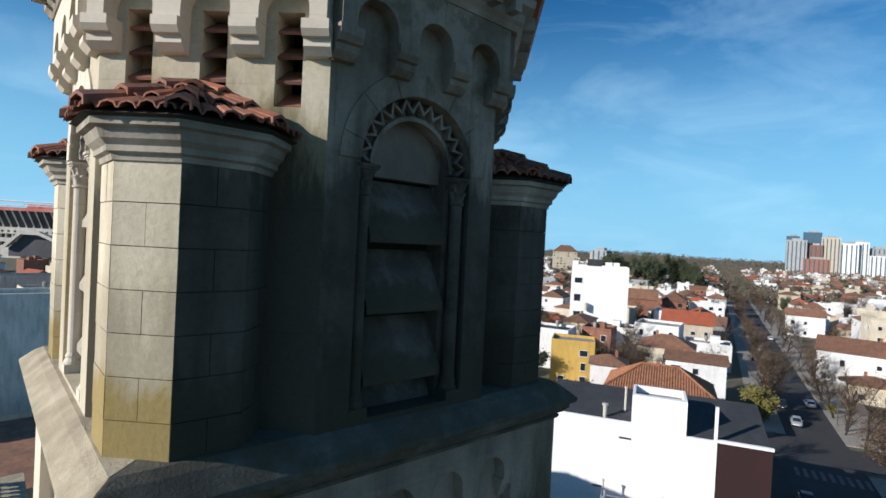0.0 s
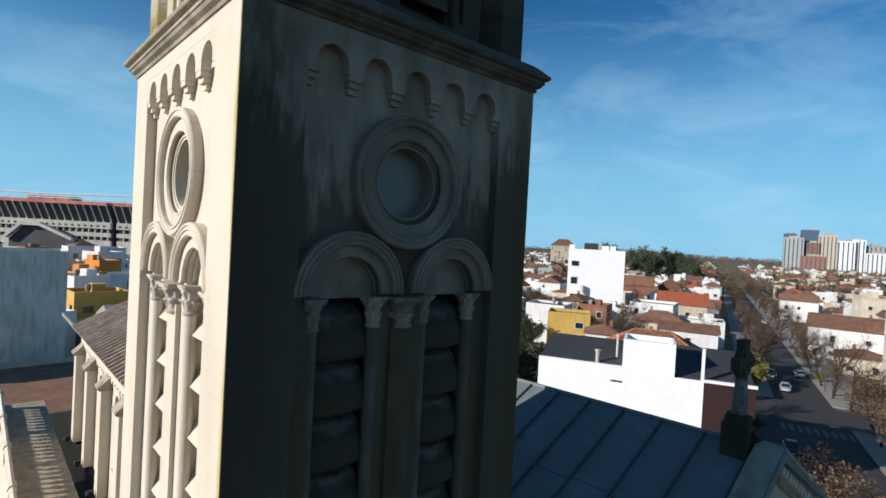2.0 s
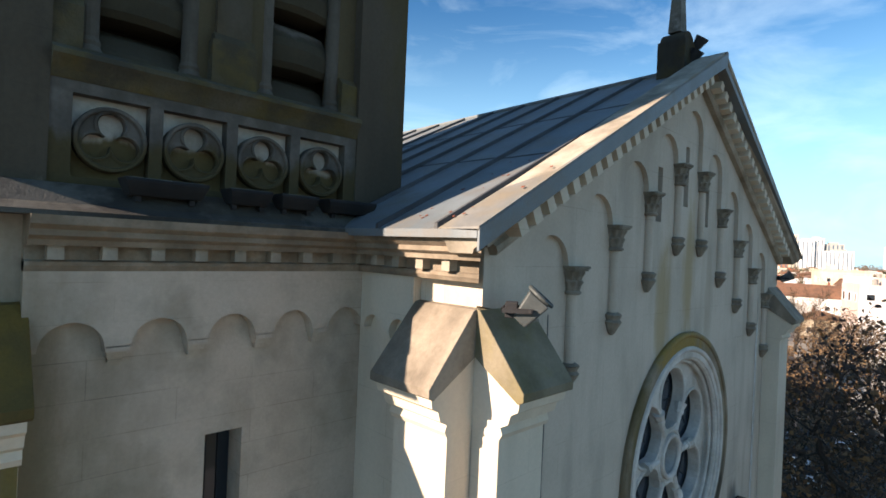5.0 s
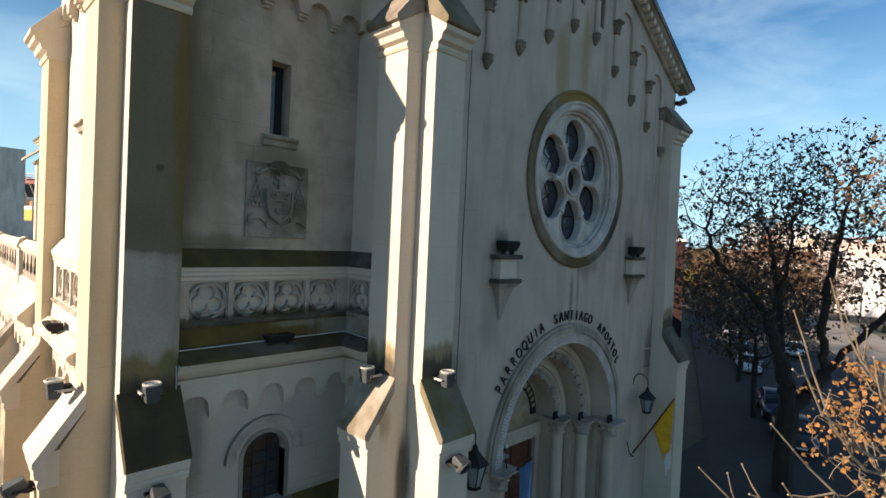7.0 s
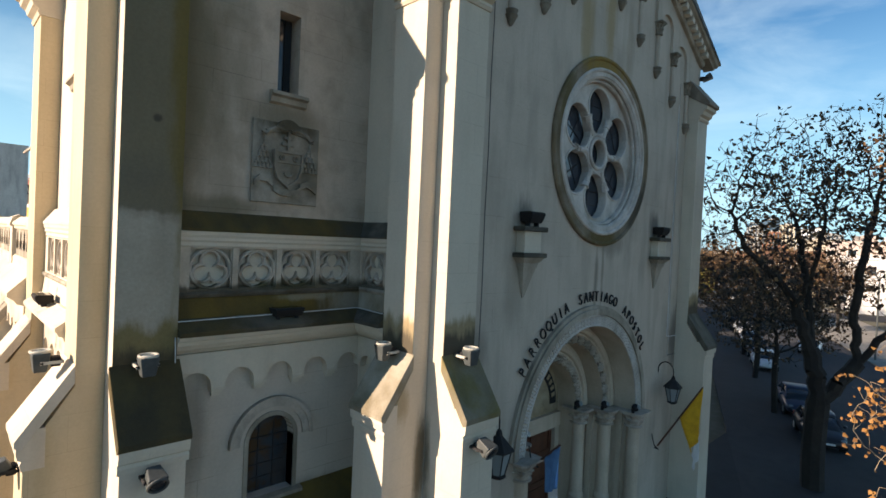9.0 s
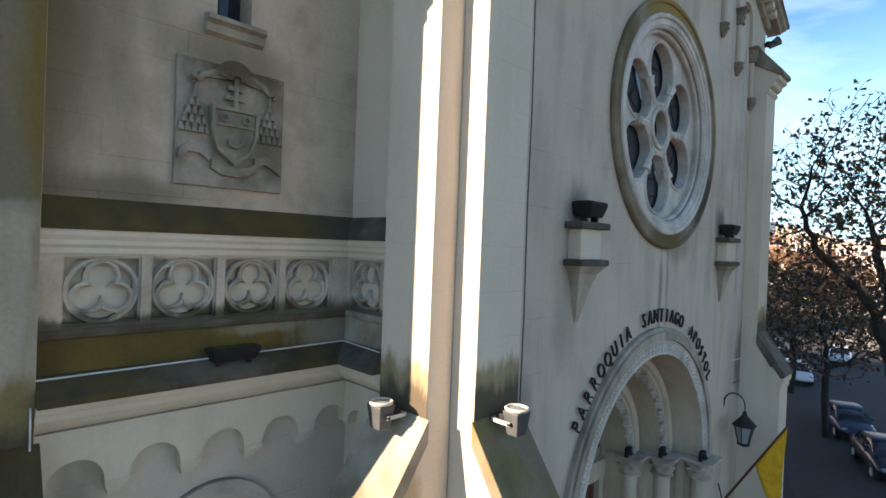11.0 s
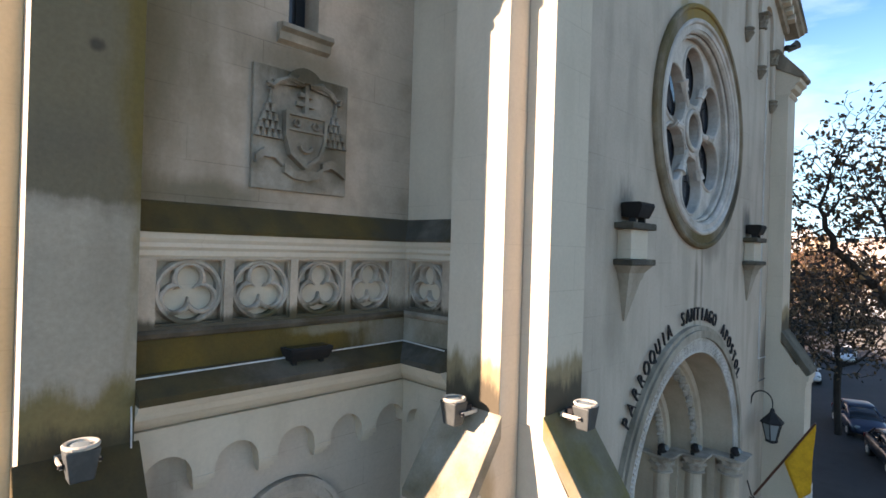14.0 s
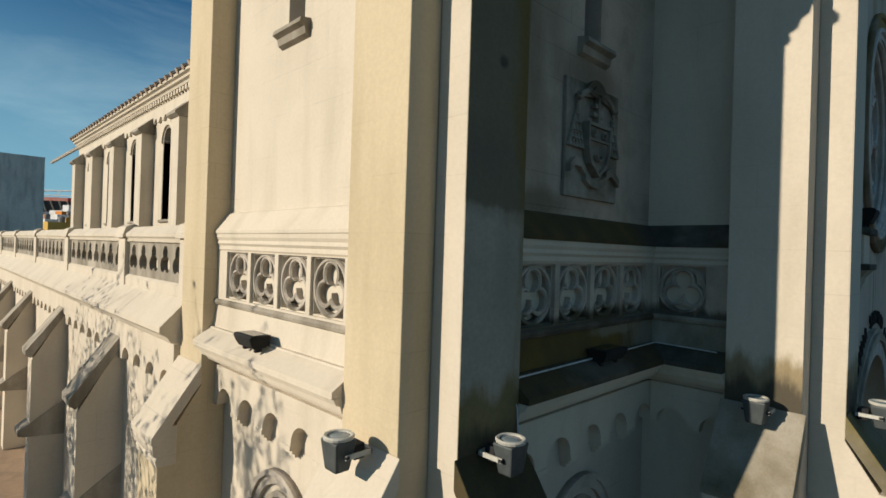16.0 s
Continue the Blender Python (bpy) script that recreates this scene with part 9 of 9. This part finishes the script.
STEMS = [
    [across(0, 4.0), across(-0.25, 5.8, 0.2), across(-0.8, 7.3, 0.4), across(-1.7, 8.6, 0.4), across(-3.1, 9.8, 0.2), across(-3.8, 11.2, 0.1)],
    [across(-0.25, 5.8, 0.2), across(0.05, 7.3, 0.8), across(0.3, 9.0, 1.6), across(0.2, 11.0, 2.2)],
    [across(0, 3.6), across(0.9, 4.7, -0.2), across(1.3, 5.4, -0.3), across(1.05, 7.0, -0.4), across(1.05, 9.2, -0.6), across(1.3, 11.4, -0.8)],
    [across(1.3, 5.4, -0.3), across(1.95, 6.6, -0.8), across(2.9, 8.0, -1.2), across(4.2, 10.0, -1.8)],
    [across(-0.8, 7.3, 0.4), across(-1.2, 8.8, -1.0), across(-1.5, 10.8, -2.0)],
]
BIG = tree_meshes("great_plane_tree", grow_crown(17, 4.0, [across(*c[:2], c[2]) + c[3:] for c in ((-3.9, 11.4, 0.2, 2.4, 3.0), (-1.6, 12.6, 0.0, 2.8, 3.0), (1.2, 13.0, 0.0, 3.0, 3.2), (3.9, 12.2, -1.2, 2.8, 3.2), (0.4, 11.8, 2.6, 3.0, 2.9), (-1.0, 11.6, -2.4, 2.6, 2.7), (3.6, 9.0, -1.0, 2.6, 2.2), (-2.9, 9.0, 0.4, 2.6, 1.6), (0.6, 8.6, 0.5, 2.2, 1.5))], 5200, trunk=0.42, stems=STEMS, leaves=4, step=0.36, tip=0.009), BARK, LEAF_BROWN)
AUT = [tree_meshes("plane_tree", grow_crown(sd, 3.4, lobes, 3300, trunk=0.17, leaves=5, leaf=0.2, step=0.33, tip=0.008), BARK, LEAF_RUST) for sd, lobes in ((3, [(0, 0, 6.2, 3.2, 3.0), (2.2, -1.6, 6.2, 2.2, 2.7), (-2.2, 1.3, 6.5, 2.4, 2.8), (0.3, 0.4, 8.4, 2.0, 2.0)]), (8, [(0, 0, 6.2, 3.0, 3.1), (1.9, 1.8, 6.6, 2.2, 2.7), (-2.0, -1.5, 6.0, 2.4, 2.7), (-0.3, 0.2, 8.6, 2.0, 1.7)]))]
YOUNG = tree_meshes("golden_plane_tree", grow_crown(29, 2.4, [(0, 0, 5.2, 2.3, 2.5), (-1.0, 1.0, 4.4, 1.5, 1.9), (1.2, -0.6, 5.6, 1.6, 2.0)], 430, trunk=0.09, leaves=5, leaf=0.17, step=0.3, tip=0.008), TWIG, LEAF_GOLD)
BARE = [tree_meshes("bare_tree", grow(s, 11, 0.8, 3, 11, 0.16, first=0.25, split=5), BARK, LEAF_DRY) for s in (21, 34, 55)]
GREEN = [tree_meshes("evergreen", grow(s, 9, 0.7, 2, 90, 0.42, first=0.2, split=6), BARK, LEAF_GREEN) for s in (5, 6)]
GOLD = [tree_meshes("golden_bush", grow(9, 5.5, 0.9, 2, 110, 0.3, first=0.08, split=6), BARK, LEAF_YELLOW)]
near_lab = "plane tree with dark limbs and clinging brown autumn leaves"
plant(BIG, 25.2, -1.5, None, 0.0, 1.0, "great plane tree with dark forked limbs and clinging brown leaves", "street trees")
for i, (u, v, s) in enumerate(((-1.0, 1.6, 1.0), (8.5, 1.5, 1.15), (18.5, 1.4, 0.95))):
    p = street(u, v)
    plant(AUT[i % 2], p.x, p.y, None, 1.1 * i, s, near_lab, "street trees")
for u in (44.0, 56.0):
    p = street(u, -11.4)
    plant(AUT[0], p.x, p.y, None, u, 1.05, near_lab, "street trees")
plant(YOUNG, 20.0, -5.25, None, 0.3, 1.0, "young plane tree with sunlit orange-brown leaf clusters", "street trees")
for i in range(56):
    p = street(80 + 7.5 * i + TOWN.uniform(-3, 3), TOWN.uniform(-1.5, 1.5) if i % 2 else TOWN.uniform(-12.6, -10.0))
    plant(BARE[i % 3], p.x, p.y, None, TOWN.uniform(0, 6), TOWN.uniform(0.65, 1.0), group="street trees")
for x, y in ((-11.0, 12.5), (-11.4, 18.0), (-11.0, 23.5), (-11.2, 29.0)):
    plant(BARE[int(y) % 3], x, y, None, y, 1.05, "bare kerbside tree beside the church aisle", "street trees")
for u, v, s in ((93, 1.0, 1.3), (104, 1.5, 1.15), (85, -10.8, 1.15), (75, -11.6, 1.1), (61.5, -11.8, 0.9)):
    p = street(u, v)
    plant(BARE[int(u) % 3], p.x, p.y, None, 0.7 * u, s, "broad bare street tree with brown twigs", "street trees")
for i in range(12):
    a, d = radians(22.5 + 0.75 * i), 430 + 31 * (i % 5)
    plant(GREEN[i % 2], d * math.cos(a), d * math.sin(a), None, i, 2.3 + 0.32 * (i % 4), "tall dark evergreen tree above the roofs")
plant(GOLD[0], 131, 26.2, None, 1.0, 0.42, "low clipped green shrub on the footpath")
plant(GOLD[0], 112, 33.5, None, 0.4, 1.3, "round yellow-green shrub at the street corner")
for i in range(170):
    for _ in range(20):
        dist = 85 * (900 / 85) ** TOWN.random()
        az = radians(TOWN.uniform(3, 43))
        x, y = dist * math.cos(az), dist * math.sin(az)
        if clear(x, y, 1.5):
            break
    kind = TOWN.choice((BARE, BARE, BARE, GREEN))
    plant(TOWN.choice(kind), x, y, None, TOWN.uniform(0, 6), TOWN.uniform(0.7, 1.15) * (1.3 if dist > 350 else 1.0), "leafless brown town tree" if kind is BARE else "dark evergreen town tree")
# far woods, uncounted: crowns of many small sprays
rg = random.Random(77)
V, Fc = [], []
for i in range(7000):
    dist = 400 * (1700 / 400) ** rg.random()
    az = radians(rg.uniform(-2, 45))
    if rg.random() < 0.1:
        dist, az = rg.uniform(650, 1000), radians(rg.gauss(26, 4.0))
    x, y = dist * math.cos(az), dist * math.sin(az)
    rise = rg.uniform(2, 17) * math.exp(-((math.degrees(az) - 27.5) / 4.2) ** 2) if dist > 600 else 0.0
    wide, tall = rg.uniform(2.6, 5.0), rg.uniform(2.4, 4.6)
    if i % 4 == 0 and dist > 900:
        dist *= 1.9
        x, y, wide, tall = x * 1.9, y * 1.9, wide * 3.2, tall * 2.4
    for j in range(30):
        a, r = rg.uniform(0, 2 * math.pi), math.sqrt(rg.random())
        z = rg.uniform(-1, 1)
        k = math.sqrt(max(0.0, 1 - z * z))
        c = Vector((x + wide * r * k * math.cos(a), y + wide * r * k * math.sin(a), GROUND + rise + tall + 1.0 + tall * z))
        u = Vector((rg.gauss(0, 1), rg.gauss(0, 1), rg.gauss(0, 1))).normalized()
        v = u.orthogonal().normalized()
        s = rg.uniform(0.5, 1.15) * (2.6 if wide > 6 else 1.0)
        i0 = len(V)
        V.extend((c - u * s, c + v * s * 0.7, c + u * s, c - v * s * 0.7))
        Fc.append((i0, i0 + 1, i0 + 2))
        Fc.append((i0, i0 + 2, i0 + 3))
me = bpy.data.meshes.new("far_woods")
me.from_pydata([tuple(p) for p in V], [], Fc)
WOOD_FAR = mat("far_wood", (0.11, 0.085, 0.06), (0.045, 0.052, 0.028), (0.16, 0.125, 0.09), scale=0.09, fine=1.5, streak=0.35, rough=1.0, bump=0.0, stretch=1.0, patch=(0.44, 0.6))
me.materials.append(WOOD_FAR)
tagged(new("far_woods", me), "brown and dark green woods between far houses", "woods", kind="stuff")

# tree on the forecourt, whose outer twigs reach up before the lens
fore = thing("tree", "leafless tree with long pale knobbly twigs", "tree", "street trees")
rg = random.Random(5)
root = Vector((6.6, -8.6, GROUND))
bm = bmesh.new()
hub = Vector((4.7, -6.95, 6.1))
tube(bm, [root, root + Vector((-0.1, 0.1, 3.0)), Vector((6.0, -8.0, 4.2)), hub], 0.19, 0.05, 8)
part("trunk", bm, BARK, fore)
tips = [(2.16, -6.16, 7.74), (2.35, -6.09, 7.94), (2.0, -6.09, 7.38), (1.88, -6.18, 7.14), (1.74, -6.2, 7.01), (1.62, -6.25, 6.9), (2.18, -6.35, 6.87), (2.71, -6.27, 7.92), (2.55, -6.45, 7.66), (2.08, -6.43, 6.75), (3.3, -6.1, 8.1), (3.6, -6.4, 8.4), (2.23, -5.68, 6.95), (2.77, -5.83, 6.74)]
for tx, ty, tz in tips:
    tip = Vector((tx, ty, tz))
    start = hub + Vector((rg.uniform(-0.2, 0.5), rg.uniform(-0.3, 0.35), rg.uniform(-0.25, 0.3) + 0.55 * (tz - 6.9)))
    mid = start.lerp(tip, 0.66 + rg.uniform(-0.08, 0.08))
    mid.z = start.z + 0.12 * (tip.z - start.z) - rg.uniform(0.0, 0.18)
    pts = []
    for i in range(15):
        t = i / 14
        q = start * (1 - t) ** 2 + mid * 2 * t * (1 - t) + tip * t * t
        pts.append(q + Vector((rg.gauss(0, 0.012), rg.gauss(0, 0.012), rg.gauss(0, 0.014))) * (1 if 0 < i < 14 else 0))
    bm = bmesh.new()
    tube(bm, [hub - Vector((0, 0, 0.1)), hub.lerp(pts[0], 0.6) + Vector((0.15, 0, 0))] + pts, 0.018, 0.004, 6)
    for i in range(2, 15):
        bmesh.ops.create_icosphere(bm, subdivisions=1, radius=0.0125 - 0.0004 * i, matrix=Matrix.Translation(pts[i]))
    branch = part("branch", bm, TWIG, fore)
    for i in range(2, 14):
        for _ in range(2):
            if rg.random() < 0.72:
                continue
            a = pts[i]
            way = (pts[min(i + 1, 14)] - pts[i - 1]).normalized()
            d = (way * 0.8 + Vector((rg.uniform(-0.5, 0.3), rg.uniform(-0.6, 0.6), rg.uniform(-0.5, 0.9)))).normalized()
            b = a + d * rg.uniform(0.1, 0.34)
            bm = bmesh.new()
            c = a.lerp(b, 0.55) + Vector((0, 0, -0.02))
            tube(bm, [a, c, b], 0.006, 0.003, 5)
            for q in (c, b):
                bmesh.ops.create_icosphere(bm, subdivisions=1, radius=0.007, matrix=Matrix.Translation(q))
            part("twig", bm, TWIG, branch)

# ---- parked cars, street sign ----
CAR_PAINTS = {n: mat(n + "_car_paint", c, tuple(0.9 * q for q in c), scale=1.0, rough=0.3, bump=0.0, metal=0.2) for n, c in (("white", (0.7, 0.7, 0.7)), ("blue", (0.03, 0.05, 0.09)), ("black", (0.02, 0.02, 0.025)), ("silver", (0.38, 0.4, 0.42)))}
PAINT_WHITE = mat("worn_road_paint", (0.17, 0.165, 0.155), (0.11, 0.107, 0.102), (0.05, 0.05, 0.05), scale=1.2, streak=0.4, rough=0.85, stretch=1.0)
TYRE = mat("tyre_rubber", (0.02, 0.02, 0.02), (0.03, 0.03, 0.03), scale=5, rough=0.9)
RED_LAMP = mat("tail_lamp_red", (0.4, 0.02, 0.02), (0.3, 0.02, 0.02), scale=5, rough=0.3)


def loft(stations, power=2.6, n=20):
    """Rounded hull through stations (along, half width, bottom, top), closed at both ends."""
    bm = bmesh.new()
    rows = []
    for a, w, z0, z1 in stations:
        row = []
        for k in range(n):
            g = 2 * math.pi * k / n
            c, d = math.cos(g), math.sin(g)
            row.append(bm.verts.new((a, w * math.copysign(abs(c) ** (2 / power), c), (z0 + z1) / 2 + (z1 - z0) / 2 * math.copysign(abs(d) ** (2 / power), d))))
        rows.append(row)
    for p, q in zip(rows, rows[1:]):
        for k in range(n):
            bm.faces.new((p[k], p[(k + 1) % n], q[(k + 1) % n], q[k]))
    bm.faces.new(rows[0][::-1])
    bm.faces.new(rows[-1])
    return bm


def car(u, v, turn, paint):
    c = thing("car", f"{paint} parked car beside the kerb", "car", "cars parked along the street")
    body = part("body", loft([(-2.15, 0.6, 0.42, 0.8), (-2.06, 0.79, 0.3, 0.94), (-1.6, 0.86, 0.24, 1.0), (-0.5, 0.88, 0.22, 0.99), (0.8, 0.88, 0.22, 0.97), (1.4, 0.86, 0.24, 0.9), (1.9, 0.79, 0.27, 0.78), (2.14, 0.58, 0.36, 0.64)], 4.0), CAR_PAINTS[paint], c, smooth=True)
    part("glasshouse", loft([(-1.85, 0.7, 0.85, 0.98), (-1.5, 0.71, 0.85, 1.24), (-1.0, 0.69, 0.85, 1.42), (-0.1, 0.68, 0.85, 1.46), (0.3, 0.68, 0.85, 1.41), (0.75, 0.71, 0.85, 1.18), (1.2, 0.74, 0.85, 0.95)], 4.5), PANE, c, smooth=True)
    part("roof", loft([(-1.25, 0.58, 1.27, 1.37), (-0.9, 0.64, 1.34, 1.47), (-0.1, 0.64, 1.38, 1.5), (0.22, 0.62, 1.36, 1.46), (0.36, 0.56, 1.34, 1.41)], 4.5), CAR_PAINTS[paint], c, smooth=True)
    for s in (-1, 1):
        for p, q in (((1.1, 0.74, 0.96), (0.3, 0.62, 1.41)), ((-0.35, 0.74, 0.96), (-0.35, 0.65, 1.44)), ((-1.7, 0.72, 0.97), (-1.15, 0.62, 1.4))):
            part("pillar", tube(bmesh.new(), [(p[0], s * p[1], p[2]), (q[0], s * q[1], q[2])], 0.045, 0.04, 6), CAR_PAINTS[paint], c)
        part("mirror", loft([(0.62, 0.05, 1.0, 1.08), (0.68, 0.1, 0.97, 1.13), (0.78, 0.06, 1.0, 1.1)], n=8), CAR_PAINTS[paint], c, smooth=True).location = (0, s * 0.92, 0)
        part("arch_lining", tube(bmesh.new(), [(-1.3, s * 0.6, 0.36), (-1.3, s * 0.872, 0.36)], 0.36, 0.36, 16), TYRE, c)
        part("arch_lining", tube(bmesh.new(), [(1.3, s * 0.6, 0.36), (1.3, s * 0.865, 0.36)], 0.36, 0.36, 16), TYRE, c)
    part("bumper_grille", box(bmesh.new(), 1.9, 2.13, -0.4, 0.4, 0.4, 0.52), TYRE, c)
    part("number_plate", box(bmesh.new(), 2.1, 2.15, -0.25, 0.25, 0.44, 0.53), WHITE_CLOTH, c)
    for a in (-1.3, 1.3):
        for s in (-1, 1):
            bm = bmesh.new()
            tube(bm, [(a, s * 0.7, 0.31), (a, s * 0.88, 0.31)], 0.31, 0.31, 16)
            w = part("wheel", bm, TYRE, c)
            bm = bmesh.new()
            tube(bm, [(a, s * 0.87, 0.31), (a, s * 0.895, 0.31)], 0.19, 0.17, 12)
            part("rim", bm, PALE_METAL, w)
    for s in (-1, 1):
        part("headlight", loft([(1.86, 0.1, 0.62, 0.74), (1.97, 0.15, 0.58, 0.73), (2.06, 0.12, 0.56, 0.68)], n=10), LAMP_GLASS, c, smooth=True).location = (0, s * 0.58, 0.01)
        part("tail_light", box(bmesh.new(), -2.14, -2.05, s * 0.66 - 0.14, s * 0.66 + 0.14, 0.66, 0.86), RED_LAMP, c)
    c.matrix_world = Matrix.Translation(street(u, v, 0.03)) @ Matrix.Rotation(ST + radians(turn), 4, "Z")


for u, v, turn, paint in ((-4.8, 0.1, 180, "black"), (0.9, 0.15, 180, "blue"), (14.0, 0.3, 180, "white"), (19.6, 0.2, 180, "blue"), (25.2, 0.2, 180, "silver"), (25, -5.0, 165, "white"), (34, 0.1, 180, "silver"), (46, 0.1, 180, "black"), (100.5, -7.2, 4, "white"), (84, -3.0, 180, "silver"), (130, -2.0, 180, "silver"), (148, -2.0, 180, "black"), (170, -2.0, 180, "white"), (96, -1.8, 180, "black"), (200, -7.8, 0, "white")):
    car(u, v, turn, paint)

crossing = thing("crosswalk", "worn white zebra stripes across the dark street", "crosswalk")
for k in range(9):
    v = -8.9 + 1.05 * k
    part("stripe", strip(56.5, 60.0, v, v + 0.5, 0.031, 0.036), PAINT_WHITE, crossing)

stop = thing("street_sign", "black street name plate with worn white lettering on a post", "sign")
bm = bmesh.new()
tube(bm, [(0, 0, 0), (0, 0, 3.0)], 0.035, 0.035, 8)
part("post", bm, GREY_METAL, stop)
plate_ob = part("plate", box(bmesh.new(), -0.55, 0.55, -0.05, -0.03, 2.5, 3.0), BLACK, stop)
for z, w in ((2.86, 0.8), (2.72, 0.32), (2.6, 0.42)):
    part("writing_bar", box(bmesh.new(), -0.45, -0.45 + w, -0.056, -0.05, z - 0.03, z + 0.03), WHITE_CLOTH, plate_ob)
stop.matrix_world = Matrix.Translation((15.5, -5.2, GROUND + 0.13)) @ Matrix.Rotation(radians(-50), 4, "Z")
for u in (88, 140, 24):
    s = thing("street_lamp", "thin green street lamp post with a curved arm", "street lamp", "street lamps")
    bm = bmesh.new()
    tube(bm, [(0, 0, 0), (0, 0, 7.5), (0, 0.4, 8.3), (0, 1.6, 8.6)], 0.09, 0.05, 8)
    part("post", bm, GREY_METAL, s)
    part("lamp_head", box(bmesh.new(), -0.14, 0.14, 1.4, 2.1, 8.52, 8.66), PALE_METAL, s, bevel=0.03)
    s.matrix_world = Matrix.Translation(street(u, -9.9)) @ Matrix.Rotation(ST, 4, "Z")
